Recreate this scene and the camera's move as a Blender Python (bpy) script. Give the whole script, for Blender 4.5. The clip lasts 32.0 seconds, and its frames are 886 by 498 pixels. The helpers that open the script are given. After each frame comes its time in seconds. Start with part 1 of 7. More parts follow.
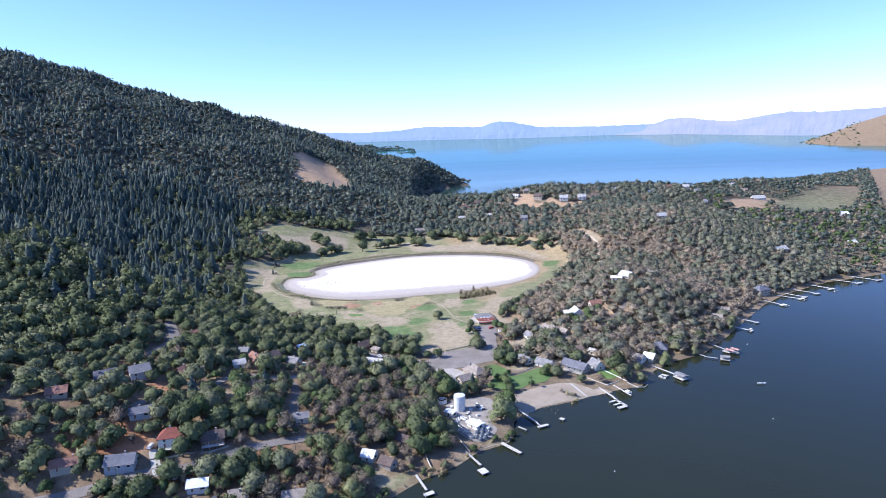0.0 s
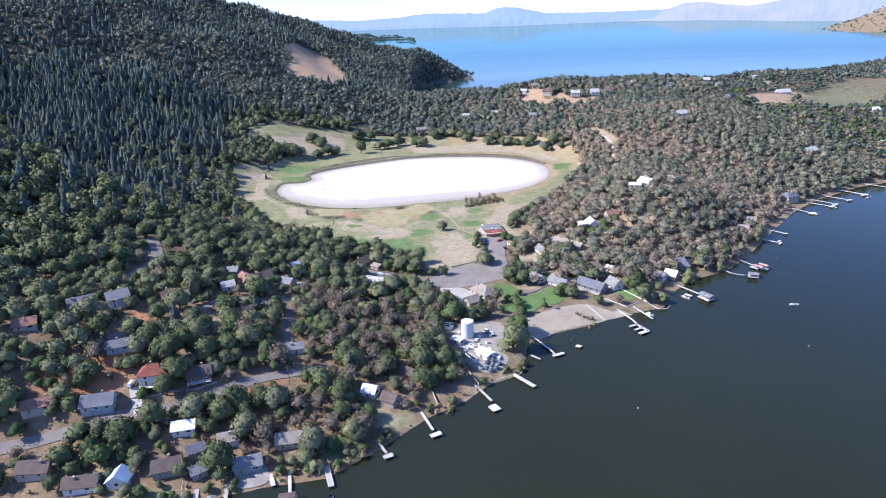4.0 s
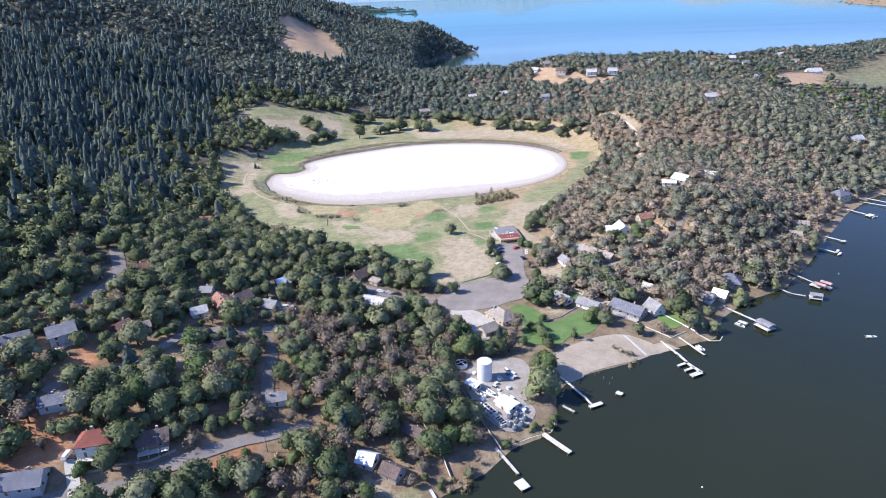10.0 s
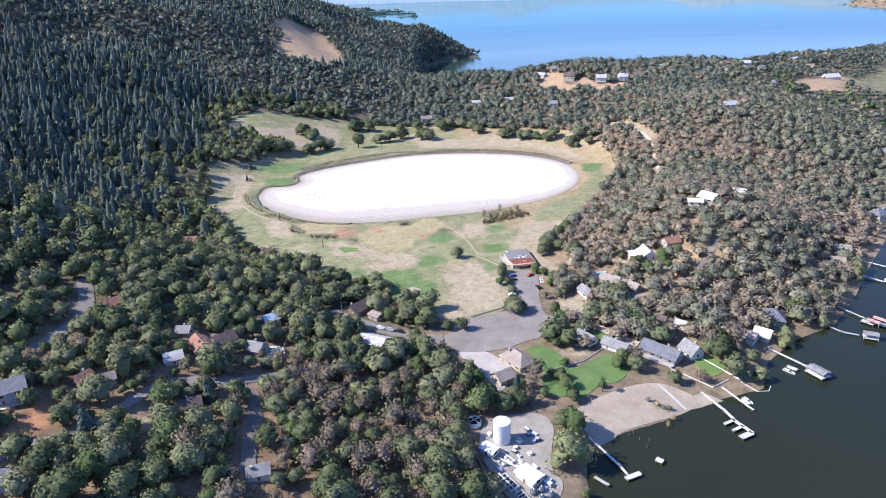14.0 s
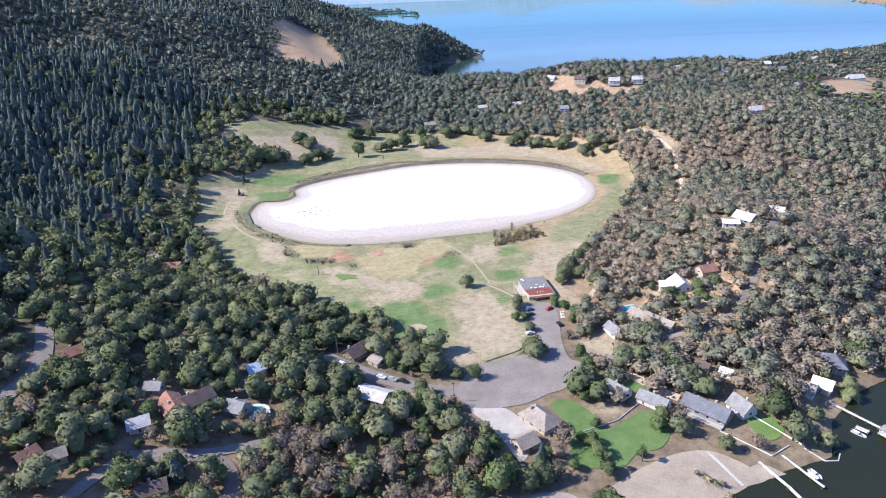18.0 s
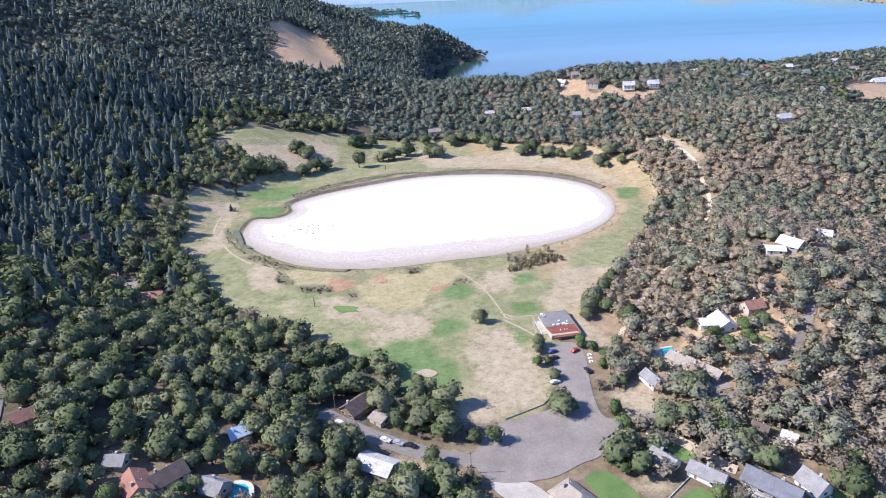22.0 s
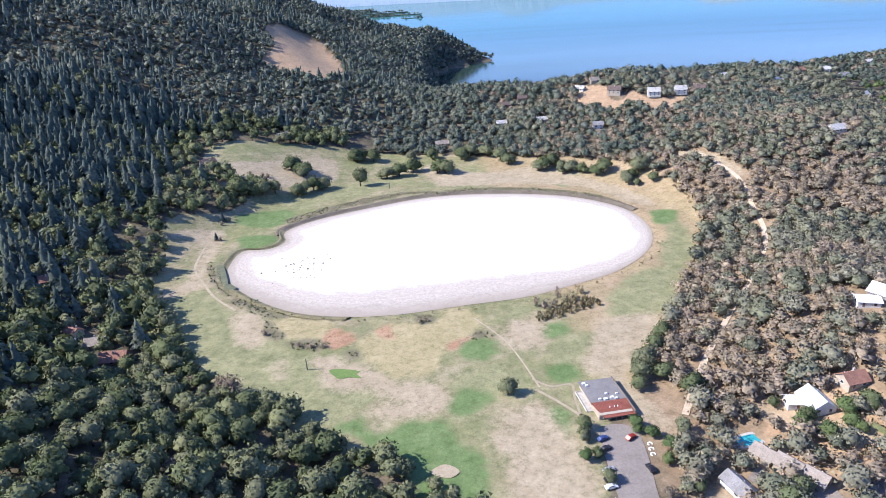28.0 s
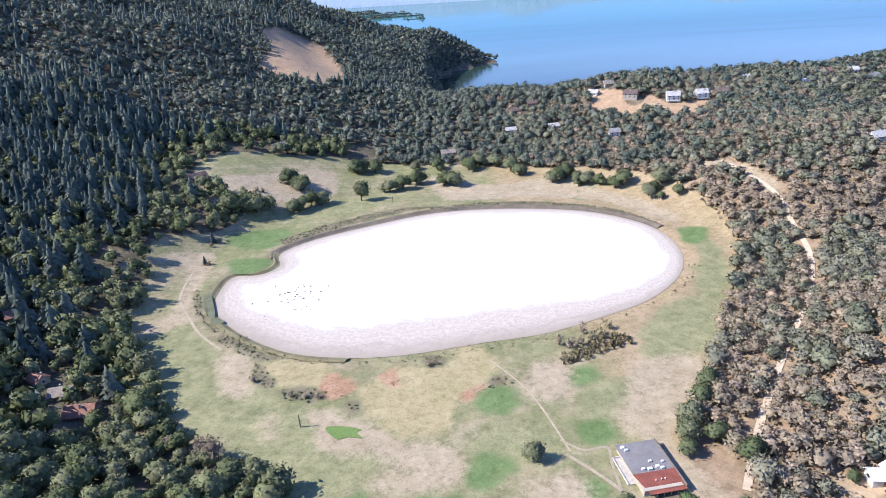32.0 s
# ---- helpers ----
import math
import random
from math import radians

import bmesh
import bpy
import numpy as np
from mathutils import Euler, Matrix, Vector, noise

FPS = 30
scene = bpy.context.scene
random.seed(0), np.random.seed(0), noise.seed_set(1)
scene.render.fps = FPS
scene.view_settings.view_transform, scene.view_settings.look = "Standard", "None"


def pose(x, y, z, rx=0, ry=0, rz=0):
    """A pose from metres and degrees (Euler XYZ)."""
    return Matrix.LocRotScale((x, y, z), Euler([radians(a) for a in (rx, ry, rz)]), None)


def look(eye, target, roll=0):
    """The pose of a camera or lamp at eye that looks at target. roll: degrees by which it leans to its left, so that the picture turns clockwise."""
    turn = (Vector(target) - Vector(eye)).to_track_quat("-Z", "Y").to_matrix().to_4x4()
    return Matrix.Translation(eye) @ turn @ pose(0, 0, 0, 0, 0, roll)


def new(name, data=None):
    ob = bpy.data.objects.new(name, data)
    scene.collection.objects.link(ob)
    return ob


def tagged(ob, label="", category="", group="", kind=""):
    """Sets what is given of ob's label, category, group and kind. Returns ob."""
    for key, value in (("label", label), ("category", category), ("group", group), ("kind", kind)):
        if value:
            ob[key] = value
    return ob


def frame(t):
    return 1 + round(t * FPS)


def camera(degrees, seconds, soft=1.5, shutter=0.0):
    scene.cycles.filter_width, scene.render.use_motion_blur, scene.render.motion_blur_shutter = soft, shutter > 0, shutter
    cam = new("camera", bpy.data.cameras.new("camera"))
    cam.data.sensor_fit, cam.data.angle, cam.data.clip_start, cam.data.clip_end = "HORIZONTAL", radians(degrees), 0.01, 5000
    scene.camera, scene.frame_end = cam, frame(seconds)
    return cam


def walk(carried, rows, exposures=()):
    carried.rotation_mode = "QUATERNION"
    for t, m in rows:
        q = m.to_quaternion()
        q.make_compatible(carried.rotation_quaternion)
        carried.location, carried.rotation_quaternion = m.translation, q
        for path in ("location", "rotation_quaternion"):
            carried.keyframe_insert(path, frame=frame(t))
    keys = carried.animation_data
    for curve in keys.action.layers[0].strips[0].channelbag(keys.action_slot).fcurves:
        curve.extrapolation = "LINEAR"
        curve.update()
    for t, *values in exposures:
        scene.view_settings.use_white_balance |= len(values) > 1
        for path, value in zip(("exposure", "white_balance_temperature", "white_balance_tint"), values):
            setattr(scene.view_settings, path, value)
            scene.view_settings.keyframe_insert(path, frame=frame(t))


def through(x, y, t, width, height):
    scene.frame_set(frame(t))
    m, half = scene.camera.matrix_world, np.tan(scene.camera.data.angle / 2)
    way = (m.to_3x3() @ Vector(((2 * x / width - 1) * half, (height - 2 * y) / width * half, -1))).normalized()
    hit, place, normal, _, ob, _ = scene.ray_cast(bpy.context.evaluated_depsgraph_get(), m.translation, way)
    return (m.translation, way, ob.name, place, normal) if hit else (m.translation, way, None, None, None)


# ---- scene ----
cam = camera(71.2, 32.0, 0.9)
PATH = [
    (0, (-6.551, -3.498, 163.714), (-6.384, -1.539, 163.345), -2.3),
    (1, (-5.628, 7.559, 163.954), (-5.465, 9.518, 163.584), -2.4),
    (2, (-4.768, 19.17, 164.045), (-4.607, 21.128, 163.674), -2.6),
    (3, (-4.906, 28.971, 164.036), (-4.748, 30.915, 163.592), -2.5),
    (3.5, (-5.051, 33.018, 164.423), (-4.901, 34.929, 163.854), -2.6),
    (4, (-5.078, 37.432, 165.088), (-4.938, 39.302, 164.394), -2.7),
    (4.5, (-4.842, 42.373, 165.621), (-4.71, 44.213, 164.846), -2.8),
    (6.5, (-4.743, 63.707, 165.952), (-4.61, 65.547, 165.179), -2.7),
    (7, (-4.55, 68.78, 165.986), (-4.418, 70.62, 165.214), -2.7),
    (8, (-4.649, 79.459, 165.552), (-4.517, 81.301, 164.783), -2.6),
    (9, (-4.259, 89.662, 165.572), (-4.129, 91.504, 164.804), -2.7),
    (10, (-4.535, 100.439, 165.678), (-4.404, 102.28, 164.91), -2.6),
    (11, (-4.697, 110.811, 165.457), (-4.565, 112.654, 164.691), -2.6),
    (12, (-5.132, 120.934, 165.517), (-4.999, 122.776, 164.752), -2.5),
    (13, (-5.037, 131.604, 165.207), (-4.904, 133.448, 164.444), -2.5),
    (14, (-5.502, 141.817, 165.386), (-5.367, 143.661, 164.623), -2.5),
    (16.5, (-4.677, 168.351, 166.17), (-4.547, 170.194, 165.405), -2.8),
    (17, (-4.981, 173.334, 166.24), (-4.85, 175.178, 165.476), -2.8),
    (18, (-4.373, 185.5, 166.243), (-4.248, 187.343, 165.478), -2.9),
    (19, (-4.551, 196.519, 166.21), (-4.426, 198.362, 165.445), -2.9),
    (20, (-4.696, 207.308, 165.879), (-4.572, 209.152, 165.115), -2.9),
    (21, (-4.728, 218.085, 166.114), (-4.607, 219.93, 165.35), -3.0),
    (22, (-5.707, 228.455, 166.609), (-5.585, 230.299, 165.843), -3.0),
    (23, (-7.248, 237.931, 167.578), (-7.124, 239.774, 166.812), -2.9),
    (24, (-7.566, 248.04, 167.862), (-7.444, 249.883, 167.096), -3.0),
    (25, (-7.556, 258.669, 167.283), (-7.437, 260.513, 166.518), -3.3),
    (27.5, (-7.264, 287.338, 166.128), (-7.149, 289.183, 165.366), -3.5),
    (28, (-6.956, 292.822, 165.963), (-6.844, 294.668, 165.2), -3.6),
    (29, (-7.433, 303.158, 165.858), (-7.32, 305.004, 165.097), -3.6),
    (30, (-7.563, 313.756, 165.868), (-7.451, 315.602, 165.107), -3.7),
    (31, (-7.651, 323.751, 165.937), (-7.543, 325.598, 165.176), -3.8),
    (32, (-6.946, 334.462, 165.807), (-6.845, 336.309, 165.046), -4.2),
]
walk(cam, [(t, look(eye, target, roll)) for t, eye, target, roll in PATH], [(0.0, 0.62, 5850, 13), (3.0, 0.68, 5900, 13), (5.0, 0.78, 6050, 13), (32.0, 0.78, 6250, 13)])

# ---- light ----
SUN_DIR = Vector((-0.765, 0.03, 0.643)).normalized()
world = bpy.data.worlds.new("sky")
scene.world = world
world.use_nodes = True
wn = world.node_tree.nodes
sky = wn.new("ShaderNodeTexSky")
sky.sky_type, sky.sun_disc = "NISHITA", False
sky.sun_elevation, sky.sun_rotation = math.asin(SUN_DIR.z), math.atan2(SUN_DIR.x, SUN_DIR.y)
sky.altitude, sky.air_density, sky.dust_density, sky.ozone_density = 400, 1.0, 0.1, 2.5
wn["Background"].inputs["Strength"].default_value = 0.15
hue = wn.new("ShaderNodeMix")
hue.data_type, hue.blend_type = "RGBA", "MULTIPLY"
hue.inputs[0].default_value, hue.inputs[7].default_value = 1.0, (0.67, 0.775, 1.10, 1)
world.node_tree.links.new(sky.outputs[0], hue.inputs[6])
world.node_tree.links.new(hue.outputs[2], wn["Background"].inputs["Color"])
sun = new("sun", bpy.data.lights.new("sun", "SUN"))
sun.data.energy, sun.data.angle, sun.data.color = 5.0, radians(0.55), (1.0, 0.94, 0.85)
sun.matrix_world = look(SUN_DIR * 900, (0, 0, 0))


# ---- materials ----
def material(name, rough=0.85, metal=0.0, spec=0.3):
    m = bpy.data.materials.new(name)
    m.use_nodes = True
    b = m.node_tree.nodes["Principled BSDF"]
    b.inputs["Roughness"].default_value, b.inputs["Metallic"].default_value = rough, metal
    b.inputs["Specular IOR Level"].default_value = spec
    return m, m.node_tree.nodes, m.node_tree.links, b


def noise_node(n, l, scale, detail=5.0, rough=0.6, coord=None):
    t = n.new("ShaderNodeTexNoise")
    t.inputs["Scale"].default_value, t.inputs["Detail"].default_value, t.inputs["Roughness"].default_value = scale, detail, rough
    if coord is None:
        coord = n.new("ShaderNodeNewGeometry").outputs["Position"]
    l.new(coord, t.inputs["Vector"])
    return t.outputs["Fac"]


def ramp(n, l, fac, *stops):
    r = n.new("ShaderNodeValToRGB")
    e = r.color_ramp.elements
    while len(e) < len(stops):
        e.new(0.5)
    for k, (p, c) in zip(e, stops):
        k.position, k.color = p, (*c, 1)
    l.new(fac, r.inputs["Fac"])
    return r.outputs["Color"]


def mix(n, l, fac, a, b, blend="MIX"):
    x = n.new("ShaderNodeMix")
    x.data_type, x.blend_type = "RGBA", blend
    for sock, v in ((x.inputs[0], fac), (x.inputs[6], a), (x.inputs[7], b)):
        if isinstance(v, (int, float)):
            sock.default_value = v
        elif isinstance(v, tuple):
            sock.default_value = (*v, 1)
        else:
            l.new(v, sock)
    return x.outputs[2]


def bump(n, l, b, height, strength=0.4, distance=0.1):
    k = n.new("ShaderNodeBump")
    k.inputs["Strength"].default_value, k.inputs["Distance"].default_value = strength, distance
    l.new(height, k.inputs["Height"])
    l.new(k.outputs["Normal"], b.inputs["Normal"])


def surface(name, dark, light, scale=0.5, fine=6.0, rough=0.85, relief=0.3, metal=0.0, random_tint=0.12, spec=0.3):
    """A worn surface: two colours mingled at a large and a fine scale, with grain relief and a small change from piece to piece."""
    m, n, l, b = material(name, rough, metal, spec)
    big = noise_node(n, l, scale, 4)
    small = noise_node(n, l, fine, 6, 0.7)
    c = ramp(n, l, big, (0.3, dark), (0.7, light))
    grain = ramp(n, l, small, (0.25, (0.72, 0.72, 0.72)), (0.75, (1.15, 1.15, 1.15)))
    c = mix(n, l, 1.0, c, grain, "MULTIPLY")
    info = n.new("ShaderNodeObjectInfo")
    tint = ramp(n, l, info.outputs["Random"], (0.0, (1 - random_tint,) * 3), (1.0, (1 + random_tint,) * 3))
    c = mix(n, l, 1.0, c, tint, "MULTIPLY")
    l.new(c, b.inputs["Base Color"])
    bump(n, l, b, small, relief, 0.08)
    return m


def foliage(name, dark, mid, light, rough=0.7, through=0.2):
    """Leaves: a hue for each tree from its tint, and a shift from clump to clump."""
    m, n, l, b = material(name, rough, 0, 0.1)
    geo = n.new("ShaderNodeNewGeometry")
    info = n.new("ShaderNodeObjectInfo")
    att = n.new("ShaderNodeAttribute")
    att.attribute_name = "tint"
    add = n.new("ShaderNodeMath")
    add.operation = "ADD"
    l.new(att.outputs["Fac"], add.inputs[0])
    l.new(info.outputs["Random"], add.inputs[1])
    frac = n.new("ShaderNodeMath")
    frac.operation = "FRACT"
    l.new(add.outputs[0], frac.inputs[0])
    tree = ramp(n, l, frac.outputs[0], (0.0, dark), (0.5, mid), (1.0, light))
    clump = ramp(n, l, geo.outputs["Random Per Island"], (0.0, (0.74, 0.76, 0.74)), (0.6, (1.0, 1.0, 1.0)), (1.0, (1.3, 1.26, 1.16)))
    c = mix(n, l, 1.0, tree, clump, "MULTIPLY")
    fine = ramp(n, l, noise_node(n, l, 0.55, 4), (0.3, (0.72, 0.72, 0.72)), (0.7, (1.25, 1.25, 1.25)))
    c = mix(n, l, 1.0, c, fine, "MULTIPLY")
    l.new(c, b.inputs["Base Color"])
    glow = n.new("ShaderNodeBsdfTranslucent")
    l.new(c, glow.inputs["Color"])
    both = n.new("ShaderNodeMixShader")
    both.inputs[0].default_value = through
    l.new(b.outputs[0], both.inputs[1])
    l.new(glow.outputs[0], both.inputs[2])
    l.new(both.outputs[0], n["Material Output"].inputs["Surface"])
    return m


M_OAK = foliage("oak_leaves", (0.094, 0.118, 0.058), (0.132, 0.155, 0.080), (0.188, 0.197, 0.120))
# oak leaves for far woods, blued in the base colour for aerial haze
M_HAZY_OAK = foliage("haze_tinted_oak_leaves", (0.096, 0.123, 0.099), (0.128, 0.156, 0.126), (0.185, 0.198, 0.161))
M_SAGE = foliage("dusty_oak_leaves", (0.160, 0.172, 0.120), (0.198, 0.205, 0.148), (0.250, 0.238, 0.182))
M_GREEN = foliage("garden_leaves", (0.079, 0.119, 0.050), (0.108, 0.152, 0.061), (0.143, 0.174, 0.077))
# needle green with the blue cast of distance haze mixed into its colour
M_HAZY_FIR = foliage("haze_tinted_needles", (0.066, 0.094, 0.086), (0.094, 0.124, 0.110), (0.140, 0.164, 0.136))
M_DRY = foliage("dry_oak_leaves", (0.325, 0.268, 0.203), (0.281, 0.244, 0.180), (0.385, 0.310, 0.242), through=0.3)
M_BROWN = foliage("brown_oak_leaves", (0.222, 0.177, 0.141), (0.186, 0.163, 0.124), (0.266, 0.210, 0.169), through=0.25)
M_WILLOW = foliage("willow_leaves", (0.20, 0.225, 0.11), (0.235, 0.255, 0.13), (0.275, 0.28, 0.15))
M_STRAW = foliage("straw_reeds", (0.36, 0.29, 0.17), (0.43, 0.36, 0.22), (0.34, 0.32, 0.18))
M_BARK = surface("bark", (0.09, 0.07, 0.055), (0.17, 0.14, 0.11), 0.6, 5)


def ground_material():
    m, n, l, b = material("ground_cover", 0.95, 0, 0.15)
    att = n.new("ShaderNodeVertexColor")
    att.layer_name = "cover"
    sep = n.new("ShaderNodeSeparateColor")
    l.new(att.outputs["Color"], sep.inputs[0])
    wide, mid, fine = noise_node(n, l, 0.022, 5, 0.6), noise_node(n, l, 0.11, 5, 0.65), noise_node(n, l, 1.3, 6, 0.7)
    litter = ramp(n, l, mid, (0.3, (0.07, 0.064, 0.045)), (0.5, (0.12, 0.105, 0.073)), (0.74, (0.24, 0.195, 0.14)))
    straw = ramp(n, l, mid, (0.28, (0.25, 0.21, 0.125)), (0.5, (0.325, 0.272, 0.175)), (0.75, (0.405, 0.342, 0.24)))
    turf = ramp(n, l, mid, (0.3, (0.18, 0.19, 0.09)), (0.7, (0.29, 0.28, 0.145)))
    worn = ramp(n, l, wide, (0.42, (0, 0, 0)), (0.60, (1, 1, 1)))
    golf = mix(n, l, worn, straw, turf)
    mottle = ramp(n, l, noise_node(n, l, 0.07, 6, 0.7), (0.44, (0, 0, 0)), (0.6, (0.8, 0.8, 0.8)))
    golf = mix(n, l, mottle, golf, (0.185, 0.195, 0.095))
    tan = ramp(n, l, mid, (0.3, (0.35, 0.235, 0.15)), (0.7, (0.47, 0.335, 0.215)))
    red = ramp(n, l, mid, (0.3, (0.30, 0.14, 0.075)), (0.7, (0.46, 0.24, 0.13)))
    c = mix(n, l, sep.outputs[0], litter, golf)
    c = mix(n, l, sep.outputs[1], c, tan)
    c = mix(n, l, sep.outputs[2], c, red)
    edge = ramp(n, l, noise_node(n, l, 0.16, 6, 0.75), (0.3, (0, 0, 0)), (0.7, (1, 1, 1)))

    def layered(under, fac, over):
        """Lays a cover over another, broken up along its edge."""
        k = n.new("ShaderNodeMath")
        k.operation = "MULTIPLY_ADD"
        l.new(fac, k.inputs[0])
        k.inputs[1].default_value = 1.7
        l.new(edge, k.inputs[2])
        r = n.new("ShaderNodeMapRange")
        r.inputs["From Min"].default_value, r.inputs["From Max"].default_value = 0.95, 2.0
        l.new(k.outputs[0], r.inputs["Value"])
        return mix(n, l, r.outputs[0], under, over)

    for layer, covers in (("turf", (((0.18, 0.19, 0.095), (0.31, 0.295, 0.165)), ((0.105, 0.165, 0.060), (0.175, 0.232, 0.100)), ((0.32, 0.262, 0.175), (0.43, 0.355, 0.25)))),
                          ("brush", (((0.30, 0.26, 0.135), (0.41, 0.345, 0.205)), ((0.32, 0.185, 0.11), (0.45, 0.295, 0.195)), ((0.13, 0.115, 0.075), (0.24, 0.21, 0.14))))):
        a = n.new("ShaderNodeVertexColor")
        a.layer_name = layer
        s = n.new("ShaderNodeSeparateColor")
        l.new(a.outputs["Color"], s.inputs[0])
        for sock, (lo, hi) in zip(s.outputs, covers):
            c = layered(c, sock, ramp(n, l, mid, (0.3, lo), (0.7, hi)))
    grain = ramp(n, l, fine, (0.25, (0.75, 0.75, 0.75)), (0.75, (1.15, 1.15, 1.15)))
    c = mix(n, l, 1.0, c, grain, "MULTIPLY")
    tussock = ramp(n, l, noise_node(n, l, 0.32, 6, 0.75), (0.36, (0.74, 0.76, 0.72)), (0.5, (1.0, 1.0, 1.0)), (0.68, (1.14, 1.13, 1.12)))
    c = mix(n, l, 1.0, c, tussock, "MULTIPLY")
    l.new(c, b.inputs["Base Color"])
    bump(n, l, b, fine, 0.5, 0.2)
    return m


def water_material():
    m, n, l, b = material("lake_water", 0.12, 0, 0.4)
    b.inputs["IOR"].default_value = 1.33
    b.inputs["Specular Tint"].default_value = (0.84, 1.0, 0.97, 1)
    wide = noise_node(n, l, 0.004, 4)
    muddy = ramp(n, l, wide, (0.3, (0.016, 0.021, 0.012)), (0.7, (0.024, 0.028, 0.016)))
    geo = n.new("ShaderNodeNewGeometry")
    xyz = n.new("ShaderNodeSeparateXYZ")
    l.new(geo.outputs["Position"], xyz.inputs[0])
    # open lake: bluer water, its base also lightened in place of sky reflection
    far_lake_sheen = n.new("ShaderNodeMapRange")
    far_lake_sheen.inputs["From Min"].default_value, far_lake_sheen.inputs["From Max"].default_value = 1350, 3300
    l.new(xyz.outputs["Y"], far_lake_sheen.inputs["Value"])
    l.new(mix(n, l, far_lake_sheen.outputs[0], muddy, (0.055, 0.175, 0.16)), b.inputs["Base Color"])
    mp = n.new("ShaderNodeMapping")
    mp.inputs["Scale"].default_value = (0.0005, 0.0022, 1)
    l.new(geo.outputs["Position"], mp.inputs["Vector"])
    streak = noise_node(n, l, 1.0, 4, 0.55, mp.outputs["Vector"])
    rr = n.new("ShaderNodeMapRange")
    rr.inputs["From Min"].default_value, rr.inputs["From Max"].default_value = 0.35, 0.68
    rr.inputs["To Min"].default_value, rr.inputs["To Max"].default_value = 0.05, 0.16
    l.new(streak, rr.inputs["Value"])
    l.new(rr.outputs[0], b.inputs["Roughness"])
    bump(n, l, b, noise_node(n, l, 0.45, 3, 0.5), 0.16, 0.25)
    return m


M_GROUND, M_WATER = ground_material(), water_material()
M_BANK = surface("dark_bank", (0.12, 0.10, 0.075), (0.215, 0.18, 0.135), 0.08, 0.8)
M_REEDBANK = surface("reedy_bank", (0.17, 0.155, 0.08), (0.30, 0.265, 0.15), 0.12, 1.2)
M_TURF = surface("green_turf", (0.10, 0.17, 0.045), (0.17, 0.24, 0.075), 0.06, 1.0, 0.9, 0.2)
M_LAWN = surface("watered_lawn", (0.095, 0.165, 0.05), (0.15, 0.225, 0.075), 0.15, 1.6, 0.9, 0.2)
M_SAND = surface("beach_sand", (0.30, 0.245, 0.185), (0.41, 0.345, 0.265), 0.12, 1.2, 0.95, 0.2)
M_ROAD = surface("worn_asphalt", (0.19, 0.165, 0.146), (0.27, 0.238, 0.212), 0.08, 1.2, 0.9, 0.15)
M_PATH = surface("pale_dirt_track", (0.40, 0.32, 0.24), (0.52, 0.43, 0.33), 0.2, 1.5, 0.95)
M_TRAIL = surface("faint_dirt_trail", (0.32, 0.262, 0.18), (0.43, 0.36, 0.255), 0.2, 1.5, 0.95)
M_GRAVEL = surface("grey_gravel", (0.25, 0.222, 0.195), (0.36, 0.325, 0.285), 0.2, 1.5, 0.95)
M_POND = surface("marsh_water", (0.13, 0.14, 0.085), (0.19, 0.20, 0.125), 0.1, 0.5, 0.6, 0.05, spec=0.15)
M_PAVED = surface("worn_pale_paving", (0.36, 0.325, 0.285), (0.46, 0.42, 0.375), 0.2, 1.5, 0.9)
M_CONC = surface("concrete", (0.44, 0.42, 0.38), (0.58, 0.55, 0.50), 0.3, 2.0, 0.85)


# ---- shape of the land ----
SHORE = [(-900, 205), (-400, 218), (-160, 232), (-110, 226), (-60, 235), (-40, 236), (-20, 250), (2, 269), (20, 279), (33, 291), (49, 297), (54, 304),
         (57, 320), (66, 332), (81, 337), (97, 341), (110, 348), (148, 356), (161, 375), (186, 392), (213, 402), (245, 430), (289, 473), (326, 508),
         (365, 536), (427, 567), (488, 581), (700, 640), (1200, 800), (4000, 1500)]
SHORE_X, SHORE_Y = (np.array(c, float) for c in zip(*SHORE))


def shore_y(x):
    return np.interp(x, SHORE_X, SHORE_Y)


def smooth(v, a, b):
    k = np.clip((v - a) / (b - a), 0, 1)
    return k * k * (3 - 2 * k)


def soft(v, w):
    return w * np.logaddexp(0, v / w)


def mound(x, y, cx, cy, sx, sy, h, turn=0.0):
    c, s = math.cos(turn), math.sin(turn)
    u, v = (x - cx) * c + (y - cy) * s, (y - cy) * c - (x - cx) * s
    return h * np.exp(-0.5 * ((u / sx) ** 2 + (v / sy) ** 2))


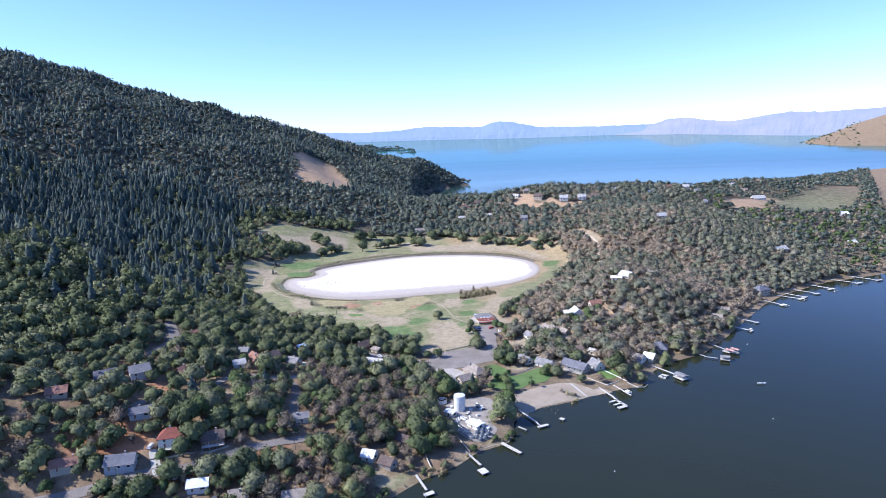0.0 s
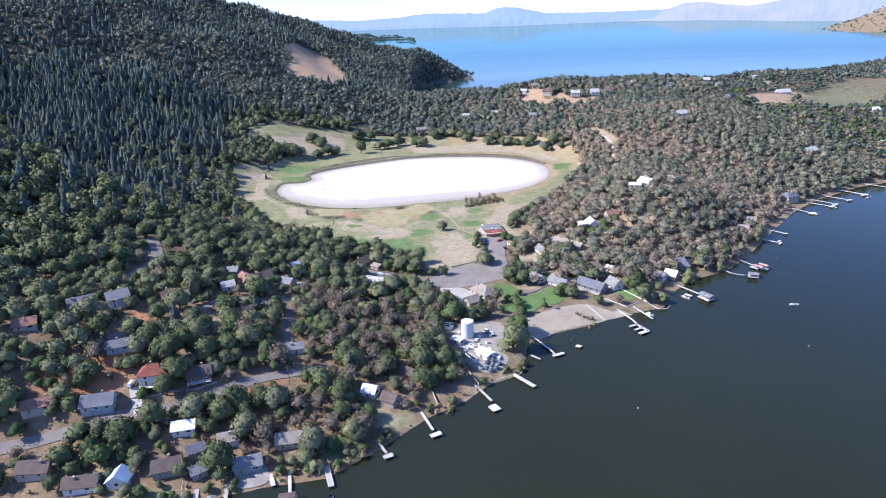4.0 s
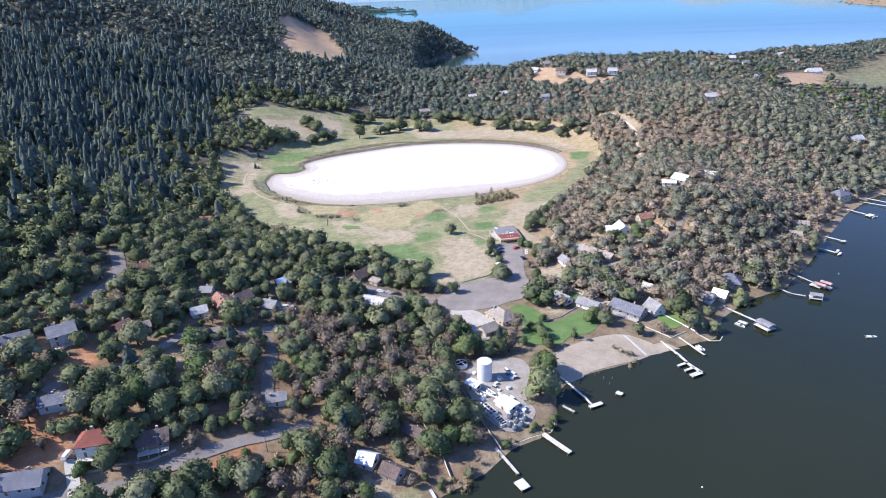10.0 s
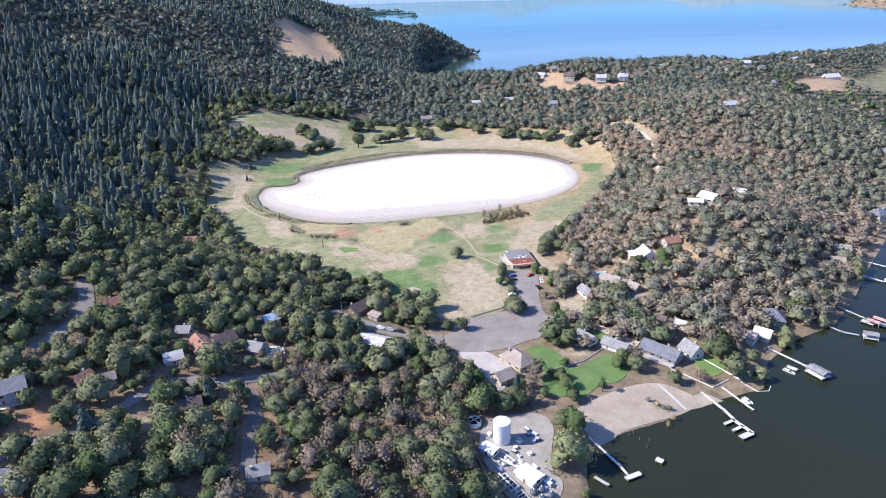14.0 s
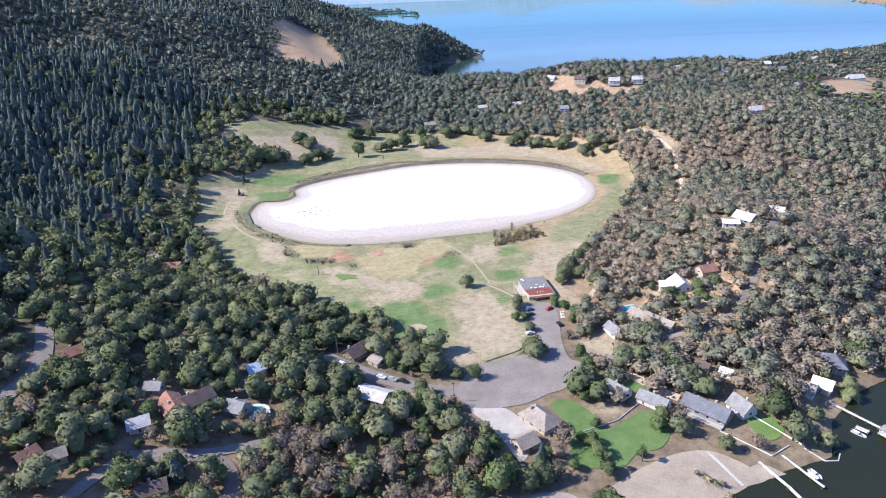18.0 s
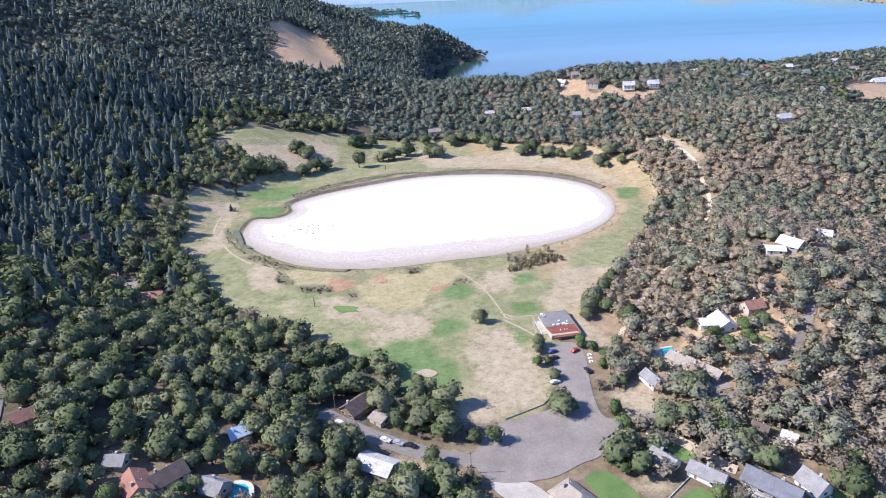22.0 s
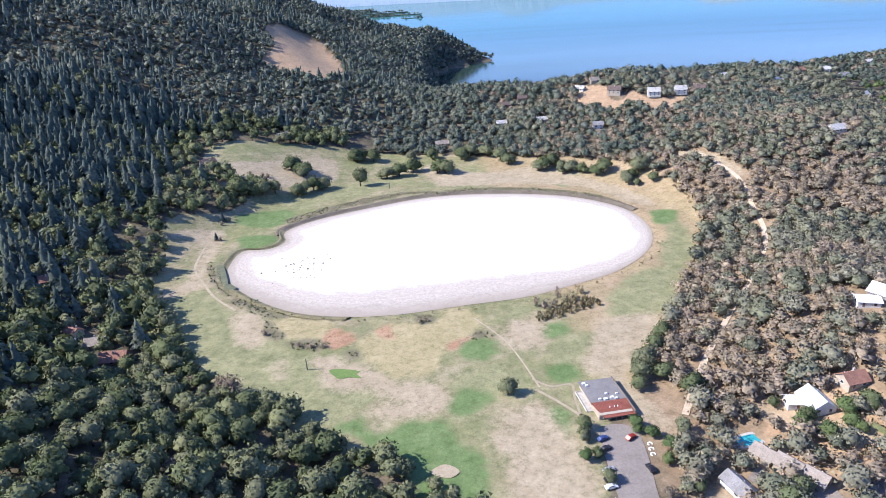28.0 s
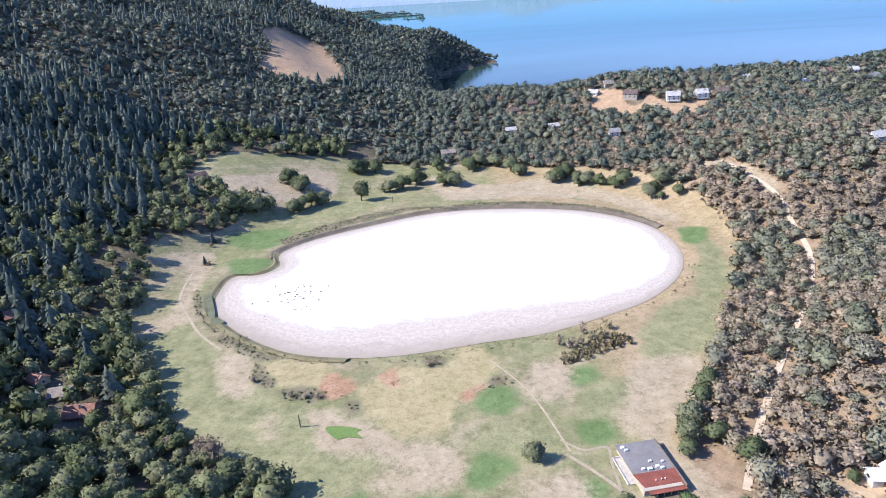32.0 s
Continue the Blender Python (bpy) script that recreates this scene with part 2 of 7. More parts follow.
def height(x, y):
    """Height of the land over the lake, in metres."""
    x, y = np.asarray(x, float), np.asarray(y, float)
    d = (y - shore_y(x)) * 0.8
    land = np.where(d > 0, 4.2 * (1 - np.exp(-d / 16)), np.maximum(0.12 * d, -5))
    inland = smooth(d, 5, 70)
    # the slope with houses
    edge = 470 - 0.62 * (x + 60)
    village = 0.19 * soft(-x - 12, 18) * (1 - smooth(y, edge - 55, edge + 45)) * inland
    village = np.minimum(village, 60)
    # the wooded rise by the far shore of the village, and the ridge behind the basin
    rise = mound(x, y, 205, 520, 45, 70, 24) + mound(x, y, 345, 790, 100, 110, 42) + mound(x, y, 235, 1010, 80, 75, 43)
    rise = rise + mound(x, y, 425, 1030, 100, 80, 44) + mound(x, y, 720, 1170, 150, 90, 38) + mound(x, y, 570, 940, 110, 100, 20)
    rise = rise + mound(x, y, 85, 1140, 120, 90, 36) + mound(x, y, 1050, 1360, 220, 110, 10)
    rise = rise * smooth(d, 0, 60)
    # the mountain flank
    u = (x + 150) * -0.958 + (y - 560) * 0.2865
    crest = 1935 + np.minimum(x, 0) * 0.55
    steep = 0.10 + 0.312 * smooth(y, 560, 1350)
    folds = np.sin(u * 0.021 + y * 0.011) * np.sin(y * 0.013 - u * 0.006) + 0.6 * np.sin(u * 0.047 - y * 0.031)
    flank = steep * soft(u, 14) - 0.9 * soft(y - crest, 14) + folds * 7 * smooth(u, 60, 220)
    flank = np.where(y > 500, flank, flank * smooth(y, 430, 540)) + mound(x, y, -285, 1745, 45, 60, 10)
    # its nose, which runs out into the lake
    foot = np.interp(x, (0, 60, 91, 132, 177, 226, 274), (1250, 1560, 1710, 1810, 1855, 1904, 1972))
    spine = np.interp(x, (-10, 20, 50, 80, 116, 146, 176, 212, 245, 272), (100, 104, 98, 90, 75, 57, 42, 21, 8, 1))
    nose = spine * np.clip((y - foot) / np.maximum(1945 - foot, 12), 0, 1) ** 0.7 - 0.9 * soft(y - 1965, 8)
    nose = np.where((y > foot) & (x < 276), nose + folds * 2, -6)
    out = smooth(x, 35, 95) * (y > 1345)
    flank = flank * (1 - out) + nose * out
    north = 1330 - np.maximum(x - 350, 0) * 0.3 + np.maximum(x - 520, 0) * 0.85
    shelf = land + village + rise - 0.35 * soft(y - north, 25)
    headland = mound(x, y, 3150, 3150, 430, 330, 250) + mound(x, y, 2560, 3120, 170, 90, 60)
    h = np.maximum(np.where(flank > 0.5, np.maximum(shelf, 0) * (y < north) + flank, shelf), -6)
    h = h + headland * (headland > 4)
    # the basin round the dry lake is nearly level
    e = np.hypot((x - 20) / 185, (y - 690) / 175)
    level = 1 - smooth(e, 0.9, 1.25)
    h = h * (1 - level) + 4.6 * level
    return h


def ground_z(x, y):
    return float(height(x, y))


# ---- outlines on the plan ----
def spline(points, step=4):
    p = np.array(points, float)
    out = []
    for k in range(len(p)):
        a, b, c, d = p[k - 1], p[k], p[(k + 1) % len(p)], p[(k + 2) % len(p)]
        for s in range(step):
            t = s / step
            out.append(0.5 * (2 * b + (c - a) * t + (2 * a - 5 * b + 4 * c - d) * t * t + (3 * b - a - 3 * c + d) * t ** 3))
    return np.array(out)


def inside(poly, x, y):
    x, y = np.asarray(x, float), np.asarray(y, float)
    hit = np.zeros(x.shape, bool)
    q = np.roll(poly, 1, axis=0)
    for (x1, y1), (x2, y2) in zip(poly, q):
        if y1 != y2:
            hit ^= ((y1 > y) != (y2 > y)) & (x < (x2 - x1) * (y - y1) / (y2 - y1) + x1)
    return hit


def grown(poly, by):
    c = poly.mean(axis=0)
    v = poly - c
    return c + v * (1 + by / np.hypot(v[:, 0], v[:, 1]))[:, None]


PLAYA = spline([(-128, 676), (-112, 645), (-80, 614), (-50, 601), (-16, 597), (24, 601), (57, 604), (88, 614), (120, 628), (148, 653), (163, 682), (167, 714),
                (159, 745), (128, 779), (72, 801), (15, 806), (-38, 789), (-80, 769), (-100, 748), (-97, 726), (-108, 714), (-126, 713)])
GOLF = spline([(-172, 648), (-156, 622), (-118, 560), (-76, 520), (-42, 490), (-12, 467), (6, 446), (28, 432), (50, 440), (62, 482), (92, 520), (120, 556), (166, 622),
               (205, 690), (212, 755), (196, 815), (150, 868), (95, 905), (30, 940), (-60, 962), (-130, 955), (-196, 930), (-182, 870), (-140, 838), (-150, 790), (-190, 762), (-176, 700)], 3)


def mesh_object(name, verts, faces, mat, parent=None):
    me = bpy.data.meshes.new(name)
    me.from_pydata([tuple(v) for v in verts], [], [tuple(f) for f in faces])
    for k in mat if isinstance(mat, (list, tuple)) else [mat]:
        me.materials.append(k)
    ob = new(name, me)
    ob.parent = parent
    return ob


def drape(name, poly, mat, lift=0.12, size=5.0, label="", level=None):
    """A sheet over the land inside an outline."""
    bm = bmesh.new()
    bm.faces.new([bm.verts.new((x, y, 0)) for x, y in poly])
    lo, hi = poly.min(axis=0), poly.max(axis=0)
    for axis in (0, 1):
        for v in np.arange(lo[axis] + size, hi[axis], size):
            co, no = ((v, 0, 0), (1, 0, 0)) if axis == 0 else ((0, v, 0), (0, 1, 0))
            bmesh.ops.bisect_plane(bm, geom=bm.verts[:] + bm.edges[:] + bm.faces[:], plane_co=co, plane_no=no)
    bmesh.ops.triangulate(bm, faces=bm.faces[:])
    for v in bm.verts:
        v.co.z = (ground_z(v.co.x, v.co.y) if level is None else level) + lift
    for f in bm.faces:
        if f.normal.z < 0:
            f.normal_flip()
        f.smooth = True
    me = bpy.data.meshes.new(name)
    bm.to_mesh(me)
    bm.free()
    me.materials.append(mat)
    ob = new(name, me)
    return tagged(ob, label, "ground", kind="structure")


def ribbon(points, width, step=6):
    """The outline of a road along a line of points."""
    p = np.array(points, float)
    fine = []
    for k in range(len(p) - 1):
        a, b, c, d = p[max(k - 1, 0)], p[k], p[k + 1], p[min(k + 2, len(p) - 1)]
        for s in range(step):
            t = s / step
            fine.append(0.5 * (2 * b + (c - a) * t + (2 * a - 5 * b + 4 * c - d) * t * t + (3 * b - a - 3 * c + d) * t ** 3))
    fine = np.array(fine + [p[-1]])
    along = np.gradient(fine, axis=0)
    along /= np.hypot(along[:, 0], along[:, 1])[:, None]
    side = np.stack([-along[:, 1], along[:, 0]], 1) * width / 2
    return np.concatenate([fine + side, (fine - side)[::-1]])


# ---- the ground sheet ----
def edge_distance(poly, x, y):
    d = np.full(x.shape, 1e9)
    q = np.roll(poly, -1, axis=0)
    for (ax, ay), (bx, by) in zip(poly, q):
        n = (bx - ax) ** 2 + (by - ay) ** 2
        t = np.clip(((x - ax) * (bx - ax) + (y - ay) * (by - ay)) / n, 0, 1)
        d = np.minimum(d, np.hypot(x - ax - t * (bx - ax), y - ay - t * (by - ay)))
    return d


def spaced(lo, fine_lo, fine_hi, hi, step):
    inner = list(np.arange(fine_lo, fine_hi + step, step))
    out, s, v = [], step, inner[-1]
    while v < hi:
        s *= 1.085
        v += s
        out.append(min(v, hi))
    back, s, v = [], step, inner[0]
    while v > lo:
        s *= 1.085
        v -= s
        back.append(max(v, lo))
    return np.array(back[::-1] + inner + out)


def build_ground():
    xs, ys = spaced(-3500, -250, 300, 4300, 2.0), spaced(-1500, 220, 960, 4700, 2.0)
    gx, gy = np.meshgrid(xs, ys)
    gz = height(gx, gy)
    rough = np.array([noise.noise((a * 0.05, b * 0.05, 0)) for a, b in zip(gx.ravel(), gy.ravel())]).reshape(gx.shape)
    near = smooth(gx, -330, -230) * (1 - smooth(gx, 300, 420)) * (1 - smooth(gy, 850, 1000))
    gz = gz + rough * 0.6 * smooth(gz, 1, 6) * (1 - near)
    round_lake = (np.abs(gx - 20) < 180) & (gy > 570) & (gy < 840)
    away = edge_distance(PLAYA, gx[round_lake], gy[round_lake])
    bank = 3.25 + (gz[round_lake] - 3.25) * smooth(away, 0.5, 9)
    gz[round_lake] = np.where(inside(PLAYA, gx[round_lake], gy[round_lake]), 3.25 - 0.65 * smooth(away, 0, 4), bank)
    nx, ny = len(xs), len(ys)
    k = np.arange(nx * ny).reshape(ny, nx)
    quads = np.stack([k[:-1, :-1], k[:-1, 1:], k[1:, 1:], k[1:, :-1]], -1).reshape(-1, 4)
    me = bpy.data.meshes.new("ground")
    me.vertices.add(nx * ny)
    me.vertices.foreach_set("co", np.stack([gx, gy, gz], -1).ravel())
    me.loops.add(quads.size)
    me.loops.foreach_set("vertex_index", quads.ravel())
    me.polygons.add(len(quads))
    me.polygons.foreach_set("loop_start", np.arange(0, quads.size, 4))
    me.polygons.foreach_set("use_smooth", np.ones(len(quads), bool))
    me.update()
    col = me.color_attributes.new("cover", "FLOAT_COLOR", "POINT")
    golf = inside(GOLF, gx, gy)
    tan = np.zeros(gx.shape)
    for p in TAN:
        tan = np.maximum(tan, inside(p, gx, gy))
    tan = np.maximum(tan, 0.5 * smooth(gx, 700, 1000))
    dry = smooth(gx, 62, 84) * (1 - smooth(gx, 360, 480)) * smooth(gy, 415, 450) * (1 - smooth(gy, 900, 1000))
    shore = (1 - smooth((gy - shore_y(gx)) * 0.8, 25, 60)) * smooth(gx, -200, -170)
    tan = np.maximum(tan, np.maximum(0.55 * dry, np.maximum(0.3 * shore, 0.3 * smooth(gx, -230, -190) * (1 - smooth(gx, 60, 100)) * (1 - smooth(gy, 400, 450)))))
    red = np.zeros(gx.shape)
    for p in RED:
        red = np.maximum(red, inside(p, gx, gy))
    for _ in range(2):
        red[1:-1, 1:-1] = (red[1:-1, 1:-1] * 2 + red[:-2, 1:-1] + red[2:, 1:-1] + red[1:-1, :-2] + red[1:-1, 2:]) / 6
    red = np.maximum(red, 0.13 * smooth(gx, -230, -190) * (1 - smooth(gx, 0, 40)) * (1 - smooth(gy, 370, 420)))
    col.data.foreach_set("color", np.stack([golf, tan, red, np.ones(gx.shape)], -1).ravel())
    near = (gx > -260) & (gx < 310) & (gy > 215) & (gy < 970)
    bend = np.zeros((2,) + gx.shape)
    for axis in (0, 1):
        bend[axis][near] = [3.6 * noise.noise((a * 0.09, b * 0.09, 7.0 + axis)) + 1.8 * noise.noise((a * 0.3, b * 0.3, 3.0 + axis)) for a, b in zip(gx[near], gy[near])]

    def cover(kind):
        k = np.zeros(gx.shape)
        for p in SOFT[kind]:
            k = np.maximum(k, inside(p, gx + bend[0], gy + bend[1]))
        for _ in range(BLUR[kind]):
            k[1:-1, 1:-1] = (k[1:-1, 1:-1] * 2 + k[:-2, 1:-1] + k[2:, 1:-1] + k[1:-1, :-2] + k[1:-1, 2:]) / 6
        return k
    for layer, kinds in (("turf", ("faded", "green", "bare")), ("brush", ("reed", "red", "dark"))):
        me.color_attributes.new(layer, "FLOAT_COLOR", "POINT").data.foreach_set("color", np.stack([cover(k) for k in kinds] + [np.ones(gx.shape)], -1).ravel())
    me.materials.append(M_GROUND)
    tagged(new("ground", me), "dry hilly land with leaf litter and straw grass", "ground", kind="structure")


TAN = [spline([(120, 470), (140, 490), (165, 476), (175, 450), (150, 440), (118, 452)])]
RED = [spline([(-175, 300), (-140, 305), (-128, 290), (-160, 280)])]
CLEAR = [grown(GOLF, -4)]
KEEP_OUT = []
BLUR = {"faded": 10, "green": 4, "bare": 9, "reed": 4, "red": 2, "dark": 2}
SOFT = {k: [] for k in ("faded", "green", "bare", "reed", "red", "dark")}


def build_water():
    # rings round the flight; far out the sheet bends up a little, so that the far shore stands as high as over the true distance
    az = np.radians(np.linspace(-180, 180, 145))
    far = np.concatenate([[0.05], np.linspace(0, 1500, 16)[1:], np.linspace(1600, 4560, 40)])
    ga, gr = np.meshgrid(az, far)
    lift = np.interp(np.degrees(ga), (-60, -4, 4, 11, 21, 26, 30, 34, 45), (124, 124, 118, 106, 104, 94, 81, 63, 50))
    gx, gy = gr * np.sin(ga), gr * np.cos(ga)
    gz = lift * np.clip((gr - 2300) / 2260, 0, 2) ** 2 * smooth(gy, 0, 1500)
    ny, nx = gr.shape
    k = np.arange(nx * ny).reshape(ny, nx)
    quads = np.stack([k[:-1, :-1], k[:-1, 1:], k[1:, 1:], k[1:, :-1]], -1).reshape(-1, 4)
    ob = mesh_object("water", np.stack([gx, gy, gz], -1).reshape(-1, 3), quads, M_WATER)
    ob.data.polygons.foreach_set("use_smooth", np.ones(len(quads), bool))
    tilt = 0.065 * smooth(gr, 1500, 3200) * smooth(gy, 0, 1500)
    ob.data.normals_split_custom_set_from_vertices(np.stack([-np.sin(ga) * tilt, -np.cos(ga) * tilt, np.ones(gr.shape)], -1).reshape(-1, 3))
    tagged(ob, "calm deep blue lake with faint wind streaks", "water", kind="structure")


build_water()
def playa_material():
    m, n, l, b = material("salt_crust", 0.95, 0, 0.1)
    wide, fine = noise_node(n, l, 0.045, 6, 0.7), noise_node(n, l, 0.6, 6, 0.75)
    salt = ramp(n, l, wide, (0.3, (0.70, 0.655, 0.625)), (0.6, (0.83, 0.80, 0.785)))
    mud = ramp(n, l, fine, (0.25, (0.36, 0.315, 0.27)), (0.5, (0.47, 0.415, 0.365)), (0.75, (0.58, 0.525, 0.47)))
    att = n.new("ShaderNodeAttribute")
    att.attribute_name = "mud"
    add = n.new("ShaderNodeMath")
    add.operation = "ADD"
    l.new(att.outputs["Fac"], add.inputs[0])
    l.new(wide, add.inputs[1])
    k = ramp(n, l, add.outputs[0], (0.5, (0, 0, 0)), (1.15, (1, 1, 1)))
    lines = n.new("ShaderNodeTexNoise")
    lines.noise_dimensions = "1D"
    lines.inputs["Scale"].default_value, lines.inputs["Detail"].default_value = 9.0, 4.0
    l.new(add.outputs[0], lines.inputs["W"])
    mud = mix(n, l, 1.0, mud, ramp(n, l, lines.outputs["Fac"], (0.35, (0.86, 0.86, 0.85)), (0.62, (1.1, 1.1, 1.09))), "MULTIPLY")
    wet = ramp(n, l, att.outputs["Fac"], (0.72, (0, 0, 0)), (1.0, (1, 1, 1)))
    l.new(mix(n, l, wet, mix(n, l, k, salt, mud), (0.33, 0.285, 0.235)), b.inputs["Base Color"])
    bump(n, l, b, fine, 0.3, 0.1)
    return m


def build_playa():
    ob = drape("playa", PLAYA, playa_material(), 0.0, 5, "white salt crust of a dried-up lake with muddy margin", 3.4)
    me = ob.data
    co = np.empty(len(me.vertices) * 3)
    me.vertices.foreach_get("co", co)
    x, y = co[0::3], co[1::3]
    d = edge_distance(PLAYA, x, y)
    wide = 16 + 46 * (1 - smooth(y, 605, 690)) * (1 - smooth(x, 40, 160)) + 8 * (1 - smooth(x, -110, -60))
    me.attributes.new("mud", "FLOAT", "POINT").data.foreach_set("value", 1 - np.clip(d / wide, 0, 1))


build_playa()


def rim(name, first, last, wide, mat, label, top):
    """A strip of bank from the crust up to the grass, along part of the dry lake's outline."""
    n = len(PLAYA)
    idx = [(first + k) % n for k in range(last - first + 1)]
    inner = grown(PLAYA, -0.8)[idx]
    rows = []
    for s, z in ((0.0, 3.3), (0.35, 3.75), (0.75, top - 0.1), (1.0, top), (1.25, 4.3)):
        w = np.array([wide * (1 + 0.35 * noise.noise((k * 0.31, s, 1.0))) for k in idx])
        c = PLAYA.mean(axis=0)
        v = inner - c
        p = inner + v / np.hypot(v[:, 0], v[:, 1])[:, None] * (w * s + 0.01)[:, None]
        zz = np.array([z + 0.25 * noise.noise((k * 0.7, s * 4, 2.0)) * (0 < s < 1.2) for k in idx])
        rows.append(np.concatenate([p, zz[:, None]], 1))
    m = len(idx)
    v = np.concatenate(rows)
    f = [(j * m + k, j * m + k + 1, (j + 1) * m + k + 1, (j + 1) * m + k) for j in range(4) for k in range(m - 1)]
    tagged(mesh_object(name, v, [q[::-1] for q in f], mat), label, "bank", kind="structure")


rim("bank", 46, 74, 6.5, M_BANK, "dark eroded bank round the far side of the dry lake", 5.0)
rim("bank", 72, 101, 4.5, M_REEDBANK, "olive reedy bank at the end of the dry lake", 4.65)

# ---- marks on the ground ----
drape("sand_bunker", spline([(-5.8, 471.5), (-3.2, 473.8), (0.0, 474.7), (3.8, 472.2), (4.6, 469.7), (1.3, 467.6), (-3.1, 468.8)]), M_TRAIL, 0.28, 2, "small brown sand bunker in the green")
drape("tee_green", spline([(-49, 545), (-46, 546), (-41, 545), (-34, 542), (-36, 540.6), (-33.6, 536.4), (-39, 538), (-44, 537.6)]), M_TURF, 0.16, 2, "small dark green tee with ragged edge")
SOFT["faded"].append(spline([(-161, 622), (-150, 650), (-129, 645), (-110, 618), (-93, 592), (-66, 565), (-34, 549), (-30, 515), (-41, 509), (-53, 502), (-70, 514), (-85, 534), (-101, 550), (-125, 569), (-146, 592)]))
SOFT["faded"].append(spline([(93, 570), (108, 603), (139, 626), (158, 622), (140, 584), (121, 569), (105, 565)]))
SOFT["faded"].append(spline([(189, 732), (188, 676), (171, 635), (151, 615), (149, 639), (172, 680)]))
SOFT["faded"].append(spline([(5, 526), (28, 538), (41, 517), (25, 509), (13, 501), (3, 506)]))
SOFT["faded"].append(spline([(57, 552), (78, 560), (93, 557), (78, 543), (62, 533), (52, 534)]))
SOFT["faded"].append(spline([(-110, 820), (-45, 865), (2, 880), (-14, 841), (-63, 821), (-97, 793)]))
SOFT["faded"].append(spline([(40, 586), (59, 594), (60, 582), (47, 579)]))
SOFT["green"].append(spline([(13, 553), (22, 561), (32, 561), (34, 551), (27, 541), (17, 540)]))
SOFT["green"].append(spline([(4, 514), (11, 522), (22, 519), (25, 511), (17, 503), (9, 502), (4, 507)]))
SOFT["green"].append(spline([(-48, 505), (-32, 508), (-28, 498), (-19, 500), (-15, 503), (-4, 500), (2, 496), (3, 488), (9, 485), (8, 479), (-22, 484), (-25, 490), (-40, 498)]))
SOFT["green"].append(spline([(-25, 497), (-8, 499), (4, 487), (16, 477), (16, 465), (13, 456), (5, 448), (-3, 451), (-12, 465), (-19, 478), (-30, 489)]))
SOFT["green"].append(spline([(40, 497), (48, 504), (53, 494), (51, 483), (41, 482), (38, 488)]))
SOFT["green"].append(spline([(52, 532), (64, 532), (66, 523), (57, 516), (51, 520)]))
SOFT["green"].append(spline([(-143, 787), (-116, 799), (-97, 791), (-102, 762), (-126, 760), (-143, 772)]))
SOFT["green"].append(spline([(-133, 741), (-111, 742), (-103, 724), (-117, 714), (-129, 724)]))
SOFT["green"].append(spline([(129, 836), (149, 827), (149, 805), (128, 803)]))
SOFT["green"].append(spline([(177, 724), (194, 720), (190, 703), (173, 694)]))
SOFT["green"].append(spline([(60, 570), (73, 571), (66, 554), (57, 553)]))
SOFT["green"].append(spline([(-4, 500), (2, 500), (1, 489), (-3, 488)]))
SOFT["bare"].append(spline([(-109, 609), (-96, 611), (-84, 582), (-91, 572), (-103, 585)]))
SOFT["bare"].append(spline([(-79, 561), (-70, 555), (-68, 538), (-75, 544)]))
SOFT["bare"].append(spline([(-97, 541), (-91, 546), (-90, 534)]))
SOFT["bare"].append(spline([(24, 497), (41, 505), (51, 485), (56, 465), (50, 446), (40, 437), (19, 431), (8, 438), (18, 453), (23, 472)]))
SOFT["bare"].append(spline([(46, 578), (61, 569), (55, 551), (48, 546), (38, 550), (37, 564)]))
SOFT["bare"].append(spline([(89, 569), (120, 568), (107, 544), (85, 527), (70, 521), (70, 535), (82, 555)]))
SOFT["bare"].append(spline([(-167, 640), (-154, 661), (-155, 714), (-169, 747), (-146, 753), (-141, 678), (-137, 657), (-148, 643)]))
SOFT["bare"].append(spline([(-180, 874), (-121, 908), (-91, 927), (-73, 918), (-71, 873), (-104, 848), (-135, 838), (-164, 827)]))
SOFT["bare"].append(spline([(-19, 516), (2, 520), (3, 506), (-11, 504), (-21, 506), (-31, 511)]))
SOFT["bare"].append(spline([(-30, 494), (-22, 491), (-24, 484), (-28, 487)]))
SOFT["bare"].append(spline([(23, 491), (37, 506), (44, 508), (38, 488), (50, 479), (50, 473), (21, 477)]))
SOFT["bare"].append(spline([(20, 911), (70, 863), (122, 862), (159, 810), (178, 781), (186, 734), (170, 749), (145, 796), (84, 824), (25, 834)]))
SOFT["bare"].append(spline([(-34, 545), (-19, 535), (0, 527), (5, 535), (2, 521), (-15, 515), (-31, 529)]))
SOFT["bare"].append(spline([(-61, 562), (-34, 549), (-33, 527), (-49, 531), (-54, 544)]))
drape("footpath", ribbon([(-154, 722), (-151, 687), (-138, 660), (-125, 637), (-109, 618)], 1.5), M_TRAIL, 0.1, 4, "worn pale dirt path across the fairway")
drape("footpath", ribbon([(43, 515), (51, 504), (57, 494), (61, 481)], 1.4), M_TRAIL, 0.1, 4, "worn pale dirt path across the fairway")
drape("footpath", ribbon([(57, 494), (58, 507), (59, 516), (50, 516), (43, 523)], 1.1), M_TRAIL, 0.1, 4, "worn pale dirt path across the fairway")
drape("footpath", ribbon([(25, 583), (36, 560), (41, 541), (45, 516)], 0.9), M_TRAIL, 0.1, 4, "worn pale dirt path across the fairway")
SOFT["bare"].append(ribbon([(104, 538), (77, 518), (81, 496), (83, 478)], 5))
SOFT["reed"].append(spline([(-35, 572), (-18, 584), (5, 585), (12, 602), (26, 593), (27, 577), (19, 563), (5, 552), (3, 539), (-9, 533), (-21, 537), (-29, 544), (-34, 557)]))
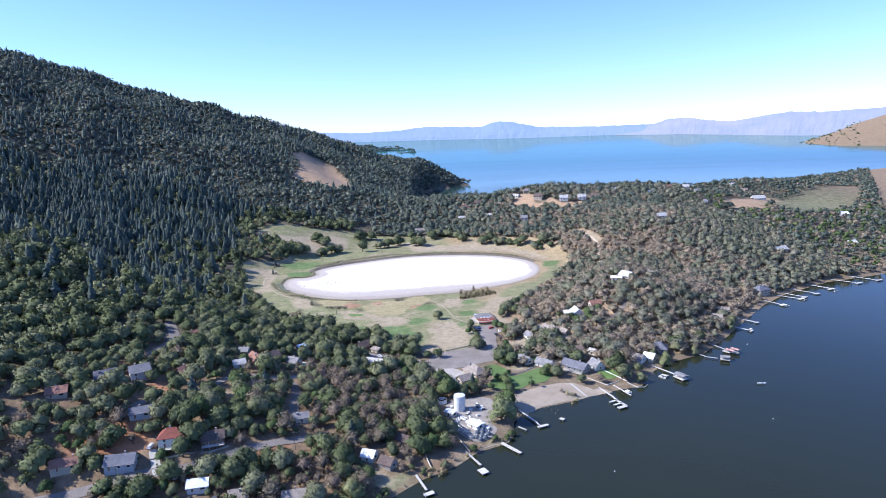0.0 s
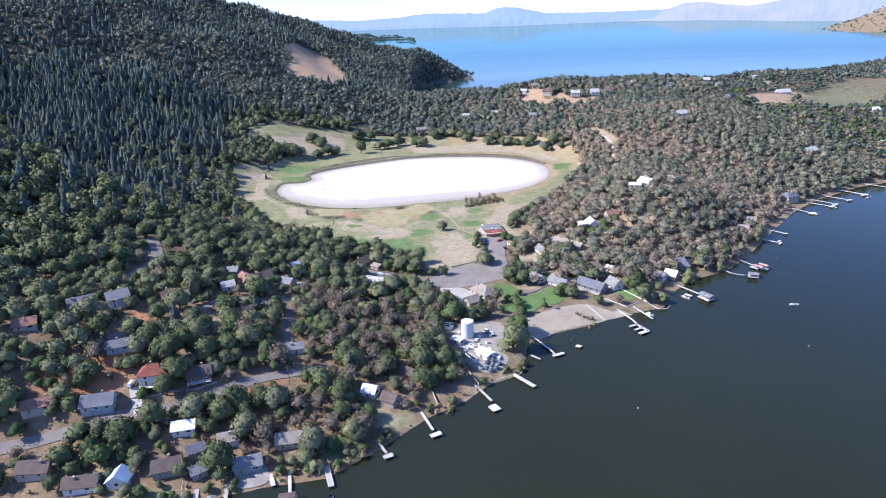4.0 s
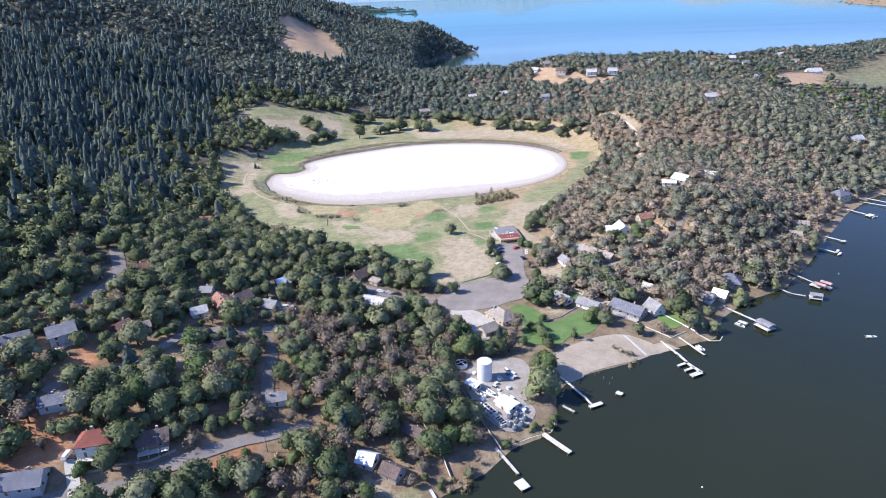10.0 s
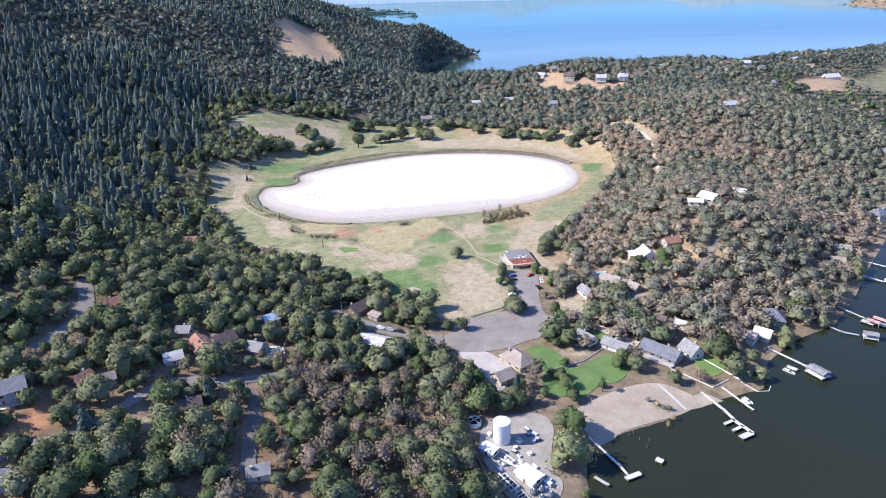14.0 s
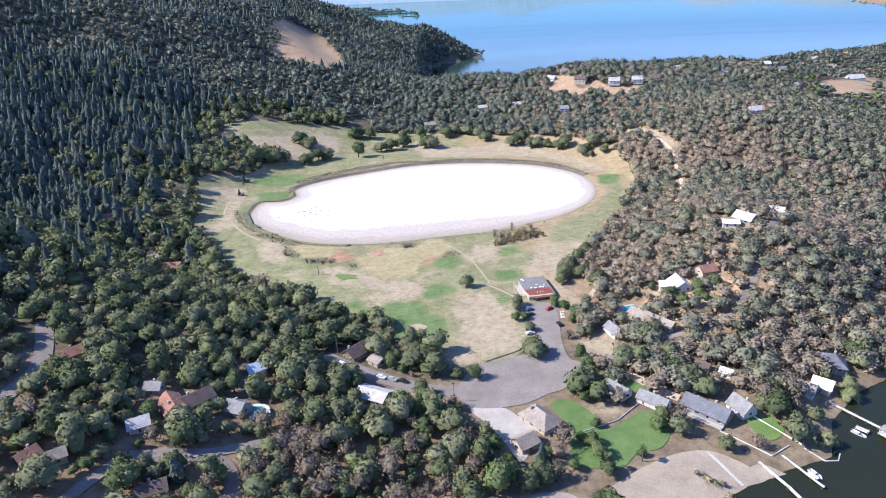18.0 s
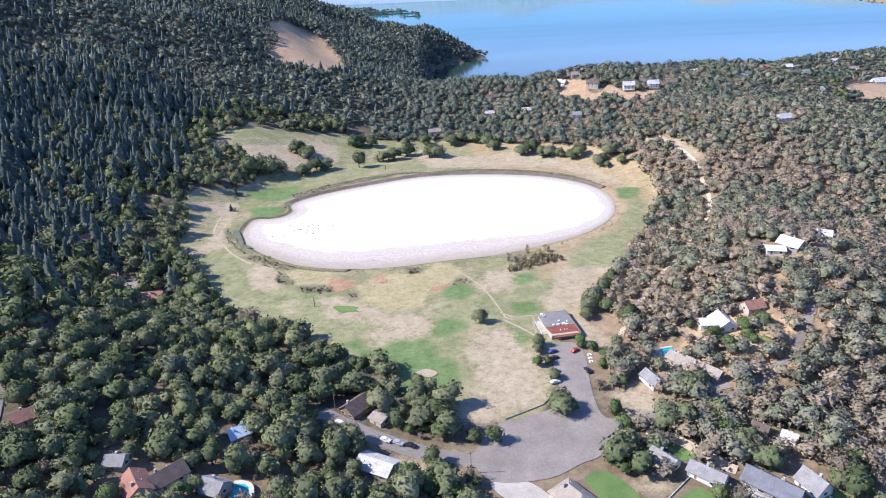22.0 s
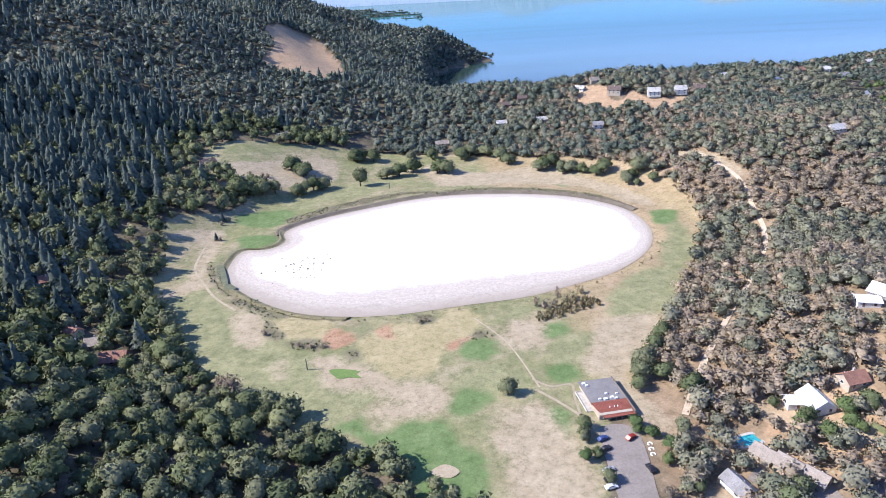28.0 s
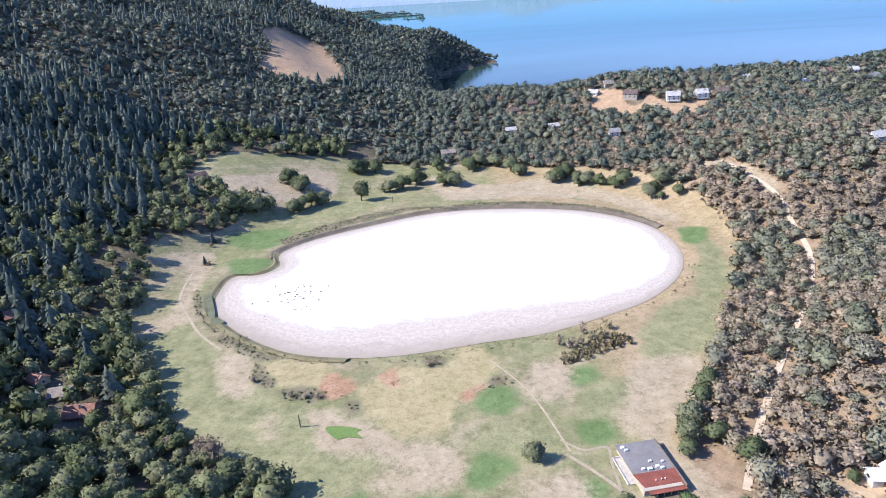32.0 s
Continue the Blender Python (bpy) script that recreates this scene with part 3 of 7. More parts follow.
SOFT["reed"].append(spline([(-84, 602), (-60, 604), (-47, 590), (-54, 576), (-74, 580), (-83, 589)]))
SOFT["red"].append(spline([(-54, 580), (-46, 585), (-39, 575), (-41, 567), (-49, 563), (-55, 572)]))
SOFT["red"].append(spline([(-28, 579), (-20, 583), (-18, 572), (-25, 570)]))
SOFT["red"].append(spline([(8, 558), (22, 566), (20, 560), (7, 552)]))
SOFT["dark"].append(spline([(-91, 598), (-82, 598), (-76, 580), (-83, 579)]))
SOFT["dark"].append(spline([(-73, 576), (-57, 576), (-51, 571), (-56, 564), (-69, 569)]))
SOFT["dark"].append(spline([(-5, 595), (2, 590), (3, 583), (-5, 582)]))
SOFT["dark"].append(spline([(-43, 562), (-37, 562), (-36, 555), (-42, 555)]))
SOFT["dark"].append(spline([(23, 569), (28, 570), (32, 563), (25, 561), (21, 562)]))
SOFT["dark"].append(spline([(-114, 634), (-100, 630), (-88, 613), (-78, 608), (-78, 602), (-93, 608), (-110, 624)]))
SOFT["dark"].append(spline([(-144, 690), (-141, 694), (-129, 659), (-115, 639), (-120, 639), (-136, 664)]))
CLEAR.append(ribbon([(-63, 310), (-66, 330), (-67, 347), (-71, 362), (-79, 368), (-94, 367), (-107, 366)], 8))
drape("road", ribbon([(-63, 310), (-66, 330), (-67, 347), (-71, 362), (-79, 368), (-94, 367), (-107, 366)], 5.2), M_ROAD, 0.25, 5, "worn grey village road")
CLEAR.append(ribbon([(-51, 382), (-72, 373), (-83, 370), (-97, 369), (-107, 365), (-115, 350), (-121, 336), (-129, 329), (-140, 323), (-146, 313)], 7))
drape("road", ribbon([(-51, 382), (-72, 373), (-83, 370), (-97, 369), (-107, 365), (-115, 350), (-121, 336), (-129, 329), (-140, 323), (-146, 313)], 4.6), M_ROAD, 0.3, 5, "worn grey village road")
CLEAR.append(ribbon([(-195, 257), (-173, 261), (-148, 266), (-131, 271), (-109, 274), (-99, 279), (-87, 286), (-71, 294), (-62, 297), (-46, 303)], 7.5))
drape("road", ribbon([(-195, 257), (-173, 261), (-148, 266), (-131, 271), (-109, 274), (-99, 279), (-87, 286), (-71, 294), (-62, 297), (-46, 303)], 5), M_ROAD, 0.3, 5, "worn grey village road")
CLEAR.append(ribbon([(-163, 383), (-159, 399), (-158, 419), (-172, 452)], 9))
drape("road", ribbon([(-163, 383), (-159, 399), (-158, 419), (-172, 452)], 7), M_ROAD, 0.35, 5, "worn grey hillside road")
CLEAR.append(ribbon([(-46, 443), (-34, 434), (-19, 424), (-4, 416), (12, 411), (24, 412)], 8.5))
drape("road", ribbon([(-46, 443), (-34, 434), (-19, 424), (-4, 416), (12, 411), (24, 412)], 8), M_ROAD, 0.25, 5, "worn grey road to the golf course")
CLEAR.append(spline([(24, 429), (34, 432), (44, 435), (55, 441), (58, 462), (62, 485), (74, 485), (75, 472), (70, 446), (70, 428), (84, 429), (104, 431), (121, 434), (120, 427), (90, 422), (70, 417), (61, 407), (53, 404), (39, 398), (19, 399), (14, 412)]))
drape("parking_lot", CLEAR[-1], M_ROAD, 0.2, 5, "worn grey asphalt parking lot")
CLEAR.append(ribbon([(83, 418), (93, 410), (102, 397), (106, 393)], 5.5))
drape("driveway", ribbon([(83, 418), (93, 410), (102, 397), (106, 393)], 5), M_PATH, 0.22, 5, "pale dirt driveway behind lawn houses")
CLEAR.append(ribbon([(267, 573), (200, 496), (182, 471), (166, 454), (156, 446), (118, 428)], 5.1))
drape("road", ribbon([(267, 573), (200, 496), (182, 471), (166, 454), (156, 446), (118, 428)], 4.6), M_ROAD, 0.35, 5, "worn grey lane through dry oaks")
CLEAR.append(ribbon([(97, 487), (114, 511), (136, 538), (162, 568), (194, 604), (221, 645), (235, 687), (244, 722), (243, 782)], 4.8))
drape("dirt_track", ribbon([(97, 487), (114, 511), (136, 538), (162, 568), (194, 604), (221, 645), (235, 687), (244, 722), (243, 782)], 2.8), M_PATH, 0.35, 5, "pale dirt track up the dry slope")
CLEAR.append(ribbon([(105, 453), (110, 447), (115, 440), (127, 440)], 7.5))
drape("driveway", ribbon([(105, 453), (110, 447), (115, 440), (127, 440)], 7), M_ROAD, 0.25, 5, "dark asphalt driveway")
SOFT["bare"].append(spline([(117, 487), (124, 479), (131, 468), (139, 461), (148, 454), (156, 457), (148, 466), (137, 474), (125, 484)]))
CLEAR.append(SOFT["bare"][-1])
SOFT["bare"].append(spline([(80, 444), (90, 446), (96, 436), (92, 426), (83, 428), (78, 435)]))
CLEAR.append(SOFT["bare"][-1])
CLEAR.append(spline([(52, 397), (60, 399), (67, 389), (68, 380), (71, 378), (80, 383), (90, 387), (94, 375), (87, 366), (77, 364), (69, 358), (60, 358), (53, 361), (53, 370), (56, 378), (53, 390)]))
drape("lawn", CLEAR[-1], M_LAWN, 0.2, 5, "mown green lawn with a hedge line")
CLEAR.append(spline([(87, 411), (94, 405), (96, 402), (90, 400), (86, 405)]))
drape("lawn", CLEAR[-1], M_LAWN, 0.2, 3, "mown green lawn")
CLEAR.append(spline([(127, 378), (136, 379), (138, 370), (130, 365), (126, 370)]))
drape("lawn", CLEAR[-1], M_TURF, 0.2, 3, "small green lawn")
CLEAR.append(spline([(60, 346), (63, 336), (67, 329), (77, 336), (90, 340), (106, 344), (118, 349), (110, 359), (101, 363), (86, 361), (66, 352)]))
drape("beach", CLEAR[-1], M_SAND, 0.15, 5, "bare sandy beach")
CLEAR.append(spline([(18, 398), (31, 397.5), (38, 389), (42, 380), (33, 364), (29, 375), (24, 387)]))
drape("driveway", CLEAR[-1], M_PAVED, 0.17, 5, "pale concrete apron beside the tan-roofed building")
SOFT["bare"].append(spline([(69, 395), (78, 396), (81, 387), (78, 384), (72, 381), (69, 384)]))
SOFT["bare"].append(spline([(18, 280), (26, 288), (38, 291), (33, 285)]))
SOFT["faded"].append(spline([(33, 296), (42, 302), (50, 303), (49, 299), (38, 294)]))
SOFT["green"].append(spline([(-42, 257), (-34, 259), (-28, 253), (-33, 246), (-40, 247)]))
CLEAR.append(spline([(110, 350), (120, 355), (130, 348), (139, 352), (143, 346), (128, 342), (111, 340)]))
drape("beach", CLEAR[-1], M_SAND, 0.15, 5, "small bare sandy beach")
CLEAR.append(spline([(25, 346), (44, 348), (50, 340), (46, 326), (44, 317), (46, 309), (40, 301), (32, 299), (24, 308), (21, 318), (19, 331)]))
drape("yard", CLEAR[-1], M_GRAVEL, 0.2, 5, "grey gravel yard of a treatment plant")
SOFT["bare"].append(spline([(-24, 278), (-18, 278), (-13, 271), (-9, 265), (-15, 262), (-22, 268)]))
CLEAR.append(SOFT["bare"][-1])
RED.append(spline([(-147, 283), (-137, 288), (-131, 293), (-127, 287), (-132, 284), (-143, 281)]))
CLEAR.append(RED[-1])
RED.append(spline([(-147, 342), (-145, 348), (-138, 349), (-134, 340), (-139, 329), (-146, 324)]))
CLEAR.append(RED[-1])
SOFT["bare"].append(spline([(-113, 346), (-106, 349), (-100, 340), (-99, 334), (-106, 336)]))
CLEAR.append(SOFT["bare"][-1])
RED.append(spline([(-82, 283), (-73, 291), (-64, 298), (-63, 292), (-76, 281)]))
CLEAR.append(RED[-1])
CLEAR.append(spline([(-128, 284), (-124, 284), (-120, 276), (-116, 271), (-122, 271), (-125, 277)]))
drape("driveway", CLEAR[-1], M_CONC, 0.3, 3, "white concrete driveway")
SOFT["faded"].append(spline([(-136, 233), (-120, 236), (-100, 237), (-94, 231), (-113, 226), (-135, 228)]))
SOFT["faded"].append(spline([(-22, 268), (-2, 273), (2, 270), (-13, 260), (-20, 260)]))
CLEAR.append(SOFT["faded"][-1])
SOFT["bare"].append(spline([(-19, 413), (-5, 414), (-3, 402), (-21, 399)]))
CLEAR.append(SOFT["bare"][-1])
SOFT["dark"].append(spline([(-95, 764), (-61, 788), (-14, 810), (16, 818), (-14, 823), (-62, 803), (-102, 775)]))
SOFT["dark"].append(spline([(16, 818), (72, 816), (131, 791), (163, 756), (171, 727), (161, 751), (128, 782), (70, 806), (16, 808)]))
drape("marsh_pool", spline([(-136, 685), (-133, 688), (-127, 673), (-122, 656), (-126, 657), (-132, 670)]), M_POND, 0.05, 3, "small green marsh pool by the dry lake")
drape("marsh_pool", spline([(-124, 654), (-120, 655), (-115, 649), (-120, 647)]), M_POND, 0.05, 3, "small dark marsh pool by the dry lake")
CLEAR.append(spline([(-75, 247), (-67, 248), (-63, 242), (-63, 236), (-74, 235)]))
drape("yard", CLEAR[-1], M_GRAVEL, 0.25, 5, "worn grey shore terrace")
SOFT["faded"].append(spline([(-42, 257), (-34, 257), (-29, 253), (-31, 247), (-38, 245)]))
SOFT["bare"].append(spline([(78, 522), (86, 512), (88, 498), (92, 480), (88, 478), (80, 486), (77, 505)]))
CLEAR.append(SOFT["bare"][-1])
MEADOW = spline([(657, 999), (822, 1120), (984, 1229), (795, 992), (636, 889), (595, 894)])
SOFT["faded"].append(MEADOW)
CLEAR.append(MEADOW)
SOFT["bare"].append(ribbon([(-250, 682), (-228, 694), (-206, 707), (-188, 728), (-168, 749)], 9))
CLEAR.append(SOFT["bare"][-1])
SOFT["bare"].append(ribbon([(228, 798), (240, 786), (247, 752), (247, 724)], 12))
CLEAR.append(SOFT["bare"][-1])
TAN.append(spline([(-213, 1417), (-193, 1474), (-168, 1493), (-127, 1468), (-104, 1403), (-82, 1288), (-94, 1206), (-125, 1191), (-165, 1213), (-193, 1231), (-184, 1295)]))
CLEAR.append(TAN[-1])
TAN.append(spline([(201, 1008), (216, 1000), (229, 986), (224, 961), (234, 948), (253, 966), (261, 942), (298, 935), (291, 917), (259, 910), (241, 935), (218, 928), (207, 937), (207, 954), (189, 951)]))
CLEAR.append(TAN[-1])
TAN.append(spline([(515, 923), (584, 982), (665, 1042), (667, 1010), (560, 893), (528, 893)]))
CLEAR.append(TAN[-1])
build_ground()

# ---- building blocks ----
def box(v, f, x0, y0, z0, x1, y1, z1):
    k = len(v)
    v += [(x0, y0, z0), (x1, y0, z0), (x1, y1, z0), (x0, y1, z0), (x0, y0, z1), (x1, y0, z1), (x1, y1, z1), (x0, y1, z1)]
    f += [(k, k + 3, k + 2, k + 1), (k + 4, k + 5, k + 6, k + 7), (k, k + 1, k + 5, k + 4), (k + 1, k + 2, k + 6, k + 5), (k + 2, k + 3, k + 7, k + 6), (k + 3, k, k + 4, k + 7)]


def tube(v, f, x, y, z0, z1, r0, r1=None, sides=10, cap=True):
    r1 = r0 if r1 is None else r1
    k = len(v)
    for z, r in ((z0, r0), (z1, r1)):
        v += [(x + r * math.cos(a * 2 * math.pi / sides), y + r * math.sin(a * 2 * math.pi / sides), z) for a in range(sides)]
    f += [(k + a, k + (a + 1) % sides, k + sides + (a + 1) % sides, k + sides + a) for a in range(sides)]
    if cap:
        f.append(tuple(k + sides + a for a in range(sides)))


def part(name, geometry, mat, parent, label="", smooth_faces=False):
    v, f = geometry
    ob = mesh_object(name, v, f, mat, parent)
    if smooth_faces:
        ob.data.polygons.foreach_set("use_smooth", np.ones(len(f), bool))
    return tagged(ob, label) if label else ob


def boxes(*rows):
    v, f = [], []
    for r in rows:
        box(v, f, *r)
    return v, f


def base_at(name, x, y, turn=0.0, z=None):
    ob = new(name)
    ob.empty_display_size = 0.5
    ob.matrix_world = pose(x, y, ground_z(x, y) if z is None else z, 0, 0, turn)
    return ob


def siding(name, base, shade=0.8, step=3.0):
    """Painted walls with faint board lines, streaks and dirt."""
    m, n, l, b = material(name, 0.7, 0, 0.3)
    w = n.new("ShaderNodeTexWave")
    w.bands_direction = "Z"
    w.inputs["Scale"].default_value, w.inputs["Distortion"].default_value = step, 0.3
    l.new(n.new("ShaderNodeTexCoord").outputs["Object"], w.inputs["Vector"])
    c = ramp(n, l, noise_node(n, l, 0.6, 5), (0.3, tuple(k * shade for k in base)), (0.7, base))
    l.new(mix(n, l, 0.25, c, w.outputs["Color"], "MULTIPLY"), b.inputs["Base Color"])
    bump(n, l, b, w.outputs["Fac"], 0.2, 0.03)
    return m


def roofing(name, a, b_, rows=2.2, rough=0.85):
    """Courses of shingles, patchy with age."""
    m, n, l, b = material(name, rough, 0, 0.25)
    co = n.new("ShaderNodeTexCoord").outputs["Object"]
    br = n.new("ShaderNodeTexBrick")
    br.inputs["Scale"].default_value = rows
    br.inputs["Mortar Size"].default_value = 0.03
    br.inputs["Color1"].default_value, br.inputs["Color2"].default_value = (*a, 1), (*b_, 1)
    br.inputs["Mortar"].default_value = (*(k * 0.6 for k in a), 1)
    l.new(co, br.inputs["Vector"])
    age = ramp(n, l, noise_node(n, l, 0.35, 5), (0.3, (0.78, 0.78, 0.78)), (0.7, (1.15, 1.15, 1.15)))
    l.new(mix(n, l, 1.0, br.outputs["Color"], age, "MULTIPLY"), b.inputs["Base Color"])
    bump(n, l, b, br.outputs["Fac"], 0.3, 0.04)
    return m


R_RED = roofing("red_tile", (0.235, 0.075, 0.055), (0.285, 0.10, 0.072))
R_RUST = roofing("rust_shingle", (0.30, 0.15, 0.11), (0.36, 0.20, 0.15))
R_PALERED = roofing("faded_red_canopy", (0.44, 0.24, 0.22), (0.55, 0.34, 0.31))
R_BROWN = roofing("brown_shingle", (0.125, 0.092, 0.082), (0.175, 0.132, 0.118))
R_GREY = roofing("grey_shingle", (0.24, 0.235, 0.24), (0.31, 0.30, 0.30))
R_SLATE = roofing("slate_shingle", (0.15, 0.155, 0.18), (0.21, 0.21, 0.24))
R_TAN = roofing("tan_shingle", (0.30, 0.255, 0.22), (0.38, 0.33, 0.285))
R_PALE = roofing("pale_roof", (0.48, 0.46, 0.44), (0.58, 0.56, 0.54), 1.2)
R_WHITE = surface("white_metal_roof", (0.70, 0.70, 0.70), (0.82, 0.82, 0.81), 0.3, 3, 0.5)
R_BLUE = surface("blue_white_metal_roof", (0.42, 0.52, 0.62), (0.56, 0.64, 0.72), 0.3, 3, 0.5)
W_WHITE, W_CREAM = siding("white_siding", (0.74, 0.72, 0.68)), siding("cream_siding", (0.52, 0.45, 0.36))
W_GREY, W_BROWN = siding("grey_siding", (0.34, 0.33, 0.32)), siding("brown_siding", (0.26, 0.19, 0.14))
W_BLUE = siding("pale_blue_siding", (0.48, 0.52, 0.55))
M_FRAME = surface("white_window_frame", (0.7, 0.7, 0.68), (0.8, 0.8, 0.78), 0.5, 5, 0.6)
M_PANE = material("window_glass", 0.06, 0, 0.6)[0]
M_PANE.node_tree.nodes["Principled BSDF"].inputs["Base Color"].default_value = (0.03, 0.04, 0.05, 1)
M_DOOR = surface("painted_door", (0.16, 0.10, 0.07), (0.24, 0.16, 0.11), 0.5, 5, 0.6)
M_WOOD = surface("grey_weathered_wood", (0.40, 0.37, 0.33), (0.55, 0.52, 0.47), 0.5, 4, 0.85)
M_PALEWOOD = surface("pale_dock_boards", (0.50, 0.47, 0.43), (0.66, 0.635, 0.59), 0.5, 4, 0.85)
M_PILE = surface("dark_pile_wood", (0.14, 0.12, 0.10), (0.22, 0.19, 0.16), 0.5, 4, 0.9)
M_STEEL = surface("white_painted_steel", (0.72, 0.73, 0.74), (0.82, 0.83, 0.83), 0.15, 1.5, 0.45, 0.1)
M_DARKTANK = surface("dark_blue_tank", (0.06, 0.08, 0.10), (0.11, 0.13, 0.16), 0.3, 2, 0.4)
M_RUBBER = surface("black_rubber", (0.03, 0.03, 0.03), (0.05, 0.05, 0.05), 1, 8, 0.8)
M_POOL = surface("pool_water", (0.04, 0.36, 0.40), (0.06, 0.48, 0.50), 0.3, 1.0, 0.05, 0.05, spec=0.5)
M_STONE = surface("rubble_stone", (0.32, 0.29, 0.26), (0.50, 0.46, 0.41), 0.7, 3, 0.9, 0.5)


def house(x, y, length, width, turn, roof, wall, label, storeys=1, hip=False, chimney=True, pitch=0.36, garage=False, porch=False, eave=0.6, seed=None):
    """A house: walls, roof slabs with thickness, chimney, doors and windows. The ridge runs along its length."""
    rng = random.Random(int(x * 7 + y * 13))
    length, width = length * (0.8 if y < 470 else 0.9), width * (0.8 if y < 470 else 0.9)
    ob = base_at("house", x, y, turn)
    c, s = math.cos(radians(turn)), math.sin(radians(turn))
    corners = [ground_z(x + a * c - b * s, y + a * s + b * c) for a in (-length / 2, length / 2) for b in (-width / 2, width / 2)]
    z0 = ground_z(x, y)
    low, floor_z = min(corners) - z0 - 0.6, max(corners) - z0 + 0.15
    floor_z = min(floor_z, 0.2)
    hl, hw = length / 2, width / 2
    top = floor_z + 2.3 * storeys + 0.1
    rise = hw * pitch * 2
    gable = 0 if not hip else hw * 0.9
    v = [(-hl, -hw, low), (hl, -hw, low), (hl, hw, low), (-hl, hw, low), (-hl, -hw, top), (hl, -hw, top), (hl, hw, top), (-hl, hw, top)]
    f = [(0, 1, 5, 4), (1, 2, 6, 5), (2, 3, 7, 6), (3, 0, 4, 7), (0, 3, 2, 1)]
    if not hip:
        v += [(-hl, 0, top + rise), (hl, 0, top + rise)]
        f += [(4, 8, 7), (5, 6, 9), (4, 5, 9, 8), (6, 7, 8, 9)]
    else:
        f += [(4, 5, 6, 7)]
    part("wall", (v, f), wall, ob)
    # roof
    k = rise / hw
    el, ew, ez = hl + eave, hw + eave, top - eave * k
    rl = el - (gable + eave if hip else 0)
    t = 0.22
    v, f = [], []
    low_ring = [(-el, -ew, ez), (el, -ew, ez), (el, ew, ez), (-el, ew, ez)]
    ridge = [(-rl, 0, top + rise), (rl, 0, top + rise)]
    v = [(a, b, d + 0.04) for a, b, d in low_ring + ridge] + [(a, b, d + 0.04 + t) for a, b, d in low_ring + ridge]
    f = [(6, 7, 11, 10), (8, 9, 10, 11), (0, 4, 5, 1), (2, 5, 4, 3), (0, 1, 7, 6), (2, 3, 9, 8)]
    f += [(7, 8, 11), (9, 6, 10), (1, 5, 2), (3, 4, 0), (1, 2, 8, 7), (3, 0, 6, 9)] if hip else [(1, 5, 11, 7), (5, 2, 8, 11), (3, 4, 10, 9), (4, 0, 6, 10)]
    roof_ob = part("roof", (v, f), roof, ob)
    if chimney:
        a, b = rng.uniform(-0.3, 0.3) * length, rng.choice((-1, 1)) * hw * 0.3
        part("chimney", boxes((a - 0.4, b - 0.4, top, a + 0.4, b + 0.4, top + rise + 0.7)), M_STONE, roof_ob)
    for a in (-0.28, 0.1):
        vv, ff = [], []
        tube(vv, ff, a * length, hw * 0.45, top + rise * 0.45, top + rise * 0.55 + 0.55, 0.12, sides=6)
        part("roof_vent", (vv, ff), M_STEEL, roof_ob)

    def opening(name, a, z, w, h, side, mat):
        """A framed opening on one of the four walls."""
        long_side = side in (0, 2)
        out = (-hw, hl, hw, -hl)[side]
        sign = 1 if out > 0 else -1
        d0, d1 = sorted((out - sign * 0.05, out + sign * 0.07))
        p0, p1 = sorted((out + sign * 0.03, out + sign * 0.09))
        if long_side:
            frame_v = boxes((a - w / 2 - 0.1, d0, z - 0.1, a + w / 2 + 0.1, d1, z + h + 0.1))
            pane_v = boxes((a - w / 2, p0, z, a + w / 2, p1, z + h))
        else:
            frame_v = boxes((d0, a - w / 2 - 0.1, z - 0.1, d1, a + w / 2 + 0.1, z + h + 0.1))
            pane_v = boxes((p0, a - w / 2, z, p1, a + w / 2, z + h))
        o = part(name, frame_v, M_FRAME, ob)
        part("pane" if name == "window" else "leaf", pane_v, mat, o)

    for level in range(storeys):
        z = floor_z + 0.8 + 2.3 * level
        for side in (0, 1, 3):
            span = (length if side in (0, 2) else width)
            count = max(1, int(span / 4.2))
            for q in range(count):
                a = (q + 0.5) / count * span - span / 2
                if side == 0 and level == 0 and q == 0:
                    opening("door", a, floor_z + 0.05, 4.6 if garage else 1.0, 2.1, side, M_FRAME if garage else M_DOOR)
                else:
                    opening("window", a, z, rng.choice((1.2, 1.6, 2.0)), 1.2, side, M_PANE)
    if porch:
        deck = part("porch", boxes((-hl, -hw - 2.6, floor_z - 0.25, hl, -hw - 0.02, floor_z - 0.05)), M_WOOD, ob)
        for q in range(4):
            a = -hl + 0.15 + q * (length - 0.3) / 3
            part("post", boxes((a - 0.08, -hw - 2.5, low, a + 0.08, -hw - 2.34, floor_z + 0.95)), M_WOOD, deck)
        part("rail", boxes((-hl, -hw - 2.52, floor_z + 0.9, hl, -hw - 2.42, floor_z + 1.0)), M_WOOD, deck)
    tagged(ob, label, "house")
    KEEP_OUT.append((x, y, (length + width) * 0.25 + 2.6))
    if y > 480:
        KEEP_OUT.append((x, y - 8, (length + width) * 0.25 + 3))
    if x < 60:
        KEEP_OUT.append((x, y - 4, (length + width) * 0.25 + 0.8))
    return ob


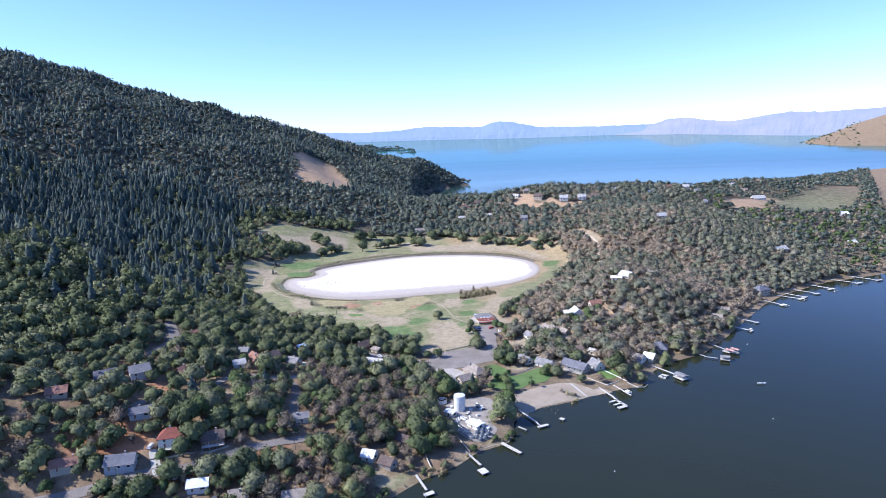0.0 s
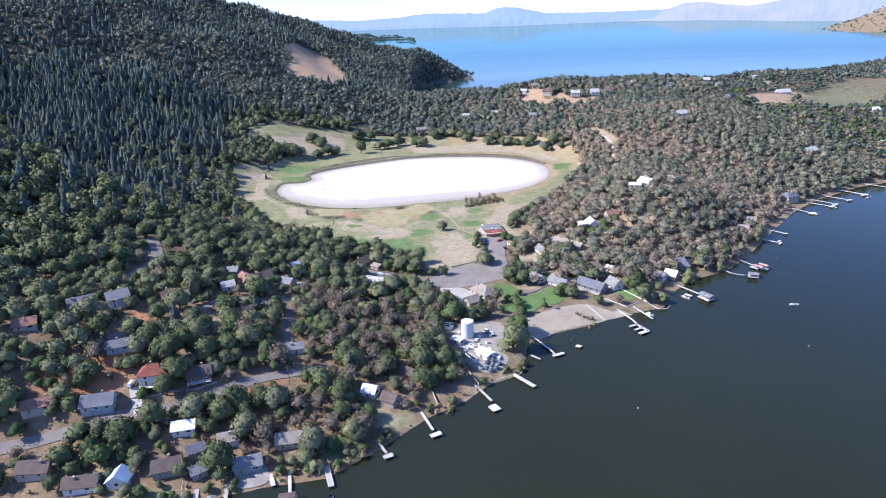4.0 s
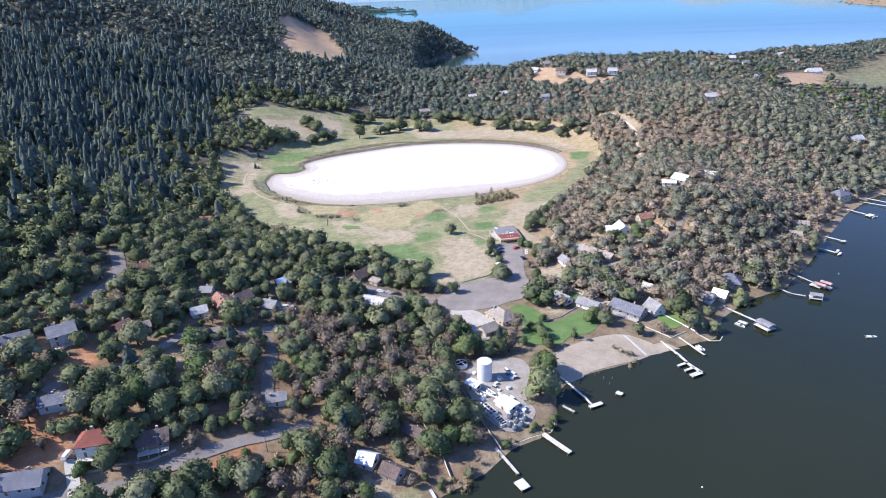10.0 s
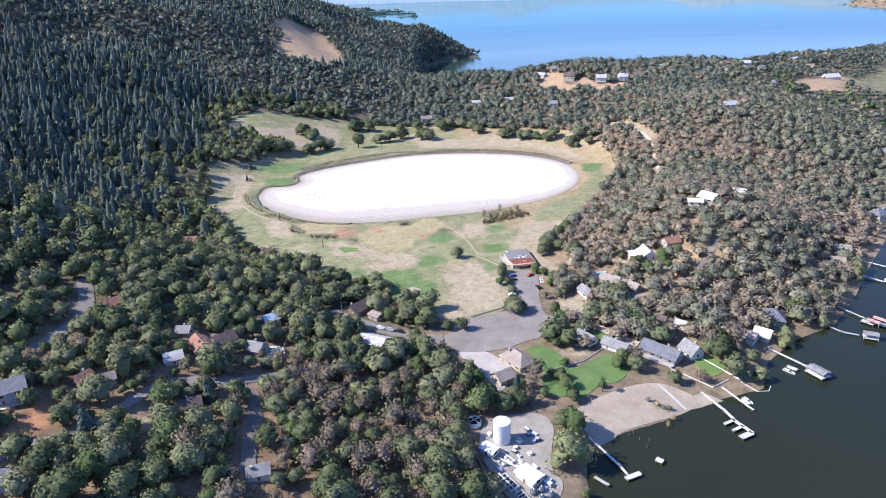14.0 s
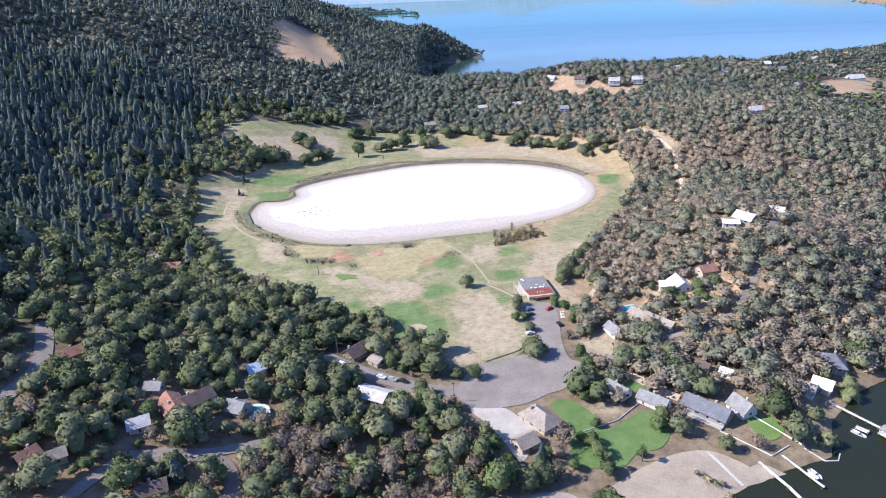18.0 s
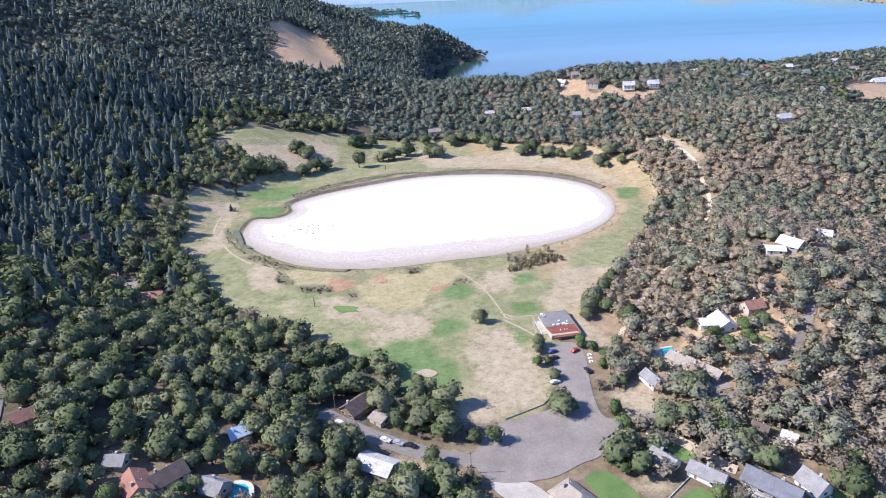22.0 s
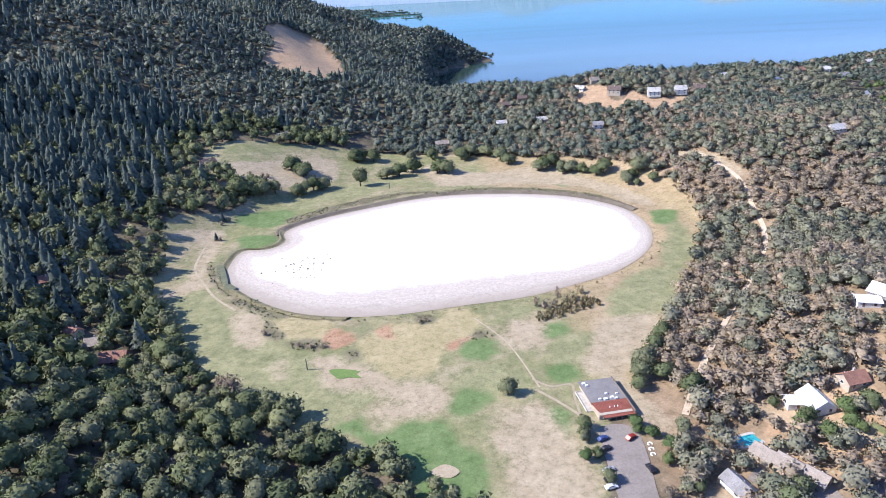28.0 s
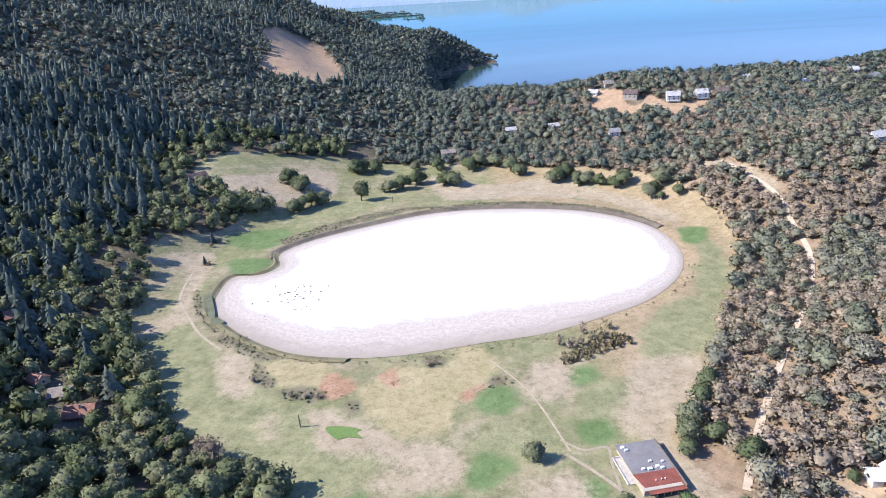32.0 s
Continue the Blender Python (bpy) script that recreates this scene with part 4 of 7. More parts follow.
# houses by the lawn and the beach
house(113, 383, 22, 11, -51, R_SLATE, W_GREY, "long slate-grey house behind the green lawn", hip=False, porch=True)
house(94, 391, 15, 8, -48, R_GREY, W_WHITE, "white-walled house with grey shingle roof by the lawn")
house(82, 400, 12, 8, -58, R_GREY, W_WHITE, "small white house with grey roof by the lawn")
house(127, 382, 11, 9, -73, R_GREY, W_WHITE, "steep gabled house with white front by the beach", pitch=0.5)
house(160, 391, 9, 9, -48, R_TAN, W_WHITE, "low pinkish-roofed house by the shore", chimney=False)
house(169, 393, 9, 9, -46, R_WHITE, W_CREAM, "low house with a bright white metal roof", chimney=False)
house(182, 407, 14, 13, -27, R_SLATE, W_GREY, "hipped slate-roofed house near the docks", hip=True)
house(124, 410, 7, 6, -45, R_BROWN, W_WHITE, "small brown-roofed cabin among oaks", chimney=False)
house(132, 404, 6, 5, -45, R_PALE, W_WHITE, "tiny white shed among oaks", chimney=False)
house(45, 386, 18, 12, -59, R_TAN, W_CREAM, "long tan-roofed building beside the parking lot", hip=True)
house(36, 373, 10, 9, 26, R_TAN, W_CREAM, "tan-roofed garage beside the beach lawn", chimney=False)
# the village slope
house(-99, 394, 14, 10, -57, R_RUST, W_CREAM, "villa wing with weathered red tile roof", hip=False)
house(-91, 399, 14, 10, 42, R_BROWN, W_WHITE, "villa wing with brown tile roof near a pool")
house(-75, 395, 10, 9, -27, R_GREY, W_GREY, "grey-roofed house beside the pool")
house(-107, 382, 9, 8, 22, R_PALE, W_WHITE, "low pale-roofed house under oaks", chimney=False)
house(-22, 408, 17, 11, -31, R_PALE, W_GREY, "long building with pale metal roof on the road", chimney=False, pitch=0.22)
house(-31, 445, 14, 11, 46, R_BROWN, W_BROWN, "brown-roofed house at the golf course edge")
house(-21, 437, 8, 8, -44, R_TAN, W_CREAM, "flat tan-roofed garage at the golf course edge", chimney=False, pitch=0.15)
house(-118, 289, 15, 11, 6, R_RED, W_WHITE, "two-storey white house with red tile hip roof", storeys=2, hip=True, porch=True)
house(-100, 292, 13, 10, 13, R_BROWN, W_BROWN, "dark brown house with deck below oaks", porch=True)
house(-138, 277, 16, 11, 4, R_SLATE, W_BLUE, "blue-grey house half hidden under trees")
house(-139, 307, 13, 9, 17, R_SLATE, W_BLUE, "grey-roofed house with a row of roof panels", pitch=0.3)
house(-155, 350, 13, 11, 30, R_GREY, W_BLUE, "three-level pale blue house with wide windows", storeys=2, porch=True)
house(-171, 344, 14, 10, 23, R_SLATE, W_BROWN, "dark-roofed brown house on the slope")
house(-5, 299, 10, 7, -39, R_BROWN, W_BROWN, "small brown cabin by the fence", chimney=False)
house(-23, 285, 8, 8, -25, R_WHITE, W_WHITE, "small hut with a bright white roof", chimney=False)
house(-14, 279, 9, 8, -36, R_BROWN, W_GREY, "small grey boathouse with dark roof", chimney=False)
house(-148, 425, 9, 8, 39, R_RUST, W_CREAM, "rust-roofed house by the hillside road")
house(-135, 362, 8, 8, 55, R_RUST, W_BROWN, "low rust-roofed house beneath oaks")
house(-127, 363, 8, 7, 31, R_TAN, W_CREAM, "low tan-roofed annexe beneath oaks", chimney=False)
house(-109, 405, 8, 7, -9, R_GREY, W_GREY, "small grey-roofed house in the woods")
house(-73, 423, 9, 8, 29, R_BLUE, W_GREY, "small house with blue-grey metal roof in the woods")
house(-92, 350, 11, 8, 20, R_BROWN, W_BROWN, "brown-roofed house below the road")
house(-60, 316, 9, 7, 10, R_GREY, W_WHITE, "small pale house among dry oaks")
house(-163, 277, 15, 8, 15, R_RUST, W_CREAM, "long low house with faded red roof")
house(-184, 318, 12, 9, 15, R_RUST, W_CREAM, "house with a faded red roof above a dirt yard")
# the shore row
house(-154, 251, 15, 10, -2, R_BROWN, W_CREAM, "brown-roofed shore house with a white wing")
house(-133, 242, 15, 9, 2, R_BROWN, W_WHITE, "dark brown-roofed shore house")
house(-119, 242, 8, 10, 88, R_BLUE, W_WHITE, "shore house with blue and white metal roof", chimney=False)
house(-102, 246, 13, 10, 11, R_BROWN, W_GREY, "brown-roofed shore house beside the boat rails")
house(-93, 253, 8, 7, 24, R_SLATE, W_GREY, "small slatted grey shore shed", chimney=False)
house(-90, 243, 7, 7, 32, R_GREY, W_GREY, "small grey shore cabin", chimney=False)
house(-81, 258, 10, 8, 9, R_TAN, W_WHITE, "tan-roofed white house by the shore")
house(-71, 245, 13, 9, 11, R_GREY, W_GREY, "grey-roofed shore house with terrace")
house(-56, 256, 13, 9, 4, R_TAN, W_CREAM, "beige-roofed house behind the shore trees")
house(-100, 264, 11, 8, 6, R_WHITE, W_WHITE, "low house with white roof by the road", chimney=False)
house(-158, 233, 10, 9, 14, R_GREY, W_GREY, "grey-roofed house at the water")
# the dry slope
house(143, 477, 12, 10, -91, R_WHITE, W_WHITE, "white-roofed house with a wing above the yard", chimney=False)
house(137, 480, 8, 6, -10, R_WHITE, W_WHITE, "white-roofed side wing above the yard", chimney=False)
house(113, 459, 9, 8, -61, R_TAN, W_CREAM, "tan-roofed ranch wing beside a swimming pool")
house(118, 452, 10, 9, -60, R_TAN, W_CREAM, "long tan-roofed ranch house")
house(123, 445, 9, 8, -59, R_TAN, W_CREAM, "tan-roofed end of a ranch house", chimney=False)
house(97, 447, 12, 8, -75, R_GREY, W_WHITE, "white garage with grey gable roof", garage=True, chimney=False)
house(160, 482, 10, 8, 8, R_RUST, W_CREAM, "rust-roofed house in dense oaks")
house(193, 521, 10, 8, -20, R_WHITE, W_WHITE, "white flat-roofed wing of a hill house", chimney=False, pitch=0.15)
house(204, 524, 13, 10, -62, R_PALE, W_GREY, "pale-roofed house on the hill")
house(237, 545, 10, 8, -34, R_PALE, W_WHITE, "pale hill house among dry oaks")
house(338, 533, 15, 11, 20, R_SLATE, W_CREAM, "large hipped shore house with terrace", hip=True, storeys=2)
house(270, 478, 10, 8, -20, R_TAN, W_CREAM, "tan-roofed shore house behind a willow")
house(256, 462, 9, 8, -30, R_TAN, W_CREAM, "tan shore cabin behind shrubs", chimney=False)
house(343, 761, 15, 10, 11, R_PALE, W_WHITE, "white house on the dry hilltop")
house(433, 649, 16, 10, 14, R_PALE, W_WHITE, "pale house above the far shore")
house(626, 1004, 24, 14, 1, R_PALE, W_WHITE, "large pale house on the far ridge")
house(691, 885, 16, 10, 5, R_WHITE, W_WHITE, "white farm building on the far meadow", chimney=False)
house(481, 914, 12, 9, 30, R_PALE, W_WHITE, "pale house in the far woods")
house(560, 700, 12, 9, 10, R_WHITE, W_WHITE, "white house in the far woods")
# the ridge
house(232, 965, 15, 11, -31, R_BROWN, W_CREAM, "brown-roofed ridge house above the tan slope", storeys=2)
house(268, 946, 14, 11, -12, R_PALE, W_WHITE, "white two-storey ridge house with decks", storeys=2, porch=True)
house(296, 944, 13, 11, -4, R_PALE, W_WHITE, "white two-storey house on the ridge", storeys=2, porch=True)
house(317, 944, 13, 10, -24, R_BROWN, W_CREAM, "brown-roofed house on the ridge", storeys=2)
house(196, 908, 11, 9, -11, R_GREY, W_WHITE, "grey-roofed white house below the ridge", storeys=2)
house(124, 1030, 13, 9, 0, R_BROWN, W_BROWN, "brown house in the ridge woods")
house(144, 1034, 12, 9, -11, R_BROWN, W_BROWN, "brown-roofed house in the ridge woods")
house(222, 1008, 12, 9, 10, R_TAN, W_CREAM, "tan house at the ridge top")
house(202, 995, 12, 9, -40, R_PALE, W_WHITE, "pale house at the ridge top")
house(365, 987, 10, 9, 11, R_WHITE, W_WHITE, "white house in the ridge woods")
house(110, 985, 12, 8, 5, R_PALE, W_WHITE, "pale house below the ridge", chimney=False)
house(150, 960, 12, 8, 5, R_PALE, W_WHITE, "pale low house below the ridge", chimney=False)
house(458, 994, 15, 9, 10, R_RUST, W_CREAM, "pink-roofed house on the ridge crest")
house(492, 998, 12, 9, -10, R_PALE, W_WHITE, "pale house on the ridge crest", storeys=2)
house(506, 983, 13, 9, 5, R_GREY, W_WHITE, "grey-roofed house in the ridge woods")
house(415, 961, 9, 7, 0, R_WHITE, W_WHITE, "small white house in the ridge woods", chimney=False)
house(651, 1090, 16, 9, 5, R_TAN, W_CREAM, "tan house above the far meadow")
house(658, 1143, 12, 9, 5, R_PALE, W_WHITE, "pale house on the far crest")
house(-282, 1716, 26, 14, 10, R_PALE, W_WHITE, "large pale house on the mountain crest", storeys=2)
house(-306, 1712, 16, 12, -10, R_PALE, W_CREAM, "pale house on the mountain crest", storeys=2)
# the woods left of the basin
house(-157, 571, 14, 10, -1, R_RUST, W_BROWN, "brown-roofed house at the fairway edge")
house(-172, 586, 11, 8, 6, R_TAN, W_GREY, "pale-roofed house at the fairway edge")
house(-184, 581, 9, 7, 27, R_GREY, W_GREY, "small grey house in the woods")
house(-188, 597, 9, 7, -33, R_RUST, W_CREAM, "small tile-roofed house in the woods")
house(-228, 657, 11, 9, 27, R_RUST, W_BROWN, "rust-roofed house in the dark woods")
house(-187, 876, 16, 10, 37, R_BROWN, W_BROWN, "brown house behind the far fairway")
house(-131, 972, 16, 9, 40, R_GREY, W_GREY, "grey house behind the far fairway")
house(40, 965, 16, 9, 5, R_TAN, W_CREAM, "tan house behind the far fairway")


# ---- the clubhouse ----
def clubhouse(x, y, turn):
    ob = base_at("clubhouse", x, y, turn)
    ob.scale = (0.88, 0.92, 0.78)
    part("wall", boxes((-8, -12.5, -0.6, 8, 12.5, 2.8)), W_CREAM, ob)
    part("flat_roof", boxes((-8.6, -4.5, 2.8, 8.6, 13.0, 3.1)), M_ROOFGREY, ob, "grey gravel flat roof")
    v = [(-8.9, -4.4, 3.8), (8.9, -4.4, 3.8), (8.9, -14.2, 2.3), (-6.0, -14.2, 2.3), (-8.9, -4.4, 3.5), (8.9, -4.4, 3.5), (8.9, -14.2, 2.0), (-6.0, -14.2, 2.0)]
    part("tile_roof", (v, [(0, 3, 2, 1), (4, 5, 6, 7), (0, 1, 5, 4), (1, 2, 6, 5), (2, 3, 7, 6), (3, 0, 4, 7)]), R_RED, ob, "red tile front roof slope")
    part("parapet", boxes((8.6, -13.5, 1.6, 8.95, 12.9, 4.0)), M_PILE, ob, "dark fascia along the side wall")
    for a, b, w in ((-5.5, 9, 0.7), (-3.5, -2.2, 0.6), (-0.8, -2.6, 0.9), (1.0, 1.2, 0.6), (2.6, -2.0, 0.8), (4.2, -3.0, 0.7), (5.8, 0.2, 0.5), (-6.4, 10.8, 0.8)):
        part("roof_unit", boxes((a - w, b - w * 0.7, 3.05, a + w, b + w * 0.7, 3.9)), M_STEEL, ob)
    for a in (-1.4, 0.8, 2.4):
        vv, ff = [], []
        tube(vv, ff, a, -8.5, 2.6, 3.9, 0.22, sides=8)
        part("roof_vent", (vv, ff), M_STEEL, ob)
    for q in range(5):
        a = -5.0 + q * 2.9
        o = part("window", boxes((a - 1.1, -12.58, 0.5, a + 1.1, -12.46, 2.3)), M_FRAME, ob)
        part("pane", boxes((a - 1.0, -12.63, 0.6, a + 1.0, -12.56, 2.2)), M_PANE, o)
        part("post", boxes((a - 1.5, -13.9, -0.6, a - 1.3, -13.7, 2.1)), M_WOOD, ob)
    part("terrace_wall", boxes((-11.5, -6, -0.5, -11.2, 9, 0.7), (-11.5, 8.7, -0.5, -8, 9, 0.7)), M_CONC, ob)
    part("terrace", boxes((-11.2, -6, -0.5, -8.02, 8.7, 0.2)), M_STONE, ob)
    tagged(ob, "low clubhouse with red tile front and grey flat roof", "clubhouse")
    KEEP_OUT.append((x, y, 17))


M_ROOFGREY = surface("grey_gravel_roof", (0.19, 0.18, 0.18), (0.26, 0.248, 0.245), 0.2, 2.5, 0.95)
clubhouse(69.6, 502.5, 4)


# ---- docks ----
def dock(points, width, label, heads=(), covers=(), mat=None, rails=False, z=1.1):
    """A dock on piles: decks between the points, platforms, and roofs over them. heads, covers: x, y, length, width, turn."""
    mat = mat or M_PALEWOOD
    (x0, y0), (x1, y1) = points[:2]
    away = 5.0 / math.hypot(x1 - x0, y1 - y0) if len(heads) or rails else 0.0
    points = [(x0 - (x1 - x0) * away, y0 - (y1 - y0) * away)] + list(points[1:])
    ob = base_at("dock", x0, y0, 0, 0)
    for (ax, ay), (bx, by) in zip(points, points[1:]):
        n = math.hypot(bx - ax, by - ay)
        t = math.degrees(math.atan2(by - ay, bx - ax))
        d = part("walkway", boxes((0, -width / 2, z - 0.14, n, width / 2, z)), mat, ob)
        d.matrix_world = pose(ax, ay, 0, 0, 0, t)
        for k in range(max(2, int(n / 4) + 1)):
            a = 0.4 + k * (n - 0.8) / max(1, int(n / 4))
            for side in (-1, 1):
                v, f = [], []
                tube(v, f, min(a, n - 0.3), side * (width / 2 + 0.1), -2.5, z + (0.9 if rails else 0.45), 0.1, sides=6)
                part("pile", (v, f), M_PILE, d)
        if rails:
            part("rail", boxes((0, -width / 2, z + 0.8, n, -width / 2 + 0.08, z + 0.9), (0, width / 2 - 0.08, z + 0.8, n, width / 2, z + 0.9)), mat, d)
    for hx, hy, ln, wd, t in heads:
        d = part("platform", boxes((-ln / 2, -wd / 2, z - 0.25, ln / 2, wd / 2, z + 0.02)), mat, ob)
        d.matrix_world = pose(hx, hy, 0, 0, 0, t)
        for sx in (-1, 1):
            for sy in (-1, 1):
                v, f = [], []
                tube(v, f, sx * (ln / 2 - 0.2), sy * (wd / 2 - 0.2), -2.5, z + 0.5, 0.14, sides=6)
                part("pile", (v, f), M_PILE, d)
    for hx, hy, ln, wd, t, rm in covers:
        d = part("canopy", ([(-ln / 2, -wd / 2, 3.0), (ln / 2, -wd / 2, 3.0), (ln / 2, wd / 2, 3.0), (-ln / 2, wd / 2, 3.0), (-ln / 2, 0, 3.7), (ln / 2, 0, 3.7),
                            (-ln / 2, -wd / 2, 2.85), (ln / 2, -wd / 2, 2.85), (ln / 2, wd / 2, 2.85), (-ln / 2, wd / 2, 2.85)],
                           [(0, 1, 5, 4), (2, 3, 4, 5), (0, 4, 3), (1, 2, 5), (6, 9, 8, 7), (0, 6, 7, 1), (2, 8, 9, 3), (1, 7, 8, 2), (3, 9, 6, 0)]), rm, ob)
        d.matrix_world = pose(hx, hy, 0, 0, 0, t)
        for sx in (-1, 1):
            for sy in (-1, 1):
                part("post", boxes((sx * (ln / 2 - 0.3) - 0.08, sy * (wd / 2 - 0.3) - 0.08, z, sx * (ln / 2 - 0.3) + 0.08, sy * (wd / 2 - 0.3) + 0.08, 2.9)), M_WOOD, d)
    return tagged(ob, label, "dock")


dock([(116.9, 368.2), (120.2, 354.5), (123.2, 342.9), (124.1, 336.8)], 1.3, "long pale dock with a comb-shaped boat slip", [(125.3, 332.2, 9.5, 1.6, -69), (121.3, 335.4, 5.4, 1.3, 20), (122.6, 331.2, 5.4, 1.3, 20), (123.9, 327.0, 6.2, 2.4, 20)])
dock([(128.5, 364), (130.9, 355.4), (134.9, 341.2)], 1.0, "narrow pale dock with a small boat lift", [(134.6, 347, 4.0, 2.2, -74)])
dock([(167.6, 384.5), (171.6, 376), (175.7, 367.5)], 1.3, "wooden dock with a grey covered boat stall", [(176.9, 362, 8.4, 6.0, -70), (168.4, 367.6, 4.6, 2.2, -55)], [(176.9, 362, 8.4, 5.6, -70, R_GREY)])
dock([(204, 411.8), (207.4, 402.6), (210.9, 393.7), (217, 389.4)], 1.2, "wooden dock with a grey canopy", [(221, 387, 6.4, 4.6, -30)], [(221, 387, 6.4, 4.6, -30, R_GREY)], M_WOOD)
dock([(226, 420), (229, 411), (231.5, 404)], 1.2, "wooden dock with red boat canopies", [(234, 399, 8, 3, -60), (230, 400.5, 6, 3, -60)], [(235.5, 399.5, 6.2, 3.2, -60, R_PALERED), (230.8, 398, 6.2, 3.2, -60, R_PALERED)], M_WOOD)
dock([(59.8, 343.3), (64.7, 330), (69.6, 317), (70.6, 312.4)], 1.0, "long dock with an angled end", [(72.5, 311.6, 6.6, 2.0, 18)])
dock([(46, 296.5), (53.8, 284.4)], 2.2, "short double floating dock below the plant", mat=M_WOOD)
dock([(58.5, 313), (62.3, 308.2)], 1.2, "tiny dock under a willow", mat=M_WOOD)
dock([(25.5, 292), (31.8, 276)], 1.2, "dock with a pale square platform and bench", [(32.2, 270.6, 4.8, 4.0, -65)])
dock([(-1.5, 275), (3.6, 258.5)], 1.2, "dock with a pale cross platform", [(4.6, 255.6, 5.0, 2.6, 22)])
dock([(-24.5, 264.5), (-16.4, 246.4)], 1.1, "narrow weathered dock with a small end platform", [(-15.6, 244.6, 4.2, 2.4, 20)], mat=M_WOOD)
dock([(-41, 245), (-37.4, 230)], 2.2, "open boat-lift dock with posts", mat=M_WOOD, rails=True)
dock([(-55.8, 250), (-52.6, 228)], 1.2, "pale dock leading to a covered boat float", [(-53, 224.2, 6.4, 5.2, 3)], [(-53, 225.2, 6.2, 3.4, 3, R_BROWN)])
dock([(-78.4, 247), (-76, 224)], 1.4, "railed dark wooden shore dock", mat=M_WOOD, rails=True)
dock([(-95.6, 246), (-91, 222)], 1.7, "railed pale wooden boat ramp", rails=True)
dock([(-89, 236), (-87.5, 228)], 2.0, "short grey weathered wooden dock", mat=M_WOOD)
dock([(-81, 229.6), (-81, 219)], 2.6, "narrow dock with grey covered stall", [], [(-81, 224, 10, 3.4, 92, R_GREY)], M_WOOD)
dock([(-63.2, 244), (-59.6, 233.6)], 1.8, "pale concrete boat launching strip", mat=M_CONC)
dock([(-112, 232), (-109, 218)], 1.8, "pale dock before the shore row")
dock([(-106, 232), (-104.5, 224)], 1.4, "narrow dock before the shore row", mat=M_WOOD)
dock([(265, 452.5), (271.5, 441.5)], 1.5, "pale dock with an open slip", [(272.6, 440, 5, 1.4, 40), (274, 444, 5, 1.4, 40)])
dock([(281.5, 469.5), (288, 459.6)], 1.4, "small pale dock with a platform", [(288.4, 458.6, 3.4, 2.4, 0)])
dock([(333.5, 512), (338, 501.5)], 1.5, "dock with a white pontoon", [(339, 500.5, 6, 4, 20)])
dock([(362, 538), (372, 521)], 1.6, "weathered dock below the hip-roofed house", [(372, 519, 7, 3, 30)], mat=M_WOOD)
dock([(356, 526), (364.4, 516)], 1.4, "pale dock with floats", [(366, 514.6, 6, 3, 20)])
dock([(397, 572), (417, 538)], 2.0, "long pale dock on the far shore", [(414, 540, 8, 3, 20)])
dock([(378, 548), (390, 530)], 1.8, "weathered far dock with tall posts", [(391, 528, 6, 3, 10)], mat=M_WOOD)
dock([(440, 572), (452, 556)], 1.8, "pale dock on the far shore", [(454, 554, 7, 3, 10)])
dock([(468, 577), (478, 562)], 1.8, "far pale dock with a float", [(480, 560, 7, 3, 10)])
dock([(84.0, 319), (86.0, 317)], 2.4, "small square pale swim float")


# ---- sea walls, fences, posts ----
def low_wall(points, thick, high, label, mat, category="wall", name="shore_wall"):
    ob = base_at(name, *points[0])
    for k, ((ax, ay), (bx, by)) in enumerate(zip(points, points[1:])):
        n = math.hypot(bx - ax, by - ay)
        za, zb = max(ground_z(ax, ay), 0), max(ground_z(bx, by), 0)
        ux, uy = (bx - ax) / n, (by - ay) / n
        px, py = -uy * thick / 2, ux * thick / 2
        v = []
        for (qx, qy, qz) in ((ax, ay, za), (bx, by, zb)):
            v += [(qx + px, qy + py, qz - 1.5), (qx - px, qy - py, qz - 1.5), (qx - px, qy - py, qz + high), (qx + px, qy + py, qz + high)]
        f = [(0, 1, 2, 3), (7, 6, 5, 4), (3, 2, 6, 7), (0, 3, 7, 4), (1, 5, 6, 2)]
        d = mesh_object("panel", v, f, mat, ob)
        d.matrix_parent_inverse = ob.matrix_world.inverted()
    return tagged(ob, label, category)


low_wall([(102.9, 362.2), (105.5, 355), (108.6, 346.5)], 1.2, 0.25, "pale concrete sea wall strip on the beach", M_CONC)
low_wall([(33, 292.5), (42, 296), (50, 298.3), (54, 306)], 0.4, 0.1, "grey stone sea wall below the plant", M_STONE)
low_wall([(140, 360.5), (144.4, 354), (149, 353.6), (152, 357)], 0.4, 0.35, "curved pale stone sea wall", M_CONC)
low_wall([(-8, 330), (-4, 312), (4, 292), (7, 277)], 0.12, 1.3, "long pale wooden boundary fence", M_WOOD, "fence", "fence")
low_wall([(5, 352), (16, 330), (20, 312), (28, 290)], 0.12, 1.2, "pale boundary fence of the plant", M_WOOD, "fence", "fence")
low_wall([(113, 372), (126, 358), (135, 362)], 0.3, 0.5, "low garden wall by the beach", M_CONC)
low_wall([(130, 378), (140, 362)], 0.25, 0.6, "low white garden wall", M_STEEL)
low_wall([(88, 392), (76, 383), (60, 378)], 0.3, 0.5, "low brick-edged garden border", M_STONE)
low_wall([(-112, 282), (-100, 284), (-92, 289)], 0.3, 0.9, "stone retaining wall below the red-roofed house", M_STONE)
low_wall([(-126, 279), (-112, 281)], 0.3, 0.9, "stone retaining wall of a planted bank", M_STONE)
low_wall([(154, 462), (160, 446)], 1.8, 1.2, "clipped dry olive hedge beside the lane", M_WILLOW, "hedge", "hedge")
low_wall([(30, 433), (47, 440), (56, 450)], 0.1, 0.6, "low timber barrier at the parking lot edge", M_WOOD, "fence", "fence")
